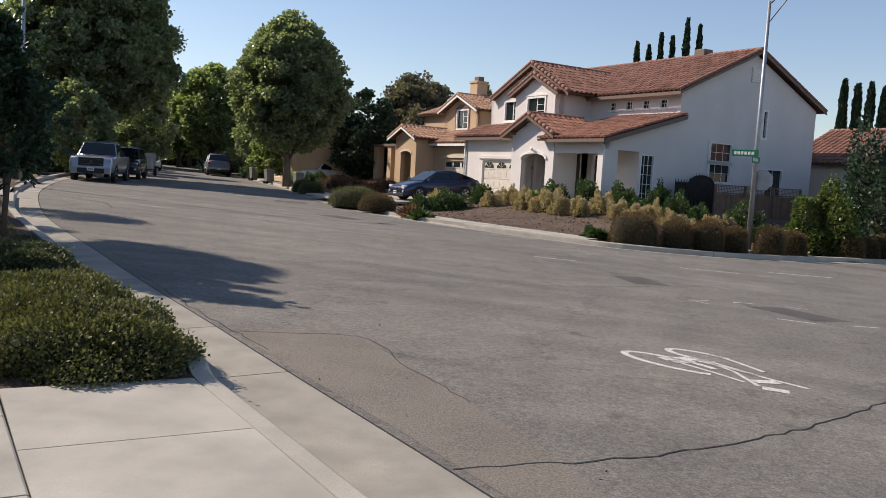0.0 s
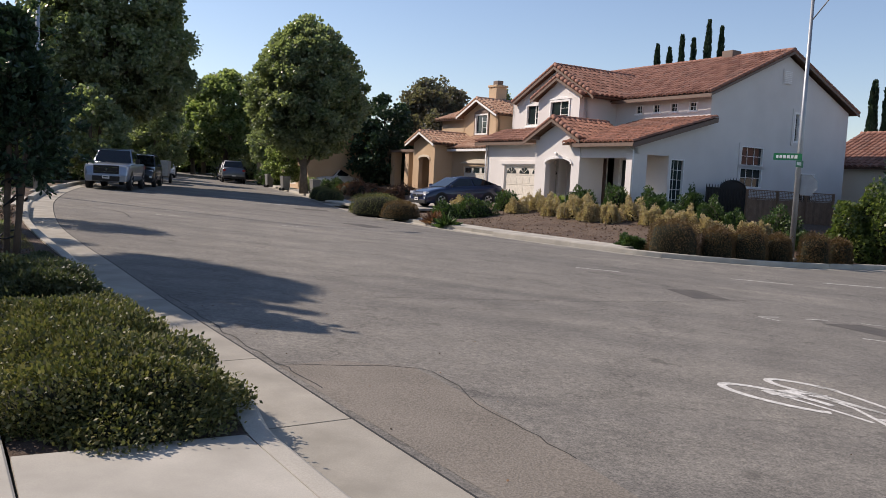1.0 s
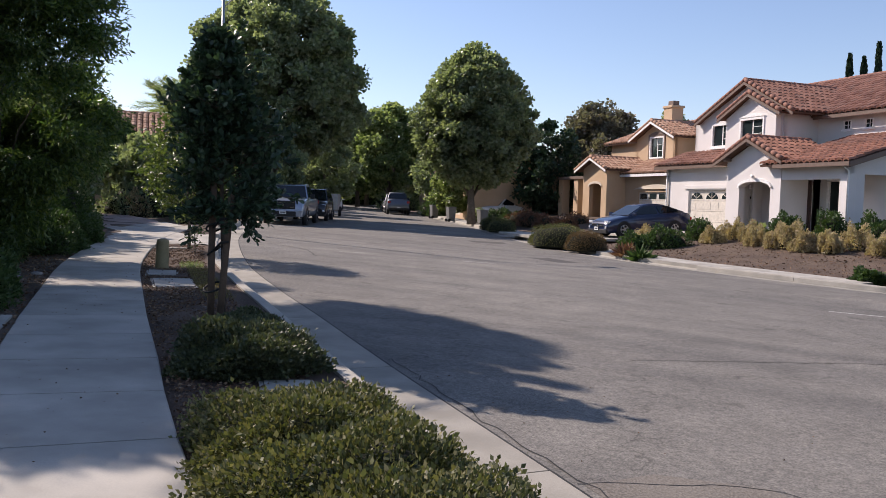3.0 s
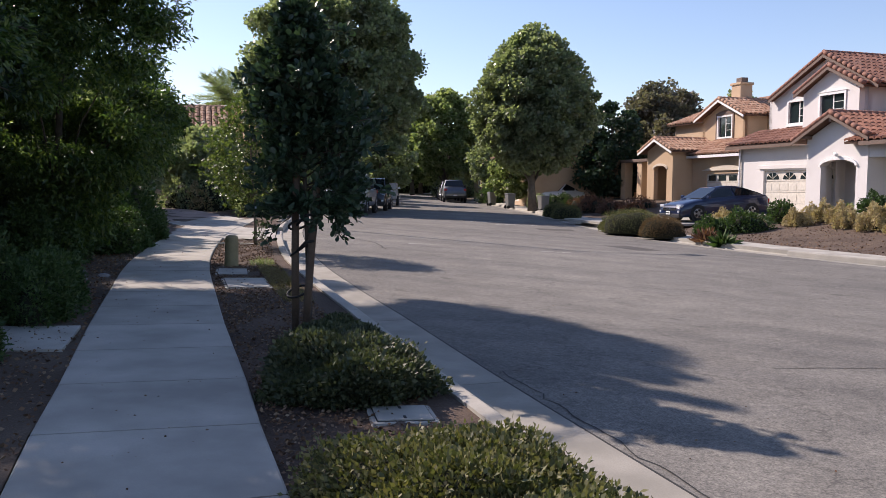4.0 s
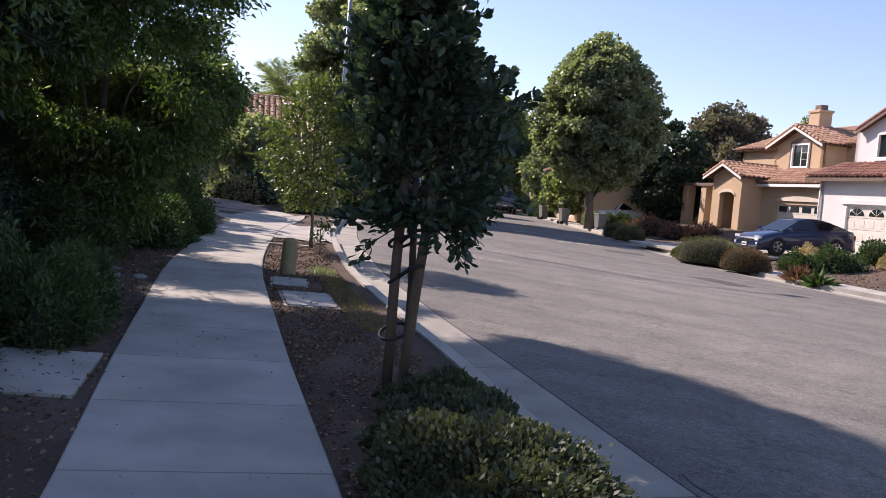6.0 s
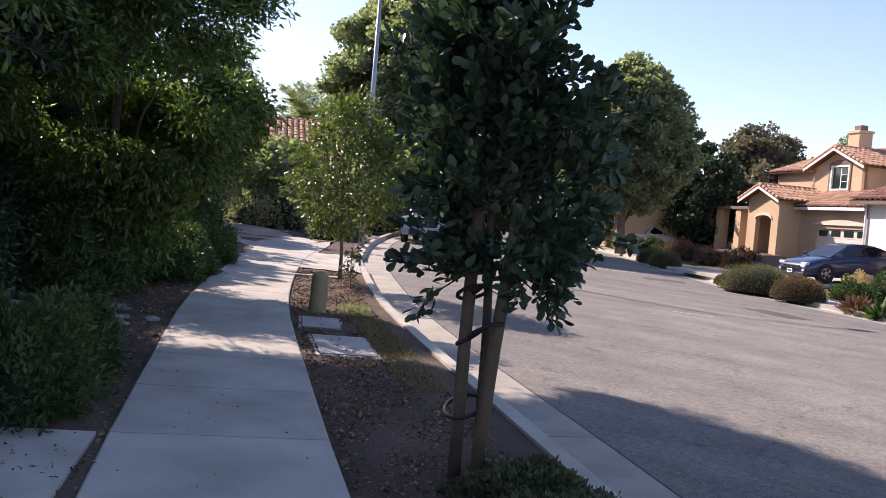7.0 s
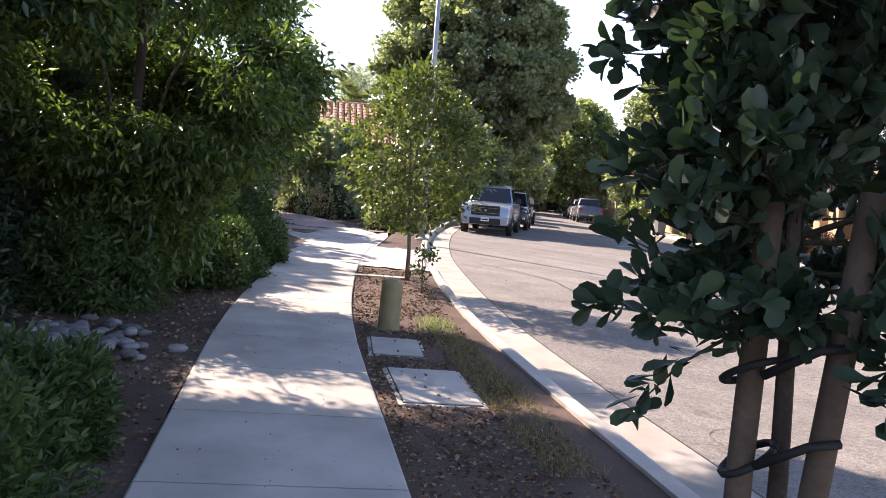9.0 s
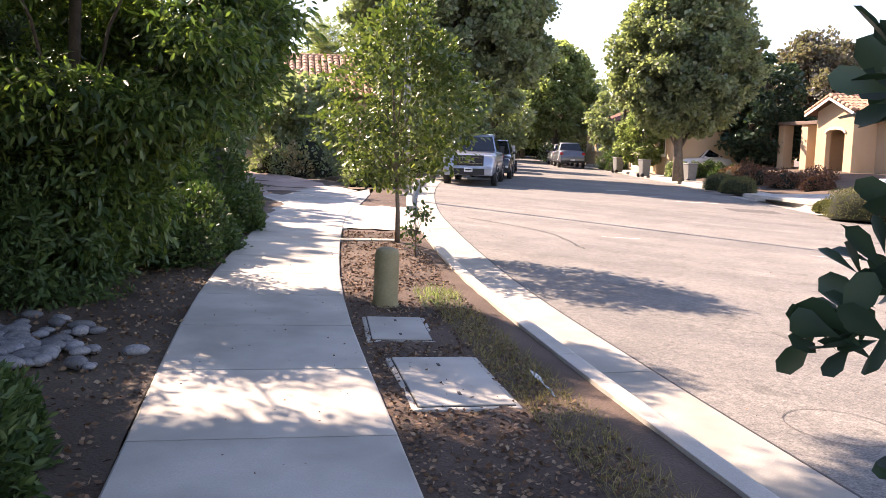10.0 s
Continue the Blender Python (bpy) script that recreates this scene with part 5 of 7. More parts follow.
utility_cover(-12.69, 11.83, 0.85, 0.54, 136, "small concrete utility box lid set in the mulch")
utility_cover(-11.54, 10.99, 1.12, 0.66, 139.7, "large concrete utility vault lid set in the mulch")
utility_cover(-5.89, 6.84, 0.42, 0.46, 134, "concrete utility box lid half covered by plants")
p = thing("utility_pedestal", at_turn(-13.42, 12.5, 0.1, 130), "faded olive green plastic utility pedestal", "utility box")
bm = bmesh.new()
tube(bm, [(0, 0, -0.05), (0, 0, 0.02), (0, 0, 0.05), (0, 0, 0.5), (0, 0, 0.54), (0, 0, 0.56)], [0.135, 0.135, 0.118, 0.112, 0.1, 0.06], 20)
M["olive"] = mixed("faded olive plastic", (0.2, 0.165, 0.08), (0.28, 0.235, 0.13), 4, 50, (0.14, 0.115, 0.06), 0.7, 0.1, 0.002)
part("housing", bm, M["olive"], p)
part("base_ring", tube(bmesh.new(), [(0, 0, -0.03), (0, 0, 0.03)], [0.142, 0.142], 20), M["olive"], p)
t = thing("edging_board", at_turn(-16.75, 15.75, 0.1, 52), "weathered concrete edging strip at the end of the bed", "edging")
part("board", boxed(-0.55, 0.55, -0.1, 0.1, 0.0, 0.05, bevel=0.01), M["gutter"], t)
# stepping slab path through the dirt
pth = tagged(new("garden_path"), "pale concrete path meeting the pavement", "path", kind="structure")
for k in range(4):
    a = Vector((-10.13, 7.35)) + Vector((-0.67, -0.74)) * (0.02 + 1.3 * k)
    b = Vector((-9.27, 6.58)) + Vector((-0.67, -0.74)) * (0.02 + 1.3 * k)
    d = Vector((-0.67, -0.74)) * 1.28
    part("slab", sheet([tuple(a), tuple(b), tuple(b + d), tuple(a + d)], 0.03, 0.12), M["concrete"], pth)

# stakes and ties of the young tree
M["stake"] = mixed("weathered stake wood", (0.09, 0.06, 0.042), (0.14, 0.10, 0.072), 6, 50, (0.05, 0.035, 0.026), 0.9, 0.4, 0.004)
M["rubber"] = plain("black rubber", (0.02, 0.02, 0.02), 0.7)
for i, (x, y, hgt) in enumerate(((-8.34, 8.50, 1.7), (-8.19, 8.46, 1.65))):
    s = thing("tree_stake", Matrix.Translation((x, y, zg(x, y))), "round weathered wooden tree stake", "stake", "tree stakes")
    part("post", tube(bmesh.new(), [(0, 0, -0.1), (0.055 * i, 0.04 * i, hgt * 0.5), (0.02 + 0.1 * i, 0.08 * i, hgt)], [0.04, 0.038, 0.036], 10), M["stake"], s)
for i, (zt, rr) in enumerate(((0.45, 0.11), (0.86, 0.07), (1.12, 0.09))):
    bm = bmesh.new()
    ring = [(-8.33 + rr * math.cos(a), 8.53 + rr * math.sin(a), zg(-8.3, 8.5) + zt + 0.05 * math.sin(a + i)) for a in (2 * math.pi * k / 16 for k in range(17))]
    tube(bm, ring, [0.012] * 17, 6)
    if i:
        tube(bm, [(-8.29, 8.47, zg(-8.3, 8.5) + zt), (-8.14, 8.43, zg(-8.3, 8.5) + zt + 0.1), (-8.08, 8.49, zg(-8.3, 8.5) + zt + 0.11)], [0.014] * 3, 6)
    o = mesh_object("tree_tie", bm, M["rubber"])
    tagged(o, "black rubber tie looped round the stake", "tree tie", "tree ties")

# a sapling shoot, weeds, litter of leaves
tree("sapling", -15.2, 15.1, zg(-15.2, 15.1), 0.95, [(0.15, 0.08), (0.5, 0.16), (0.8, 0.13), (1.0, 0.05)], 0.012, M["bark"], M["leaf_shrub"], 16, 9, 0.1, 0.085, "spoon", "thin leafy sapling shoot in the mulch", 52, limbs=8)
rng = np.random.default_rng(8)
def strewn(name, n, label, size, shape, material, s0, s1, w0, w1, stand=0.1, h=0.125, category="litter"):
    at, out = [], []
    for _ in range(n):
        p, nrm = walk_way.at(rng.uniform(s0, s1))
        q = p - nrm * rng.uniform(w0, w1)
        at.append((q.x, q.y, g(q.x, q.y) + h + rng.uniform(0, 0.012)))
        out.append((rng.normal(), rng.normal(), stand))
    return tagged(leaf_mesh(name, np.array(at), np.array(out), size, shape, material, None, rng, spread=0.15), label, category, kind="stuff")


M["litter"] = island_random("dry leaf litter", G_((0.09, 0.05, 0.03), (0.17, 0.10, 0.06), (0.28, 0.20, 0.13)), 0.9, 0.2)
M["dry_grass"] = island_random("dry grass", G_((0.10, 0.10, 0.04), (0.22, 0.18, 0.08), (0.32, 0.26, 0.13)), 0.8, 0.2, 0.3)
sb, se = walk_way.near(-5, 5), walk_way.near(-17.6, 16.2)
strewn("bark_mulch", 17000, "scattered dry bark chips and leaves on the bed", 0.035, "kite", M["litter"], sb, se, 0.03, 1.18)
strewn("leaf_litter", 12000, "scattered dry leaves on the dirt", 0.04, "kite", M["litter"], sb, se, -4.2, -1.33, h=0.135)
strewn("weeds", 3600, "thin dry weeds along the kerb", 0.075, "needle", M["dry_grass"], walk_way.near(-10.5, 9.4), walk_way.near(-13.4, 12.0), 0.8, 1.2, 1.4)
strewn("green_weeds", 500, "small green weeds near the pedestal", 0.11, "needle", M["leaf_light"], walk_way.near(-13.6, 12.2), walk_way.near(-14.2, 12.8), 0.7, 1.1, 1.6)
strewn("pavement_litter", 260, "a few dry leaves lying on the pavement", 0.018, "kite", M["litter"], sb, walk_way.near(-20, 19), -1.2, -0.03, 0.05, 0.152)

# puddle in the mulch
M["water"] = glass_like("puddle water", (0.02, 0.02, 0.018), 0.02)
bm = sheet([(-11.07 + 0.28 * math.cos(a) * 0.74 - 0.1 * math.sin(a) * (1 + 0.3 * math.sin(3 * a)), 11.37 - 0.28 * math.cos(a) * 0.67 + 0.1 * math.sin(a)) for a in (2 * math.pi * k / 24 for k in range(24))], 0.152)
tagged(mesh_object("puddle", bm, M["water"]), "small shallow puddle in the mulch by the kerb", "puddle", kind="structure")

# river stones
M["stone"] = mixed("river stone", (0.13, 0.135, 0.15), (0.25, 0.235, 0.22), 4, 40, (0.14, 0.14, 0.15), 0.8, 0.15, 0.003, per_object=0.4)
stone_meshes = []
for k in range(4):
    bm = bmesh.new()
    bmesh.ops.create_icosphere(bm, subdivisions=2, radius=1.0)
    for v in bm.verts:
        v.co = Vector((v.co.x * (1.2 + 0.1 * k), v.co.y * 0.85, v.co.z * 0.55)) * (1 + 0.12 * math.sin(3 * v.co.x + k) * math.cos(2.5 * v.co.y - k))
    for f in bm.faces:
        f.smooth = True
    me = bpy.data.meshes.new("stone")
    bm.to_mesh(me)
    bm.free()
    me.materials.append(M["stone"])
    stone_meshes.append(me)
rr = random.Random(77)
for k in range(120):
    x, y = -14.1 + rr.gauss(0, 0.34), 9.42 + rr.gauss(0, 0.26)
    o = new("river_stone", stone_meshes[k % 4])
    s = rr.uniform(0.035, 0.08)
    o.matrix_world = Matrix.Translation((x, y, zg(x, y, 0.13) + s * 0.3)) @ Matrix.Rotation(rr.uniform(0, 6.3), 4, "Z") @ Matrix.Scale(s, 4)
    tagged(o, "smooth grey river stone lying on the dirt", "stone", "river stones")
for x, y, s in ((-13.35, 9.5, 0.08), (-13.6, 9.75, 0.06)):
    o = new("river_stone", stone_meshes[0])
    o.matrix_world = Matrix.Translation((x, y, zg(x, y, 0.13) + s * 0.3)) @ Matrix.Scale(s, 4)
    tagged(o, "smooth tan river stone at the pavement's edge", "stone", "river stones")

# ---- street lamps, signs ----
def street_lamp(x, y, height, arm_dir, label, reach=2.2):
    t = thing("street_lamp", Matrix.Translation((x, y, zg(x, y, 0.1))), label, "street lamp", "street lamps")
    part("base_plate", tube(bmesh.new(), [(0, 0, 0), (0, 0, 0.06), (0, 0, 0.1)], [0.2, 0.2, 0.12], 14), M["gutter"], t)
    part("pole", tube(bmesh.new(), [(0, 0, 0.05), (0, 0, height * 0.5), (0, 0, height)], [0.095, 0.075, 0.05], 12), M["steel"], t)
    dx, dy = arm_dir
    for dz, r in ((0.0, 0.03), (-0.7, 0.02)):
        bm = tube(bmesh.new(), [(0, 0, height - 0.1 + dz * 0.9), (dx * reach * 0.3, dy * reach * 0.3, height + 0.35 + dz * 0.55), (dx * reach * 0.65, dy * reach * 0.65, height + 0.6 + dz * 0.15), (dx * reach, dy * reach, height + 0.68)], [r] * 4, 8)
        part("arm", bm, M["steel"], t)
    head = box(bmesh.new(), -0.32, 0.32, -0.13, 0.13, -0.07, 0.07, 0.04)
    bmesh.ops.transform(head, matrix=Matrix.Translation((dx * (reach + 0.25), dy * (reach + 0.25), height + 0.68)) @ Matrix.Rotation(math.atan2(dy, dx), 4, "Z"), verts=head.verts[:])
    part("lamp_head", head, M["steel"], t)
    return t


street_lamp(2.84, 28.75, 8.3, (0.75, -0.66), "tall galvanised street lamp on the corner with signs")
street_lamp(-22.8, 23.9, 8.6, (0.6, 0.8), "tall galvanised street lamp beyond the driveway")
M["sign_green"] = plain("green sign enamel", (0.01, 0.17, 0.07), 0.4)
M["sign_white"] = plain("white sign lettering", (0.8, 0.8, 0.78), 0.5)
for zz, turn, w, lab in ((3.42, -14, 0.78, "large green street name sign with white lettering"), (3.2, 68, 0.6, "smaller dark green street name sign")):
    s = thing("street_sign", Matrix.Translation((2.84, 28.65, zz - 0.35)) @ Matrix.Rotation(radians(turn), 4, "Z"), lab, "sign")
    part("plate", boxed(-w, 0.08 if turn < 0 else w * 0.2, -0.085, -0.075, -0.11, 0.11, bevel=0.002), M["sign_green"], s)
    rx = random.Random(5)
    cx = -w + 0.08
    while cx < -0.1:
        b = rx.uniform(0.05, 0.09)
        part("letter_bar", boxed(cx, cx + b, -0.09, -0.085, -0.05, 0.05), M["sign_white"], s)
        cx += b + 0.03
s = thing("stop_sign", Matrix.Translation((3.1, 28.72, 2.2)) @ Matrix.Rotation(radians(-20), 4, "Z"), "back of an octagonal metal road sign on the lamp post", "sign")
part("plate", prism([(0.36 * math.cos(math.pi / 8 + k * math.pi / 4), 0.36 * math.sin(math.pi / 8 + k * math.pi / 4)) for k in range(8)], "y", -0.004, 0.004), M["steel"], s)
part("bracket", boxed(-0.3, 0.05, 0.004, 0.03, -0.02, 0.02), M["steel"], s)

# ---- gate and fence beside the white house ----
def house_point(f, b, z=0.0):
    return HOUSE @ Vector((f, b, z))


M["iron"] = plain("black iron", (0.012, 0.012, 0.013), 0.5)
M["fence_wood"] = mixed("brown fence wood", (0.27, 0.165, 0.105), (0.36, 0.23, 0.15), 3, 60, (0.07, 0.05, 0.04), 0.9, 0.3, 0.004, per_object=0.15)
gate = thing("iron_gate", HOUSE @ pose(0.9, 0, 0.45), "black wrought iron garden gate with arched spiked top", "gate")
gb0, gb1 = -0.95, 1.75
for k in range(15):
    b = gb0 + (gb1 - gb0) * k / 14
    hgt = 1.72 if b < gb0 + 0.9 else 1.6
    part("picket", tube(bmesh.new(), [(0, b, 0), (0, b, hgt), (0, b, hgt + 0.1)], [0.022, 0.02, 0.002], 6), M["iron"], gate)
part("gate_panel", boxed(-0.02, 0.0, gb0, gb1, 0.1, 1.6), M["iron"], gate)
mid_, half_ = (gb0 + 0.9 + gb1) / 2, (gb1 - gb0 - 0.9) / 2
arch_ = [(mid_ - half_ * math.cos(math.pi * k / 14), 1.6 + 0.42 * math.sin(math.pi * k / 14)) for k in range(15)]
part("arch_panel", prism(arch_, "x", -0.02, 0.0), M["iron"], gate)
part("arch_bar", tube(bmesh.new(), [(0, b, z) for b, z in arch_], [0.03] * 15, 6), M["iron"], gate)
for k in range(1, 14):
    part("finial", tube(bmesh.new(), [(0, arch_[k][0], arch_[k][1]), (0, arch_[k][0], arch_[k][1] + 0.16)], [0.018, 0.003], 6), M["iron"], gate)
for zz in (0.15, 0.9, 1.6):
    part("rail", boxed(-0.03, 0.03, gb0, gb1, zz, zz + 0.06), M["iron"], gate)
fence = thing("fence", HOUSE @ pose(0.9, 0, 0.4), "brown wooden garden fence with lattice top", "fence")
for k in range(36):
    b = 1.85 + k * 0.19
    part("board", boxed(0, 0.025, b, b + 0.18, 0, 1.25), M["fence_wood"], fence)
for k in range(4):
    b = 1.85 + k * 2.25
    part("post", boxed(-0.03, 0.08, b - 0.05, b + 0.05, 0, 1.72), M["fence_wood"], fence)
for zz in (1.26, 1.66):
    part("rail", boxed(-0.01, 0.05, 1.85, 8.7, zz, zz + 0.05), M["fence_wood"], fence)
bm = bmesh.new()
for k in range(60):
    b = 1.85 + k * 0.115
    box(bm, 0.005, 0.015, b, b + 0.02, 1.3, 1.66)
for k in range(5):
    box(bm, 0.015, 0.025, 1.85, 8.7, 1.32 + 0.07 * k, 1.34 + 0.07 * k)
part("lattice", bm, M["fence_wood"], fence)

# ---- driveways ----
dw = tagged(new("driveway"), "pale concrete driveway up to the garage", "driveway", kind="structure")
bm = bmesh.new()
prev = None
for k in range(11):
    b = -3.6 - 10.6 * k / 10
    row = []
    for f in (-11.9, -6.6):
        p = house_point(f, b)
        z0 = g(p.x, p.y) + 0.16
        t = k / 10
        row.append(bm.verts.new((p.x, p.y, 0.7 * (1 - t) ** 1.2 + z0 * (1 - (1 - t) ** 1.2))))
    if prev:
        bm.faces.new((prev[0], prev[1], row[1], row[0]))
    prev = row
bmesh.ops.recalc_face_normals(bm, faces=bm.faces[:])
bmesh.ops.solidify(bm, geom=bm.faces[:], thickness=0.1)
part("slab", bm, M["concrete"], dw)
M["paver"] = mixed("pink clay paver", (0.30, 0.22, 0.19), (0.40, 0.31, 0.27), 2, 30, (0.2, 0.15, 0.13), 0.9, 0.3, 0.004, per_object=0.12)
tagged(mesh_object("driveway_fill", sheet([(-17.9, 16.6), (-20.3, 19.3), (-23.2, 22.9), (-24.6, 24.4), (-21.6, 18.5), (-20.6, 17.0), (-19.3, 15.3)], 0.05, 0.09), M["concrete"]), "pale concrete apron where pavement and driveway meet", "driveway", kind="structure")
dl = tagged(new("driveway_paved"), "pinkish paved driveway sloping into the garden", "driveway", kind="structure")
for i in range(12):
    for j in range(5):
        a = Vector((-21.6, 18.6)) + Vector((-0.86, 0.42)) * (i * 1.15) + Vector((-0.42, 0.78)) * 0 + Vector((-0.45, 0.85)) * (j * 1.15)
        u, v = Vector((-0.86, 0.42)) * 1.13, Vector((-0.45, 0.85)) * 1.13
        part("paver", sheet([tuple(a), tuple(a + u), tuple(a + u + v), tuple(a + v)], 0.1, 0.044), M["paver"] if i > 1 else M["concrete"], dl)

# ---- plants across the road ----
def hz(x, y):
    return g(x, y) + hill(x, y) - 0.03


bronze = ((-0.75, 26.6, 0.82, 1.12), (0.55, 26.8, 0.5, 1.0), (1.5, 27.2, 0.54, 1.08), (2.35, 27.75, 0.42, 0.92), (3.5, 28.75, 0.5, 1.02), (4.35, 29.65, 0.42, 0.9), (6.6, 32.3, 0.45, 0.85), (7.3, 33.0, 0.38, 0.8), (8.0, 33.8, 0.5, 1.0))
for i, (x, y, r, h) in enumerate(bronze):
    shrub("clipped_shrub", x, y, hz(x, y), r, r * 0.9, h, M["leaf_rust"], 8000, 0.042, "kite", "rounded clipped bronze-green shrub near the kerb", 200 + i, group="clipped shrubs", boxy=0.45, rough=0.02, core=0.9, spread=0.6)
for i, (x, y, r, h) in enumerate(((-19.6, 41.4, 0.75, 0.65), (-13.0, 32.2, 1.15, 0.85), (-11.4, 30.8, 0.75, 0.68), (-21.0, 43.3, 0.7, 0.7), (-14.2, 33.4, 0.5, 0.35))):
    shrub("clipped_shrub", x, y, zg(x, y), r, r * 0.85, h, M["leaf_rust" if i in (2,) else "leaf_ground"], 7000, 0.045, "kite", "rounded clipped shrub on the far side of the street", 212 + i, group="clipped shrubs", boxy=0.25, rough=0.03, core=0.9, spread=0.6)
gold = ((-10.6, 36.6, 0.6, 0.6), (-7.6, 34.9, 0.45, 0.6), (-6.9, 35.6, 0.4, 0.7), (-5.9, 33.8, 0.35, 0.6), (-5.1, 33.3, 0.48, 0.7), (-4.2, 32.6, 0.42, 0.75), (-3.4, 32.4, 0.42, 0.7), (-2.6, 33.0, 0.46, 0.8), (-1.8, 32.1, 0.45, 0.65), (-1.1, 31.7, 0.45, 0.6),
        (-0.5, 32.9, 0.4, 0.65), (0.2, 32.4, 0.5, 0.55), (1.7, 33.6, 0.45, 0.6), (2.3, 34.8, 0.3, 0.5), (-4.8, 34.6, 0.5, 0.7), (-6.2, 34.9, 0.45, 0.7), (0.9, 31.6, 0.4, 0.45))
for i, (x, y, r, h) in enumerate(gold):
    shrub("dry_shrub", x, y, hz(x, y), r * 0.92, r * 0.88, h * 0.9, M["leaf_gold"], 3600, 0.075, "kite", "dry golden tufted shrub on the mulched slope", 230 + i, group="dry golden shrubs", core=0.45, rough=0.3, spread=0.7)
green = ((-9.4, 34.2, 0.85, 0.75), (-8.4, 36.2, 0.6, 0.75), (-10.3, 33.6, 0.7, 0.6), (-1.8, 34.9, 0.55, 0.75), (-1.2, 33.6, 0.5, 0.6), (0.3, 35.2, 0.6, 0.9), (-2.2, 36.2, 0.55, 0.95), (-3.6, 36.0, 0.6, 1.0), (-5.2, 36.9, 0.6, 0.8), (3.4, 33.2, 0.5, 0.6), (-0.5, 36.8, 0.5, 1.1), (1.2, 34.6, 0.5, 0.7), (3.0, 36.0, 0.8, 1.0), (-2.1, 27.0, 0.45, 0.4))
for i, (x, y, r, h) in enumerate(green):
    shrub("garden_shrub", x, y, hz(x, y), r, r, h, M["leaf_shrub"], 2200, 0.1, "kite", "green leafy shrub on the mulched slope", 260 + i, group="green garden shrubs", rough=0.2)
for i, (x, y, r, h) in enumerate(((-21.2, 49.6, 1.2, 0.8), (-19.0, 47.2, 1.1, 0.75), (-17.4, 45.3, 0.8, 0.7), (-18.4, 49.6, 1.0, 0.9), (-22.8, 52.0, 1.2, 0.9))):
    shrub("red_shrub", x, y, zg(x, y, 0.3), r, r * 0.8, h, M["leaf_red"], 2200, 0.1, "kite", "reddish shrub in front of the tan house", 280 + i, group="red shrubs", rough=0.2)
shrub("garden_bush", 5.6, 33.2, hz(5.6, 33.2), 1.3, 1.15, 2.2, M["leaf_young"], 9000, 0.11, "lobed", "large light green bush beside the street lamp", 290, "bush", rough=0.22, spread=1.0)
for i, (x, y, rx, h) in enumerate(((8.6, 37.5, 2.2, 4.6), (11.5, 39.5, 2.4, 4.2), (14.5, 42.0, 2.6, 5.0), (9.8, 41.5, 2.0, 3.8))):
    shrub("dark_bush", x, y, hz(min(x, 20), y), rx, rx, h, M["leaf_dark"], 8000, 0.2, "kite", "tall dark green bush by the side street", 292 + i, "bush", "tall bushes by the side street", rough=0.2, spread=1.0)
rg = np.random.default_rng(66)
at = []
while len(at) < 9000:
    x, y = rg.uniform(-14, 9), rg.uniform(26, 38)
    if far_inside(x, y) and side_of(FAR[::2], x, y)[1] > 2.2:
        at.append((x, y, g(x, y) + hill(x, y) + 0.01))
tagged(leaf_mesh("slope_mulch", np.array(at), rg.normal(0, 1, (9000, 3)) * np.array((1, 1, 0.3)), 0.07, "kite", M["litter"], None, rg, spread=0.2), "coarse bark mulch over the garden slope", "mulch", kind="stuff")
# rosette plants
for i, (x, y, mat_) in enumerate(((-9.6, 29.6, "leaf_red"), (-8.9, 29.0, "leaf_shrub"), (-6.3, 37.4, "leaf_light"))):
    t = thing("rosette_plant", Matrix.Translation((x, y, hz(x, y))), "spiky rosette plant by the pavement", "plant", "rosette plants")
    rg = np.random.default_rng(300 + i)
    a = rg.uniform(0, 2 * math.pi, 120)
    e = rg.uniform(0.2, 1.3, 120)
    out = np.stack([np.cos(a) * np.cos(e), np.sin(a) * np.cos(e), np.sin(e)], 1)
    leaf_mesh("leaf_rosette", np.zeros((120, 3)), out, 0.55, "narrow", M[mat_], t, rg, spread=0.08)

# ---- bins ----
M["bin"] = plain("grey bin plastic", (0.17, 0.17, 0.165), 0.6)
for i, (x, y) in enumerate(((-33.6, 59.3), (-29.6, 54.6), (-25.3, 50.9))):
    t = thing("wheeled_bin", Matrix.Translation((x, y, zg(x, y, 0.02))) @ Matrix.Rotation(radians(50), 4, "Z"), "grey wheeled rubbish bin standing at the kerb", "bin", "wheeled bins")
    bm = bmesh.new()
    lo = [(-0.22, -0.24), (0.22, -0.24), (0.22, 0.24), (-0.22, 0.24)]
    a = [bm.verts.new((u, v, 0.06)) for u, v in lo]
    b = [bm.verts.new((u * 1.3, v * 1.3, 1.0)) for u, v in lo]
    bm.faces.new(a[::-1]), bm.faces.new(b)
    for k in range(4):
        bm.faces.new((a[k], a[(k + 1) % 4], b[(k + 1) % 4], b[k]))
    part("body", bm, M["bin"], t)
    part("lid", boxed(-0.31, 0.31, -0.34, 0.34, 1.0, 1.08, bevel=0.03), M["bin"], t)
    for s in (-1, 1):
        part("wheel", tube(bmesh.new(), [(-0.24, s * 0.22, 0.12), (-0.24, s * 0.3, 0.12)], [0.12, 0.12], 12), M["rubber"], t)


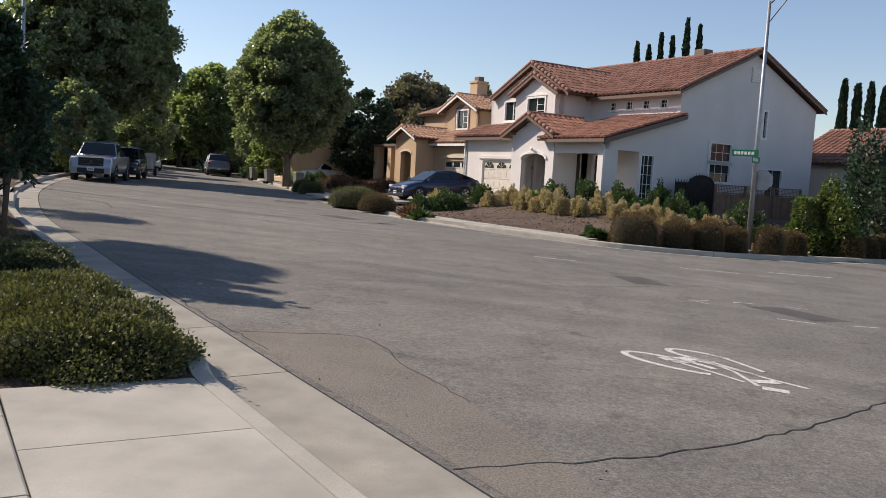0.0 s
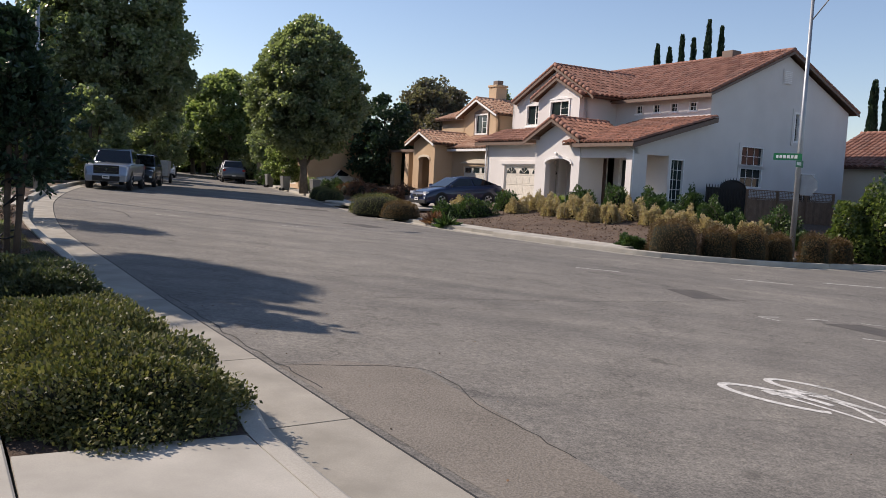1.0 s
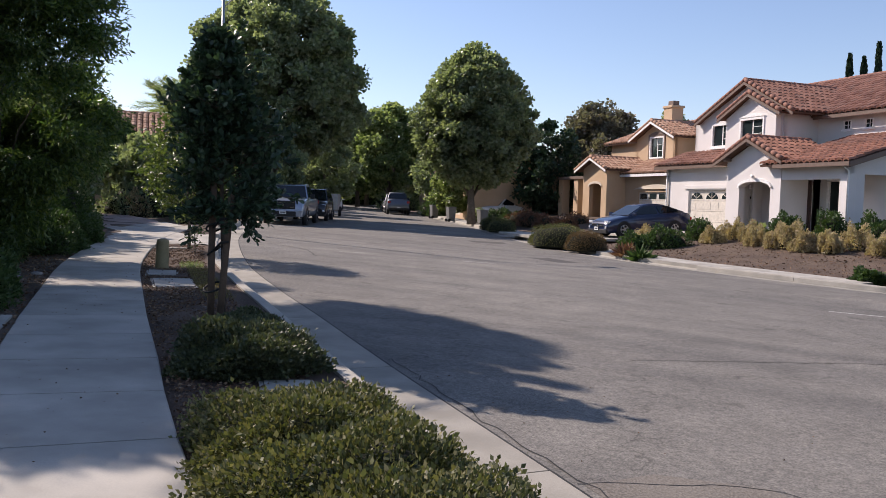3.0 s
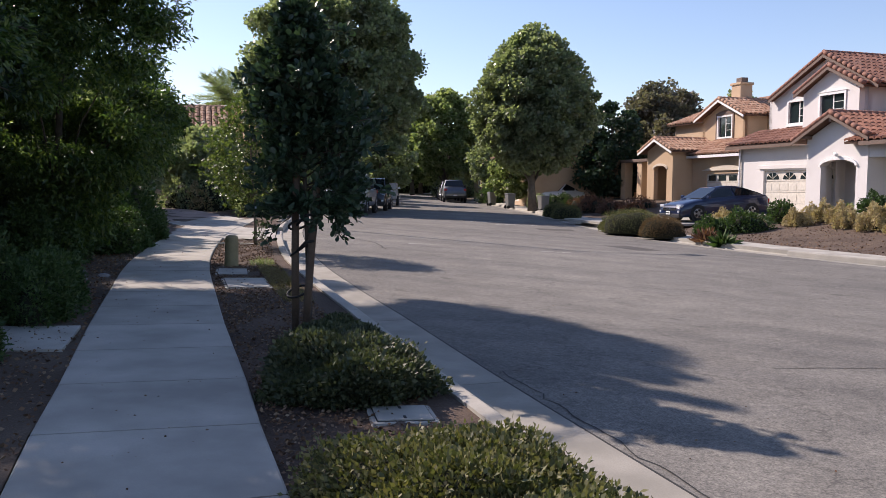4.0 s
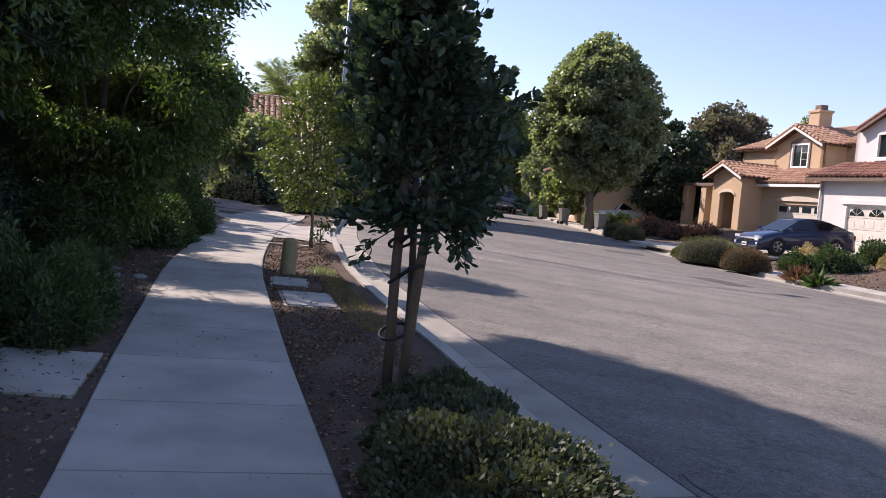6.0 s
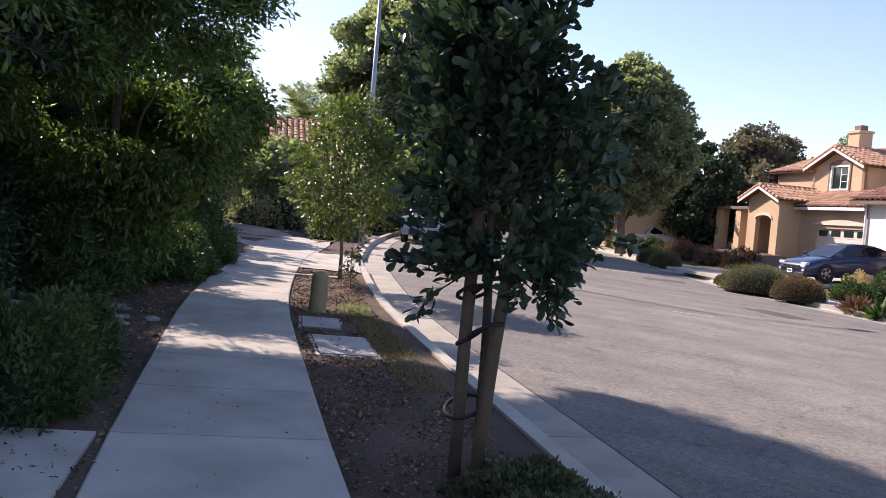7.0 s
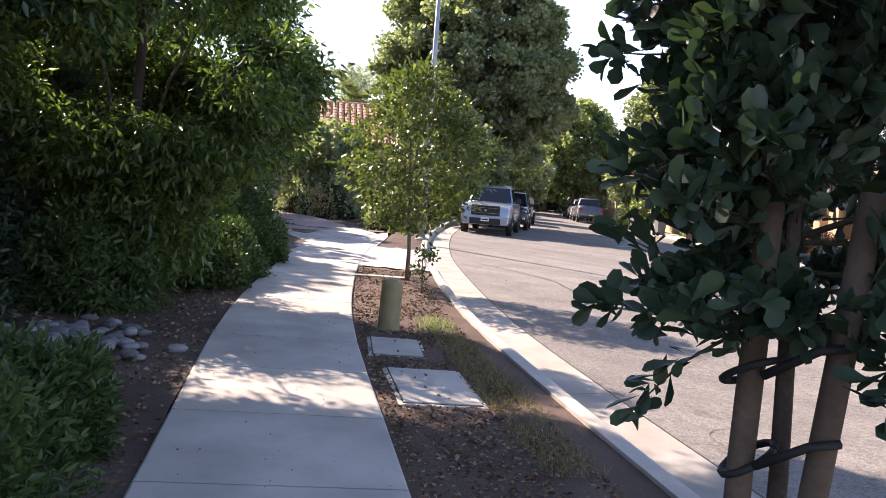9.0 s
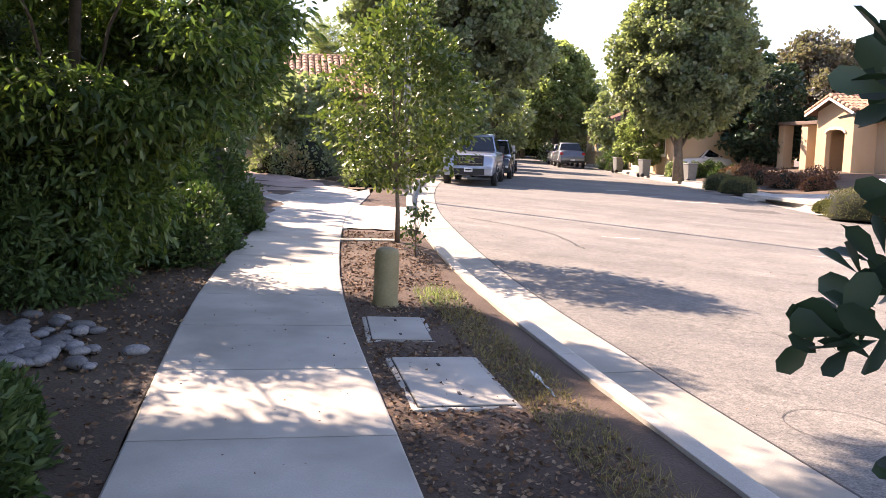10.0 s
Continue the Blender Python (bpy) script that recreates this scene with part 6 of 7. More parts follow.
# ---- vehicles ----
def car_paint(name, colour, metal=0.5):
    m, n, l, b = principled(name, 0.32, metal, 0.5)
    co, t = n.new("ShaderNodeTexCoord"), n.new("ShaderNodeTexNoise")
    t.inputs["Scale"].default_value = 2.5
    l.new(co.outputs["Object"], t.inputs["Vector"])
    r = ramp(n, ((0.3, tuple(v * 0.85 for v in colour)), (0.7, colour)))
    l.new(t.outputs["Fac"], r.inputs["Fac"])
    l.new(r.outputs["Color"], b.inputs["Base Color"])
    b.inputs["Coat Weight"].default_value = 0.8
    b.inputs["Coat Roughness"].default_value = 0.06
    return m


M["chrome"] = plain("chrome", (0.6, 0.6, 0.6), 0.15, 1.0)
M["rim"] = plain("alloy rim", (0.42, 0.43, 0.44), 0.3, 0.9)
M["headlamp"] = plain("clear headlamp", (0.75, 0.77, 0.8), 0.08, 0.3, 0.8)
M["tail"] = plain("red tail lamp", (0.35, 0.01, 0.01), 0.2)
M["plate"] = plain("white number plate", (0.7, 0.7, 0.68), 0.5)
M["trim_black"] = plain("black plastic trim", (0.018, 0.018, 0.019), 0.6)
M["car_glass"] = glass_like("tinted car glass", (0.012, 0.015, 0.017), 0.03)

# side outlines: (share of length from the middle, height) of the body's top, then the cabin's four corners
SHAPES = {
    "sedan": (4.55, 1.78, [(0.5, 0.50), (0.487, 0.64), (0.455, 0.72), (0.41, 0.79), (0.33, 0.87), (0.24, 0.93), (0.1, 0.95), (-0.1, 0.96), (-0.34, 1.0), (-0.46, 1.03), (-0.493, 0.9), (-0.5, 0.55)], ((0.27, 0.91), (0.06, 1.41), (-0.2, 1.40), (-0.45, 1.03)), 0.17, (0.31, -0.285), 0.325),
    "pickup": (5.8, 2.02, [(0.5, 0.62), (0.495, 1.05), (0.47, 1.16), (0.36, 1.22), (0.2, 1.26), (-0.1, 1.27), (-0.16, 1.27), (-0.3, 1.28), (-0.49, 1.28), (-0.5, 0.7)], ((0.215, 1.22), (0.115, 1.9), (-0.105, 1.92), (-0.15, 1.27)), 0.38, (0.33, -0.31), 0.41),
    "suv": (4.8, 1.92, [(0.5, 0.6), (0.492, 0.9), (0.46, 1.02), (0.36, 1.1), (0.2, 1.14), (-0.1, 1.15), (-0.3, 1.16), (-0.45, 1.16), (-0.49, 1.1), (-0.5, 0.65)], ((0.235, 1.1), (0.09, 1.76), (-0.38, 1.76), (-0.485, 1.15)), 0.28, (0.32, -0.3), 0.37),
}


def vehicle(name, kind, x, y, z, facing, paint, label, group="", category="car", tilt=0.0, roof_rack=False):
    """facing: heading of the bonnet in degrees from +x."""
    L, W, topline, cab, zb, axles, wr = SHAPES[kind]
    t = thing(name, Matrix.Translation((x, y, z)) @ Matrix.Rotation(radians(facing), 4, "Z") @ Matrix.Rotation(radians(tilt), 4, "Y"), label, category, group)
    hw = W / 2
    bm = bmesh.new()
    rings = []
    for s, zt in topline:
        xx = s * L
        w = hw * (0.86 if abs(s) > 0.495 else 0.93 if abs(s) > 0.48 else 0.98 if abs(s) > 0.42 else 1.0)
        pts = [(0, zb), (w * 0.9, zb), (w * 0.985, zb + 0.12), (w, (zb + zt) * 0.52), (w * 0.985, zt - 0.1), (w * 0.93, zt - 0.025), (w * 0.6, zt + 0.006), (0, zt + 0.012)]
        rings.append([bm.verts.new((xx, yy, zz)) for yy, zz in pts] + [bm.verts.new((xx, -yy, zz)) for yy, zz in pts[-2:0:-1]])
    m = len(rings[0])
    for a, b in zip(rings, rings[1:]):
        for k in range(m):
            bm.faces.new((a[k], a[(k + 1) % m], b[(k + 1) % m], b[k])).smooth = True
    bm.faces.new(rings[0]), bm.faces.new(rings[-1][::-1])
    bmesh.ops.recalc_face_normals(bm, faces=bm.faces[:])
    part("body", bm, paint, t)
    # cabin
    (x0, z0), (x1, z1), (x2, z2), (x3, z3) = [(s * L, zz) for s, zz in cab]
    wb, wt = hw * 0.93, hw * 0.74
    bm = bmesh.new()
    prof_ = [(x0, z0 - 0.03, wb), (x1 + 0.02, z1 - 0.02, wt), (x1 - 0.1, z1 + 0.01, wt * 0.98)]
    prof_ += [(x1 - 0.1 + (x2 - x1 + 0.2) * q, z1 + 0.01 + (z2 - z1) * q + 0.05 * math.sin(math.pi * q), wt * 0.98) for q in (0.25, 0.5, 0.75)]
    prof_ += [(x2 + 0.1, z2 + 0.01, wt * 0.98), (x2 - 0.02, z2 - 0.03, wt), (x3, z3 - 0.03, wb)]
    ls = [bm.verts.new((a, w, zz)) for a, zz, w in prof_]
    rs = [bm.verts.new((a, -w, zz)) for a, zz, w in prof_]
    for k in range(len(prof_) - 1):
        bm.faces.new((ls[k], ls[k + 1], rs[k + 1], rs[k])).smooth = True
    bm.faces.new(ls[::-1]), bm.faces.new(rs)
    bmesh.ops.recalc_face_normals(bm, faces=bm.faces[:])
    part("cabin", bm, paint, t)
    def pane(q, nm="pane"):
        b_ = bmesh.new()
        c = sum((Vector(p) for p in q), Vector()) / 4
        n_ = (Vector(q[1]) - Vector(q[0])).cross(Vector(q[2]) - Vector(q[0])).normalized()
        if n_.dot(c - Vector(((x0 + x3) / 2, 0, (z0 + z1) / 2))) < 0:
            n_ = -n_
        lo = [b_.verts.new(Vector(p) - n_ * 0.01) for p in q]
        hi = [b_.verts.new(Vector(p) + n_ * 0.008) for p in q]
        b_.faces.new(lo), b_.faces.new(hi)
        for k in range(4):
            b_.faces.new((lo[k], lo[(k + 1) % 4], hi[(k + 1) % 4], hi[k]))
        bmesh.ops.recalc_face_normals(b_, faces=b_.faces[:])
        part(nm, b_, M["car_glass"], t)
    def lerp(a, b, k):
        return tuple(p + (q - p) * k for p, q in zip(a, b))
    A, B_ = (x0, wb, z0), (x1, wt, z1)
    a, b = lerp(A, B_, 0.1), lerp(A, B_, 0.93)
    pane([(a[0], a[1] * 0.93, a[2]), (b[0], b[1] * 0.92, b[2]), (b[0], -b[1] * 0.92, b[2]), (a[0], -a[1] * 0.93, a[2])], "windscreen")
    A, B_ = (x3, wb, z3), (x2, wt, z2)
    a, b = lerp(A, B_, 0.15), lerp(A, B_, 0.9)
    pane([(a[0], a[1] * 0.9, a[2]), (b[0], b[1] * 0.9, b[2]), (b[0], -b[1] * 0.9, b[2]), (a[0], -a[1] * 0.9, a[2])], "rear_window")
    cuts = {"sedan": ((0.06, 0.5), (0.54, 0.94)), "pickup": ((0.07, 0.52), (0.57, 0.95)), "suv": ((0.05, 0.37), (0.41, 0.7), (0.74, 0.96))}[kind]
    for sgn in (1, -1):
        for k0, k1 in cuts:
            def P(k, up):
                lo_, hi_ = x0 + (x3 - x0) * k, x1 + (x2 - x1) * k
                v = 0.12 + 0.76 * up
                zz0, zz1 = z0 + (z3 - z0) * k, z1
                return (lo_ + (hi_ - lo_) * v, sgn * (wb + (wt - wb) * v), zz0 + (zz1 - zz0) * v)
            pane([P(k0, 0), P(k1, 0), P(k1, 1), P(k0, 1)], "side_window")
        mir = box(bmesh.new(), x0 - 0.28 - 0.05, x0 - 0.28 + 0.06, min(sgn * hw, sgn * (hw + 0.2)), max(sgn * hw, sgn * (hw + 0.2)), z0 + 0.02, z0 + (0.26 if kind == "pickup" else 0.16), 0.03)
        part("mirror", mir, paint if kind != "pickup" else M["trim_black"], t)
        for ax in axles:
            xx = ax * L
            part("wheel_arch", tube(bmesh.new(), [(xx, sgn * (hw - 0.2), wr), (xx, sgn * (hw + 0.004), wr)], [wr * 1.16, wr * 1.16], 24), M["trim_black"], t)
            wh = new("wheel")
            wh.parent = t
            wh.matrix_local = Matrix.Translation((xx, sgn * (hw - 0.1), wr))
            part("tyre", tube(bmesh.new(), [(0, sgn * -0.1, 0), (0, sgn * 0.08, 0), (0, sgn * 0.115, 0)], [wr, wr, wr * 0.9], 24), M["rubber"], wh)
            bm = tube(bmesh.new(), [(0, sgn * 0.1, 0), (0, sgn * 0.122, 0)], [wr * 0.68, wr * 0.64], 20)
            part("rim", bm, M["rim"], wh)
            bm = bmesh.new()
            for k in range(5):
                an = 2 * math.pi * (k + 0.5) / 5
                tube(bm, [(wr * 0.28 * math.cos(an), sgn * 0.118, wr * 0.28 * math.sin(an)), (wr * 0.56 * math.cos(an), sgn * 0.124, wr * 0.56 * math.sin(an))], [0.05, 0.06], 6)
            part("rim_gap", bm, M["trim_black"], wh)
        zl = {"sedan": 0.66, "pickup": 0.98, "suv": 0.85}[kind]
        part("headlight", box(bmesh.new(), L * 0.455, L * 0.492, min(sgn * hw * 0.55, sgn * hw * 0.92), max(sgn * hw * 0.55, sgn * hw * 0.92), zl - 0.06, zl + (0.14 if kind == "pickup" else 0.06), 0.03), M["headlamp"], t)
        part("tail_light", box(bmesh.new(), -L * 0.497, -L * 0.47, min(sgn * hw * 0.7, sgn * hw * 0.95), max(sgn * hw * 0.7, sgn * hw * 0.95), zl, zl + 0.2, 0.03), M["tail"], t)
        part("fog_light", box(bmesh.new(), L * 0.48, L * 0.503, min(sgn * hw * 0.72, sgn * hw * 0.86), max(sgn * hw * 0.72, sgn * hw * 0.86), zb + 0.2, zb + 0.3, 0.02), M["headlamp"], t)
    zl = {"sedan": 0.52, "pickup": 0.92, "suv": 0.78}[kind]
    gh = {"sedan": 0.07, "pickup": 0.2, "suv": 0.13}[kind]
    part("grille", boxed(L * 0.47, L * 0.502, -hw * 0.56, hw * 0.56, zl - gh, zl + gh, bevel=0.03), M["trim_black"], t)
    for k in (-0.5, 0.5):
        part("grille_bar", boxed(L * 0.5, L * 0.506, -hw * 0.52, hw * 0.52, zl + k * gh - 0.012, zl + k * gh + 0.012), M["chrome"], t)
    part("badge", tube(bmesh.new(), [(L * 0.5, 0, zl), (L * 0.509, 0, zl)], [0.07, 0.06], 16), M["chrome"], t)
    part("bumper", box(bmesh.new(), L * 0.47, L * 0.508, -hw * 0.9, hw * 0.9, zb - 0.02, zb + (0.3 if kind == "pickup" else 0.16), 0.04), M["trim_black"] if kind != "pickup" else paint, t)
    if kind == "pickup":
        part("lower_intake", boxed(L * 0.5, L * 0.512, -hw * 0.6, hw * 0.6, zb, zb + 0.24, bevel=0.02), M["trim_black"], t)
    for xx in (L * 0.513, -L * 0.503):
        part("number_plate", boxed(min(xx, xx * 1.002), max(xx, xx * 1.002), -0.16, 0.16, zb + 0.12, zb + 0.27), M["plate"], t)
    part("plate_bars", boxed(L * 0.5145, L * 0.5155, -0.12, 0.12, zb + 0.17, zb + 0.22), M["trim_black"], t)
    part("rear_bumper", box(bmesh.new(), -L * 0.506, -L * 0.475, -hw * 0.9, hw * 0.9, zb, zb + 0.2, 0.04), M["trim_black"], t)
    if roof_rack:
        for s in (-1, 1):
            part("roof_rail", tube(bmesh.new(), [(x1 - 0.2, s * wt * 0.85, z1 + 0.06), (x2 + 0.2, s * wt * 0.85, z1 + 0.06)], [0.02, 0.02], 6), M["trim_black"], t)
    return t


SILVER = car_paint("silver car paint", (0.36, 0.40, 0.47), 0.6)
NAVY = car_paint("dark blue car paint", (0.008, 0.018, 0.06), 0.1)
BLACK = car_paint("black car paint", (0.012, 0.012, 0.014), 0.2)
WHITE = car_paint("white car paint", (0.7, 0.7, 0.7), 0.0)
GREY = car_paint("grey car paint", (0.13, 0.14, 0.16), 0.5)
vehicle("pickup_truck", "pickup", -28.1, 34.6, g(-28.1, 34.6), -60, SILVER, "silver pickup truck parked at the kerb facing downhill", "parked cars", "truck")
vehicle("suv", "suv", -31.3, 40.6, g(-31.3, 40.6), -59, BLACK, "black sport utility vehicle parked behind the pickup", "parked cars", roof_rack=True)
p = house_point(-8.1, -8.7)
vehicle("sedan", "sedan", p.x, p.y, 0.56, -131.5, NAVY, "dark blue sedan parked nose out on the driveway", "", "car", 2.0)
vehicle("sedan", "sedan", -46.6, 63.5, g(-46.6, 63.5), -55, WHITE, "white sedan parked far up the street", "parked cars")
vehicle("pickup_truck", "pickup", -40.8, 65.3, g(-40.8, 65.3), 125, GREY, "dark grey pickup parked far up the street", "parked cars", "truck")
vehicle("suv", "suv", -44.5, 70.5, g(-44.5, 70.5), 126, GREY, "grey car parked beyond the dark pickup", "parked cars")
p = (-27.6, 60.0)
vehicle("suv", "suv", p[0], p[1], zg(*p, 0.25), -130, WHITE, "white car standing on a driveway beyond the plane tree", "")
tr = thing("box_trailer", Matrix.Translation((-35.6, 47.5, g(-35.6, 47.5))) @ Matrix.Rotation(radians(-57), 4, "Z"), "low grey box trailer parked at the kerb", "trailer")
part("box", boxed(-1.6, 1.6, -0.95, 0.95, 0.45, 1.5, bevel=0.03), M["steel"], tr)
for s in (-1, 1):
    part("wheel", tube(bmesh.new(), [(0, s * 0.9, 0.33), (0, s * 1.08, 0.33)], [0.33, 0.33], 16), M["rubber"], tr)
    part("mudguard", boxed(-0.45, 0.45, min(s * 0.95, s * 1.1), max(s * 0.95, s * 1.1), 0.66, 0.7), M["steel"], tr)
part("drawbar", boxed(1.6, 2.8, -0.05, 0.05, 0.4, 0.5), M["steel"], tr)

# ---- road markings, patches, cracks ----
def strip_mesh(pts, w, h):
    line = [Vector(p) for p in pts]
    l, r = shifted(line, w / 2), shifted(line, -w / 2)
    bm = bmesh.new()
    a = [bm.verts.new((p.x, p.y, g(p.x, p.y) + h)) for p in l]
    b = [bm.verts.new((p.x, p.y, g(p.x, p.y) + h)) for p in r]
    for i in range(len(a) - 1):
        bm.faces.new((a[i], b[i], b[i + 1], a[i + 1]))
    bmesh.ops.recalc_face_normals(bm, faces=bm.faces[:])
    for f in bm.faces:
        if f.normal.z < 0:
            f.normal_flip()
    return bm


bike = tagged(new("bicycle_marking"), "worn white bicycle symbol painted on the asphalt", "road marking", kind="structure")
U, V_ = Vector((0.9, -0.43)), Vector((0.43, 0.9))


def ring(c, a, b, k0, k1):
    c = Vector(c)
    return [tuple(c + U * (a * math.cos(2 * math.pi * k / 24)) + V_ * (b * math.sin(2 * math.pi * k / 24))) for k in range(k0, k1 + 1)]


for pts, w in ((ring((0.93, 8.2), 0.56, 0.24, 3, 22), 0.085), (ring((1.25, 8.8), 0.42, 0.2, 4, 20), 0.08), ([(0.82, 8.33), (1.05, 8.52), (1.2, 8.62)], 0.16), ([(1.2, 8.62), (1.55, 8.2), (1.75, 7.66)], 0.05), ([(0.95, 8.3), (1.35, 8.0), (1.62, 7.75)], 0.05),
               ([(1.25, 8.62), (1.85, 8.1), (2.22, 7.88)], 0.06), ([(1.32, 9.02), (1.6, 8.75), (1.86, 8.4)], 0.06), ([(1.2, 8.5), (1.5, 8.35), (1.8, 8.15)], 0.05), ([(1.72, 7.85), (1.95, 7.98)], 0.14), ([(1.78, 7.6), (2.02, 7.58)], 0.14), ([(0.95, 8.25), (1.15, 8.45)], 0.1)):
    part("stroke", strip_mesh(pts, w, 0.004), M["road_paint"], bike)
marks = tagged(new("survey_marks"), "thin white survey marks sprayed on the asphalt", "road marking", kind="structure")
for a, b, w in (((1.06, 13.98), (1.38, 14.22), 0.03), ((1.06, 13.98), (1.37, 13.77), 0.03), ((1.79, 14.41), (2.14, 14.59), 0.04), ((2.38, 12.93), (2.93, 12.91), 0.05), ((3.51, 13.2), (3.92, 13.37), 0.04), ((2.65, 14.7), (3.04, 14.7), 0.03),
                ((-2.6, 19.0), (-1.6, 19.1), 0.06), ((0.8, 20.5), (2.2, 20.8), 0.06), ((3.0, 22.2), (4.6, 22.8), 0.08), ((-12.0, 22.0), (-11.2, 22.3), 0.05), ((-19.5, 33.6), (-18.0, 34.6), 0.12), ((-21.3, 34.6), (-20.4, 35.8), 0.1), ((-15.5, 21.0), (-14.9, 21.4), 0.05), ((-23.2, 36.6), (-22.9, 38.0), 0.1)):
    part("mark", strip_mesh([a, b], w, 0.004), M["road_paint"], marks)
patches = tagged(new("road_patches"), "dark rectangular asphalt repair patches", "road patch", kind="structure")
for poly in ([(-0.5, 16.6), (0.1, 16.95), (0.68, 15.95), (0.05, 15.5)], [(2.0, 14.1), (2.6, 14.5), (3.6, 13.7), (2.95, 13.2)], [(-11.2, 26.5), (-9.8, 25.6), (-10.3, 24.9), (-11.7, 25.8)], [(-17.2, 32.6), (-15.9, 33.4), (-15.2, 32.2), (-16.4, 31.5)]):
    part("patch", sheet(poly, 0.003), M["asphalt_dark"], patches)
coarse = [(0.05, 3.72), (-0.7, 4.35), (-2.1, 5.46), (-3.3, 6.45), (-3.0, 6.95), (-2.3, 7.15), (-1.5, 6.4), (-0.6, 5.45), (0.15, 4.6), (0.9, 3.6), (2.0, 2.4), (1.6, 2.35)]
tagged(mesh_object("coarse_asphalt", sheet([(x + 0.03, y + 0.03) for x, y in coarse], 0.0025), M["asphalt_coarse"]), "strip of coarse gravelly asphalt beside the gutter", "road patch", kind="structure")
cracks = tagged(new("road_cracks"), "dark cracks running across the asphalt", "crack", kind="structure")
rc = random.Random(31)
for line, w in (([(-0.2, 3.95), (0.9, 4.9), (1.9, 6.15), (2.84, 7.7), (4.5, 10.3)], 0.014), ([(-3.3, 6.5), (-2.2, 7.15), (-1.4, 6.3), (-0.5, 5.4)], 0.01), ([(-4.2, 10.9), (-2.5, 12.4), (-1.0, 13.8), (1.2, 16.5)], 0.014), ([(1.2, 2.9), (3.0, 3.6), (5.5, 4.6)], 0.014),
                ([(-22.3, 24.0), (-17.0, 27.0), (-11.5, 29.5)], 0.03), ([(-6.2, 8.95), (-4.4, 7.4), (-2.6, 6.0)], 0.012), ([(-19.0, 21.5), (-16.5, 20.6), (-14.8, 19.0)], 0.03)):
    pts = [tuple(q + Vector((rc.uniform(-0.03, 0.03), rc.uniform(-0.03, 0.03)))) for q in spline(line, 0.15)]
    part("crack", strip_mesh(pts, w, 0.0045), M["tar"], cracks)
# dark line of dirt where gutter meets asphalt
s0, s1 = near_way.near(2, 2), near_way.near(-30, 35)
part("crack", swept(near_way, s0, s1, [(-0.018, 0.0045), (0.004, 0.0075), (0.004, -0.05), (-0.018, -0.05)], 0.3), M["tar"], cracks)
man = tagged(new("manhole_outline"), "round iron cover flush in the asphalt", "manhole", kind="structure")
for x, y in ((-6.1, 16.4), (-9.5, 12.4)):
    part("cover_ring", strip_mesh([(x + 0.34 * math.cos(2 * math.pi * k / 24), y + 0.34 * math.sin(2 * math.pi * k / 24)) for k in range(25)], 0.007, 0.0045), M["asphalt_dark"], man)
at = []
rg = np.random.default_rng(5)
for k in range(260):
    sx = rg.uniform(near_way.near(2, 2), near_way.near(-26, 29))
    q, nn = near_way.at(sx)
    d = rg.exponential(1.6) + 0.05
    q = q - nn * d
    at.append((q.x, q.y, g(q.x, q.y) + 0.008))
tagged(leaf_mesh("road_debris", np.array(at), rg.normal(0, 1, (260, 3)) * np.array((1, 1, 0.1)), 0.022, "kite", M["litter"], None, rg, spread=0.1), "small dry leaves and grit on the asphalt", "litter", kind="stuff")


# ---- houses and trees in the distance ----
def plain_house(m, w, d, h, rise, stucco, tiles, label, garage=False, floors=1):
    t = thing("house", m, label, "house", "houses in the distance")
    S, T = M[stucco], M[tiles]
    holes = [(w * 0.62, w * 0.82, 0.9, 2.1), (w * 0.35, w * 0.5, 0.9, 2.1)] if not garage else [(0.5, 5.0, 0.0, 2.2), (w * 0.75, w * 0.9, 0.9, 2.1)]
    up = [(w * 0.2, w * 0.35, 3.6, 4.8), (w * 0.65, w * 0.8, 3.6, 4.8)] if floors == 2 else []
    wall(t, "y", 0.0, 0.2, 0, w, -0.5, h, holes + up, S)
    for q in (holes[1:] if garage else holes) + up:
        window(t, "y", 0.0, *q, 2, 2)
    if garage:
        garage_door(t, 0.0, 0.5, 5.0, 0.0, 2.2, arched=False)
    wall(t, "x", 0.0, 0.2, 0.2, d, -0.5, h, [], S)
    wall(t, "x", w, -0.2, 0.2, d, -0.5, h, [], S)
    wall(t, "y", d, 0.2, 0, w, -0.5, h, [], S)
    for xx in (0.1, w - 0.1):
        part("gable_wall", prism([(0, h), (d, h), (d / 2, h + rise)], "x", xx - 0.1, xx + 0.1), S, t)
    k = rise / (d / 2)
    roof_plane(t, "tiled roof slope", (-0.5, -0.5, h - 0.5 * k + 0.06), (w + 1, 0, 0), (0, d / 2 + 0.5, (d / 2 + 0.5) * k), T, w=0.34, l=0.42)
    roof_plane(t, "tiled roof slope", (w + 0.5, d + 0.5, h - 0.5 * k + 0.06), (-w - 1, 0, 0), (0, -d / 2 - 0.5, (d / 2 + 0.5) * k), T, w=0.34, l=0.42)
    ridge_tiles(t, (-0.5, d / 2, h + rise + 0.1), (w + 0.5, d / 2, h + rise + 0.1), T)
    return t


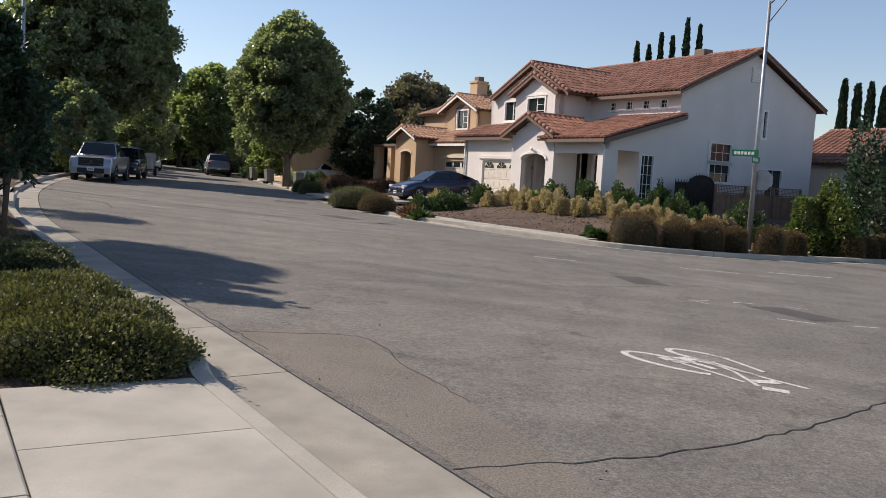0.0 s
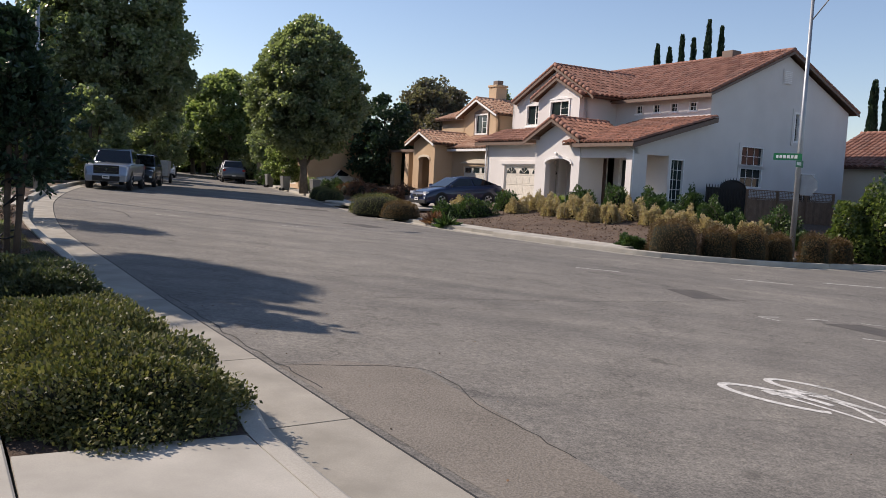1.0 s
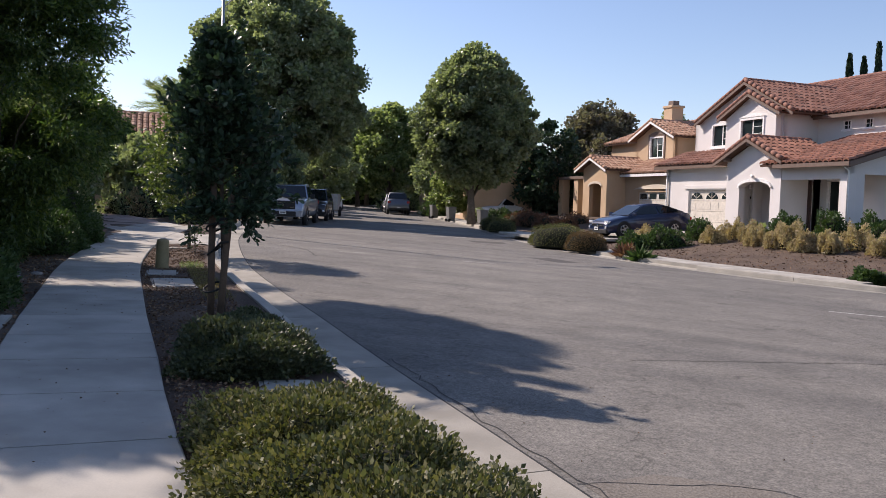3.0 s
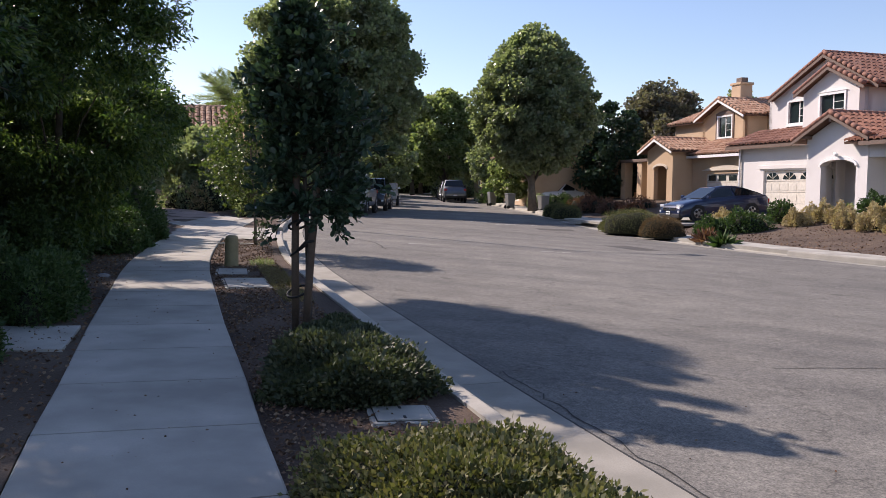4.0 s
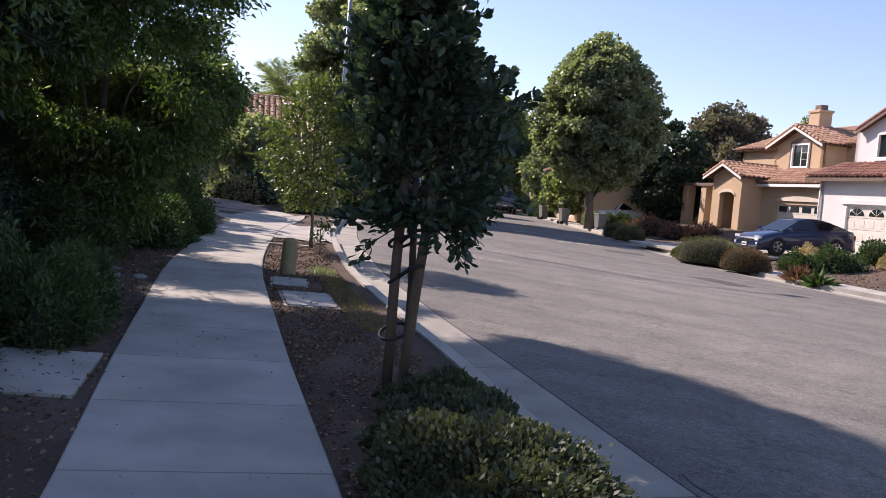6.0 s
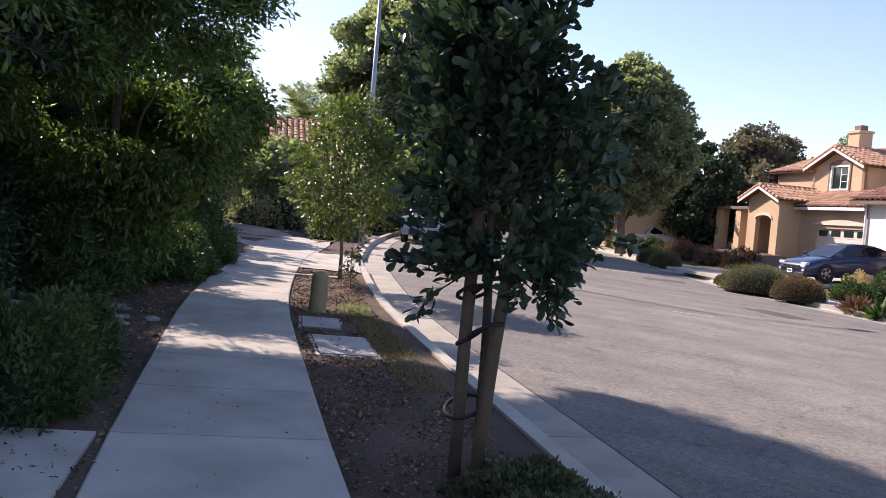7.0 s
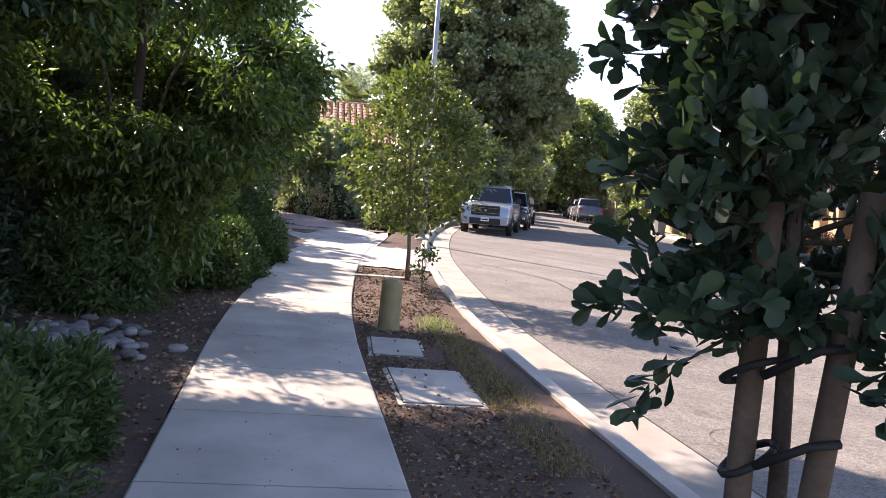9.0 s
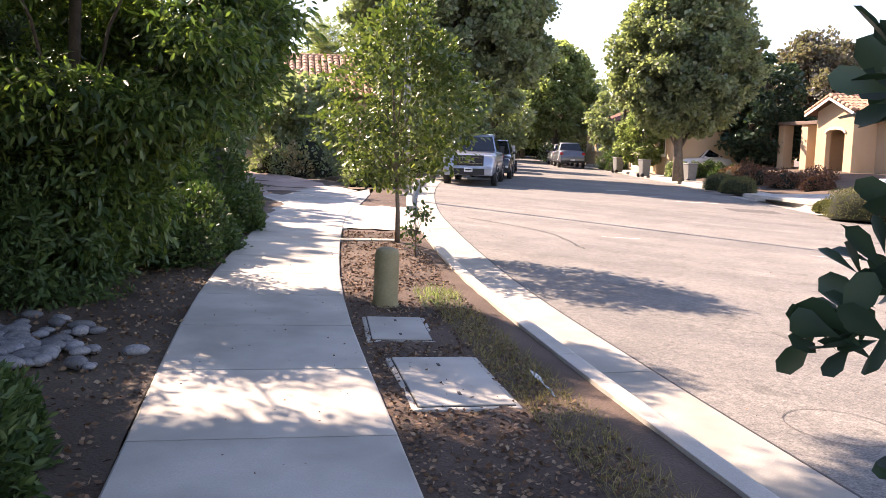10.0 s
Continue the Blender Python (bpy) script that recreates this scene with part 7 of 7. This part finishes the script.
plain_house(pose(-35.2, 64.2, 0.9, 0, 0, -48), 9, 8, 3.1, 1.7, "stucco_tan", "tile", "tan single-storey house beyond the tan house", True)
plain_house(pose(-47.0, 80.0, 1.2, 0, 0, -52), 9, 8, 3.0, 1.8, "stucco_tan", "tile", "tan house far up the street", False)
plain_house(pose(-44.5, 31.1, 1.2, 0, 0, 48.3), 10, 9, 3.4, 2.2, "stucco_tan", "tile_tan", "tan house behind the garden trees", False)
plain_house(pose(6.2, 52.0, -0.2, 0, 0, -40), 12, 9, 4.0, 2.0, "stucco_cream", "tile", "single-storey house with red tiles behind the hedge", False)
plain_house(pose(-62, 62, 0.6, 0, 0, 128), 12, 8, 3.2, 1.9, "stucco_tan", "tile_tan", "cream house behind street trees", False)
# palm behind the tan house
t = thing("palm", Matrix.Translation((-47.8, 45.4, zg(-47.8, 45.4))), "feathery palm behind the roof", "palm")
part("trunk", tube(bmesh.new(), [(0, 0, 0), (0.1, 0, 4.0), (0.15, 0, 6.5)], [0.22, 0.18, 0.16], 10), M["bark"], t)
rg = np.random.default_rng(14)
for k in range(34):
    a, e = rg.uniform(0, 6.28), rg.uniform(0.15, 1.4)
    d = Vector((math.cos(a) * math.cos(e), math.sin(a) * math.cos(e), math.sin(e)))
    pts = [Vector((0.15, 0, 6.5)) + d * (4.0 * s) - Vector((0, 0, 1.5 * s * s)) for s in (0, 0.25, 0.5, 0.75, 1.0)]
    n_ = 190
    ss = rg.uniform(0.1, 1.0, n_)
    at = np.array([tuple(Vector((0.15, 0, 6.5)) + d * (4.0 * s) - Vector((0, 0, 1.5 * s * s))) for s in ss])
    side = Vector((-d.y, d.x, 0)).normalized()
    out = np.array([tuple(side * (1 if q % 2 else -1) + d * 0.5) for q in range(n_)])
    fr = part("frond", tube(bmesh.new(), pts, [0.03, 0.025, 0.02, 0.015, 0.008], 5), M["bark"], t)
    leaf_mesh("leaflet", at, out, 0.8, "needle", M["leaf_light"], fr, rg, spread=0.15)
street = "street trees"
for i, (x, y, h, r, leaf, lab) in enumerate(((-39.5, 52.5, 5.5, 2.6, "leaf_plane", "green tree behind the parked cars"), (-58, 72, 9.0, 4.5, "leaf_plane", "green tree far up the street"), (-50, 58, 7.5, 3.6, "leaf_plane", "green tree behind the parked cars"),
                                          (-62, 92, 9.5, 5.5, "leaf_light", "light green tree closing the street"), (-72, 100, 10, 6, "leaf_plane", "green tree closing the street"), (-52, 90, 8.5, 4.5, "leaf_plane", "green tree far up the street"), (-37.5, 68, 7.0, 2.8, "leaf_plane", "green tree behind the bins"),
                                          (-32.5, 29, 3.6, 2.1, "leaf_plane", "green tree in a front garden"), (-38, 30.5, 5.2, 2.6, "leaf_shrub", "green tree by the paved driveway"), (-27.8, 20.6, 4.2, 2.0, "leaf_plane", "small leafy tree by the paved driveway"), (-32.5, 24.6, 4.6, 2.0, "leaf_plane", "small leafy tree by the paved driveway"), (-54, 44, 6.5, 4.0, "leaf_plane", "green tree behind the gardens"), (-36, 22, 7.5, 3.6, "leaf_dark", "dark tree behind the hedge"),
                                          (-30, 14, 9.0, 4.5, "leaf_dark", "large dark tree behind the garden"), (-26, 3, 9.0, 4.5, "leaf_dark", "large dark tree behind the garden"), (-31.5, 58.5, 4.2, 1.7, "leaf_light", "small bright green tree in a front garden"), (-30.2, 35.2, 4.8, 1.9, "leaf_plane", "small green tree behind the pickup"),
                                          (-16.5, 66, 9.5, 1.6, "leaf_plane", "tree behind the chimney"), (-70, 78, 11, 6, "leaf_dark", "dark tree closing the view"), (20, 60, 8, 4, "leaf_dark", "dark tree down the side street"))):
    tree("garden_tree", x, y, zg(x, y), h, prof(ROUND, r), 0.03 * h, M["bark"], M[leaf], 90, 120, 0.24 * r, 0.05 + 0.06 * r, "lobed", lab, 400 + i, group="background trees", limbs=8)
for i, (x, y, rx, h, turn) in enumerate(((-26.3, 26.4, 1.2, 1.2, 120), (-29.5, 30.0, 1.5, 1.4, 120), (-33.5, 24.0, 2.2, 1.6, 10), (-31.0, 27.5, 1.6, 1.5, 30), (-33.0, 36.0, 1.4, 1.2, 120), (-37.5, 43.0, 2.2, 1.5, 122), (-42.5, 51.0, 2.6, 1.7, 125), (-36.5, 64.5, 1.6, 1.3, 125), (-55.0, 66.0, 3.2, 2.2, 125),
                                         (-48.5, 78.0, 3.0, 2.2, 125), (-66.0, 96.0, 6.0, 3.5, 40), (-58.0, 97.0, 5.0, 3.0, 40), (-27.5, 54.6, 0.8, 0.9, 0), (-24.0, 52.6, 0.8, 0.9, 0), (-26.2, 55.6, 0.9, 1.0, 0), (-41, 26.5, 3.0, 2.4, 20), (-28.5, 19.0, 2.5, 2.2, 20), (-34.0, 17.5, 3.0, 3.0, 20))):
    shrub("hedge_mass", x, y, zg(x, y), rx, rx * 0.7, h, M["leaf_shrub" if i % 3 else "leaf_plane"], 2600, 0.1 + 0.03 * rx, "kite", "green shrubs along the gardens", 450 + i, "shrub", "garden shrubs up the street", turn, rough=0.2, spread=1.0)
shrub("red_shrub", -30.6, 27.0, zg(-30.6, 27), 0.5, 0.5, 0.9, M["leaf_gold"], 1500, 0.12, "kite", "yellowish shrub by the paved driveway", 480, rough=0.25)
# pine branch that hangs over the pavement
t = thing("pine", Matrix.Translation((-14.1, 7.3, zg(-14.1, 7.3))), "dark pine whose needles hang over the pavement", "tree")
part("trunk", tube(bmesh.new(), [(0, 0, 0), (0.05, 0.02, 3), (0.1, 0, 7)], [0.16, 0.13, 0.07], 10), M["bark_dark"], t)
rg = np.random.default_rng(15)
for k in range(26):
    a, z0 = rg.uniform(0, 6.28), rg.uniform(2.4, 6.6)
    ln = rg.uniform(1.3, 2.5)
    d = Vector((math.cos(a), math.sin(a), rg.uniform(-0.1, 0.25)))
    pts = [Vector((0.07, 0, z0)) + d * (ln * s) - Vector((0, 0, 0.3 * s * s)) for s in (0, 0.5, 1.0)]
    br = part("branch", tube(bmesh.new(), pts, [0.035, 0.02, 0.008], 6), M["bark_dark"], t)
    n_ = 420
    s = rg.uniform(0.3, 1.05, n_)
    at = np.array([tuple(Vector((0.07, 0, z0)) + d * (ln * q) - Vector((0, 0, 0.3 * q * q))) for q in s])
    leaf_mesh("needle_cluster", at, np.array([tuple(d)] * n_), 0.2, "needle", M["leaf_cypress"], br, rg, spread=0.7)
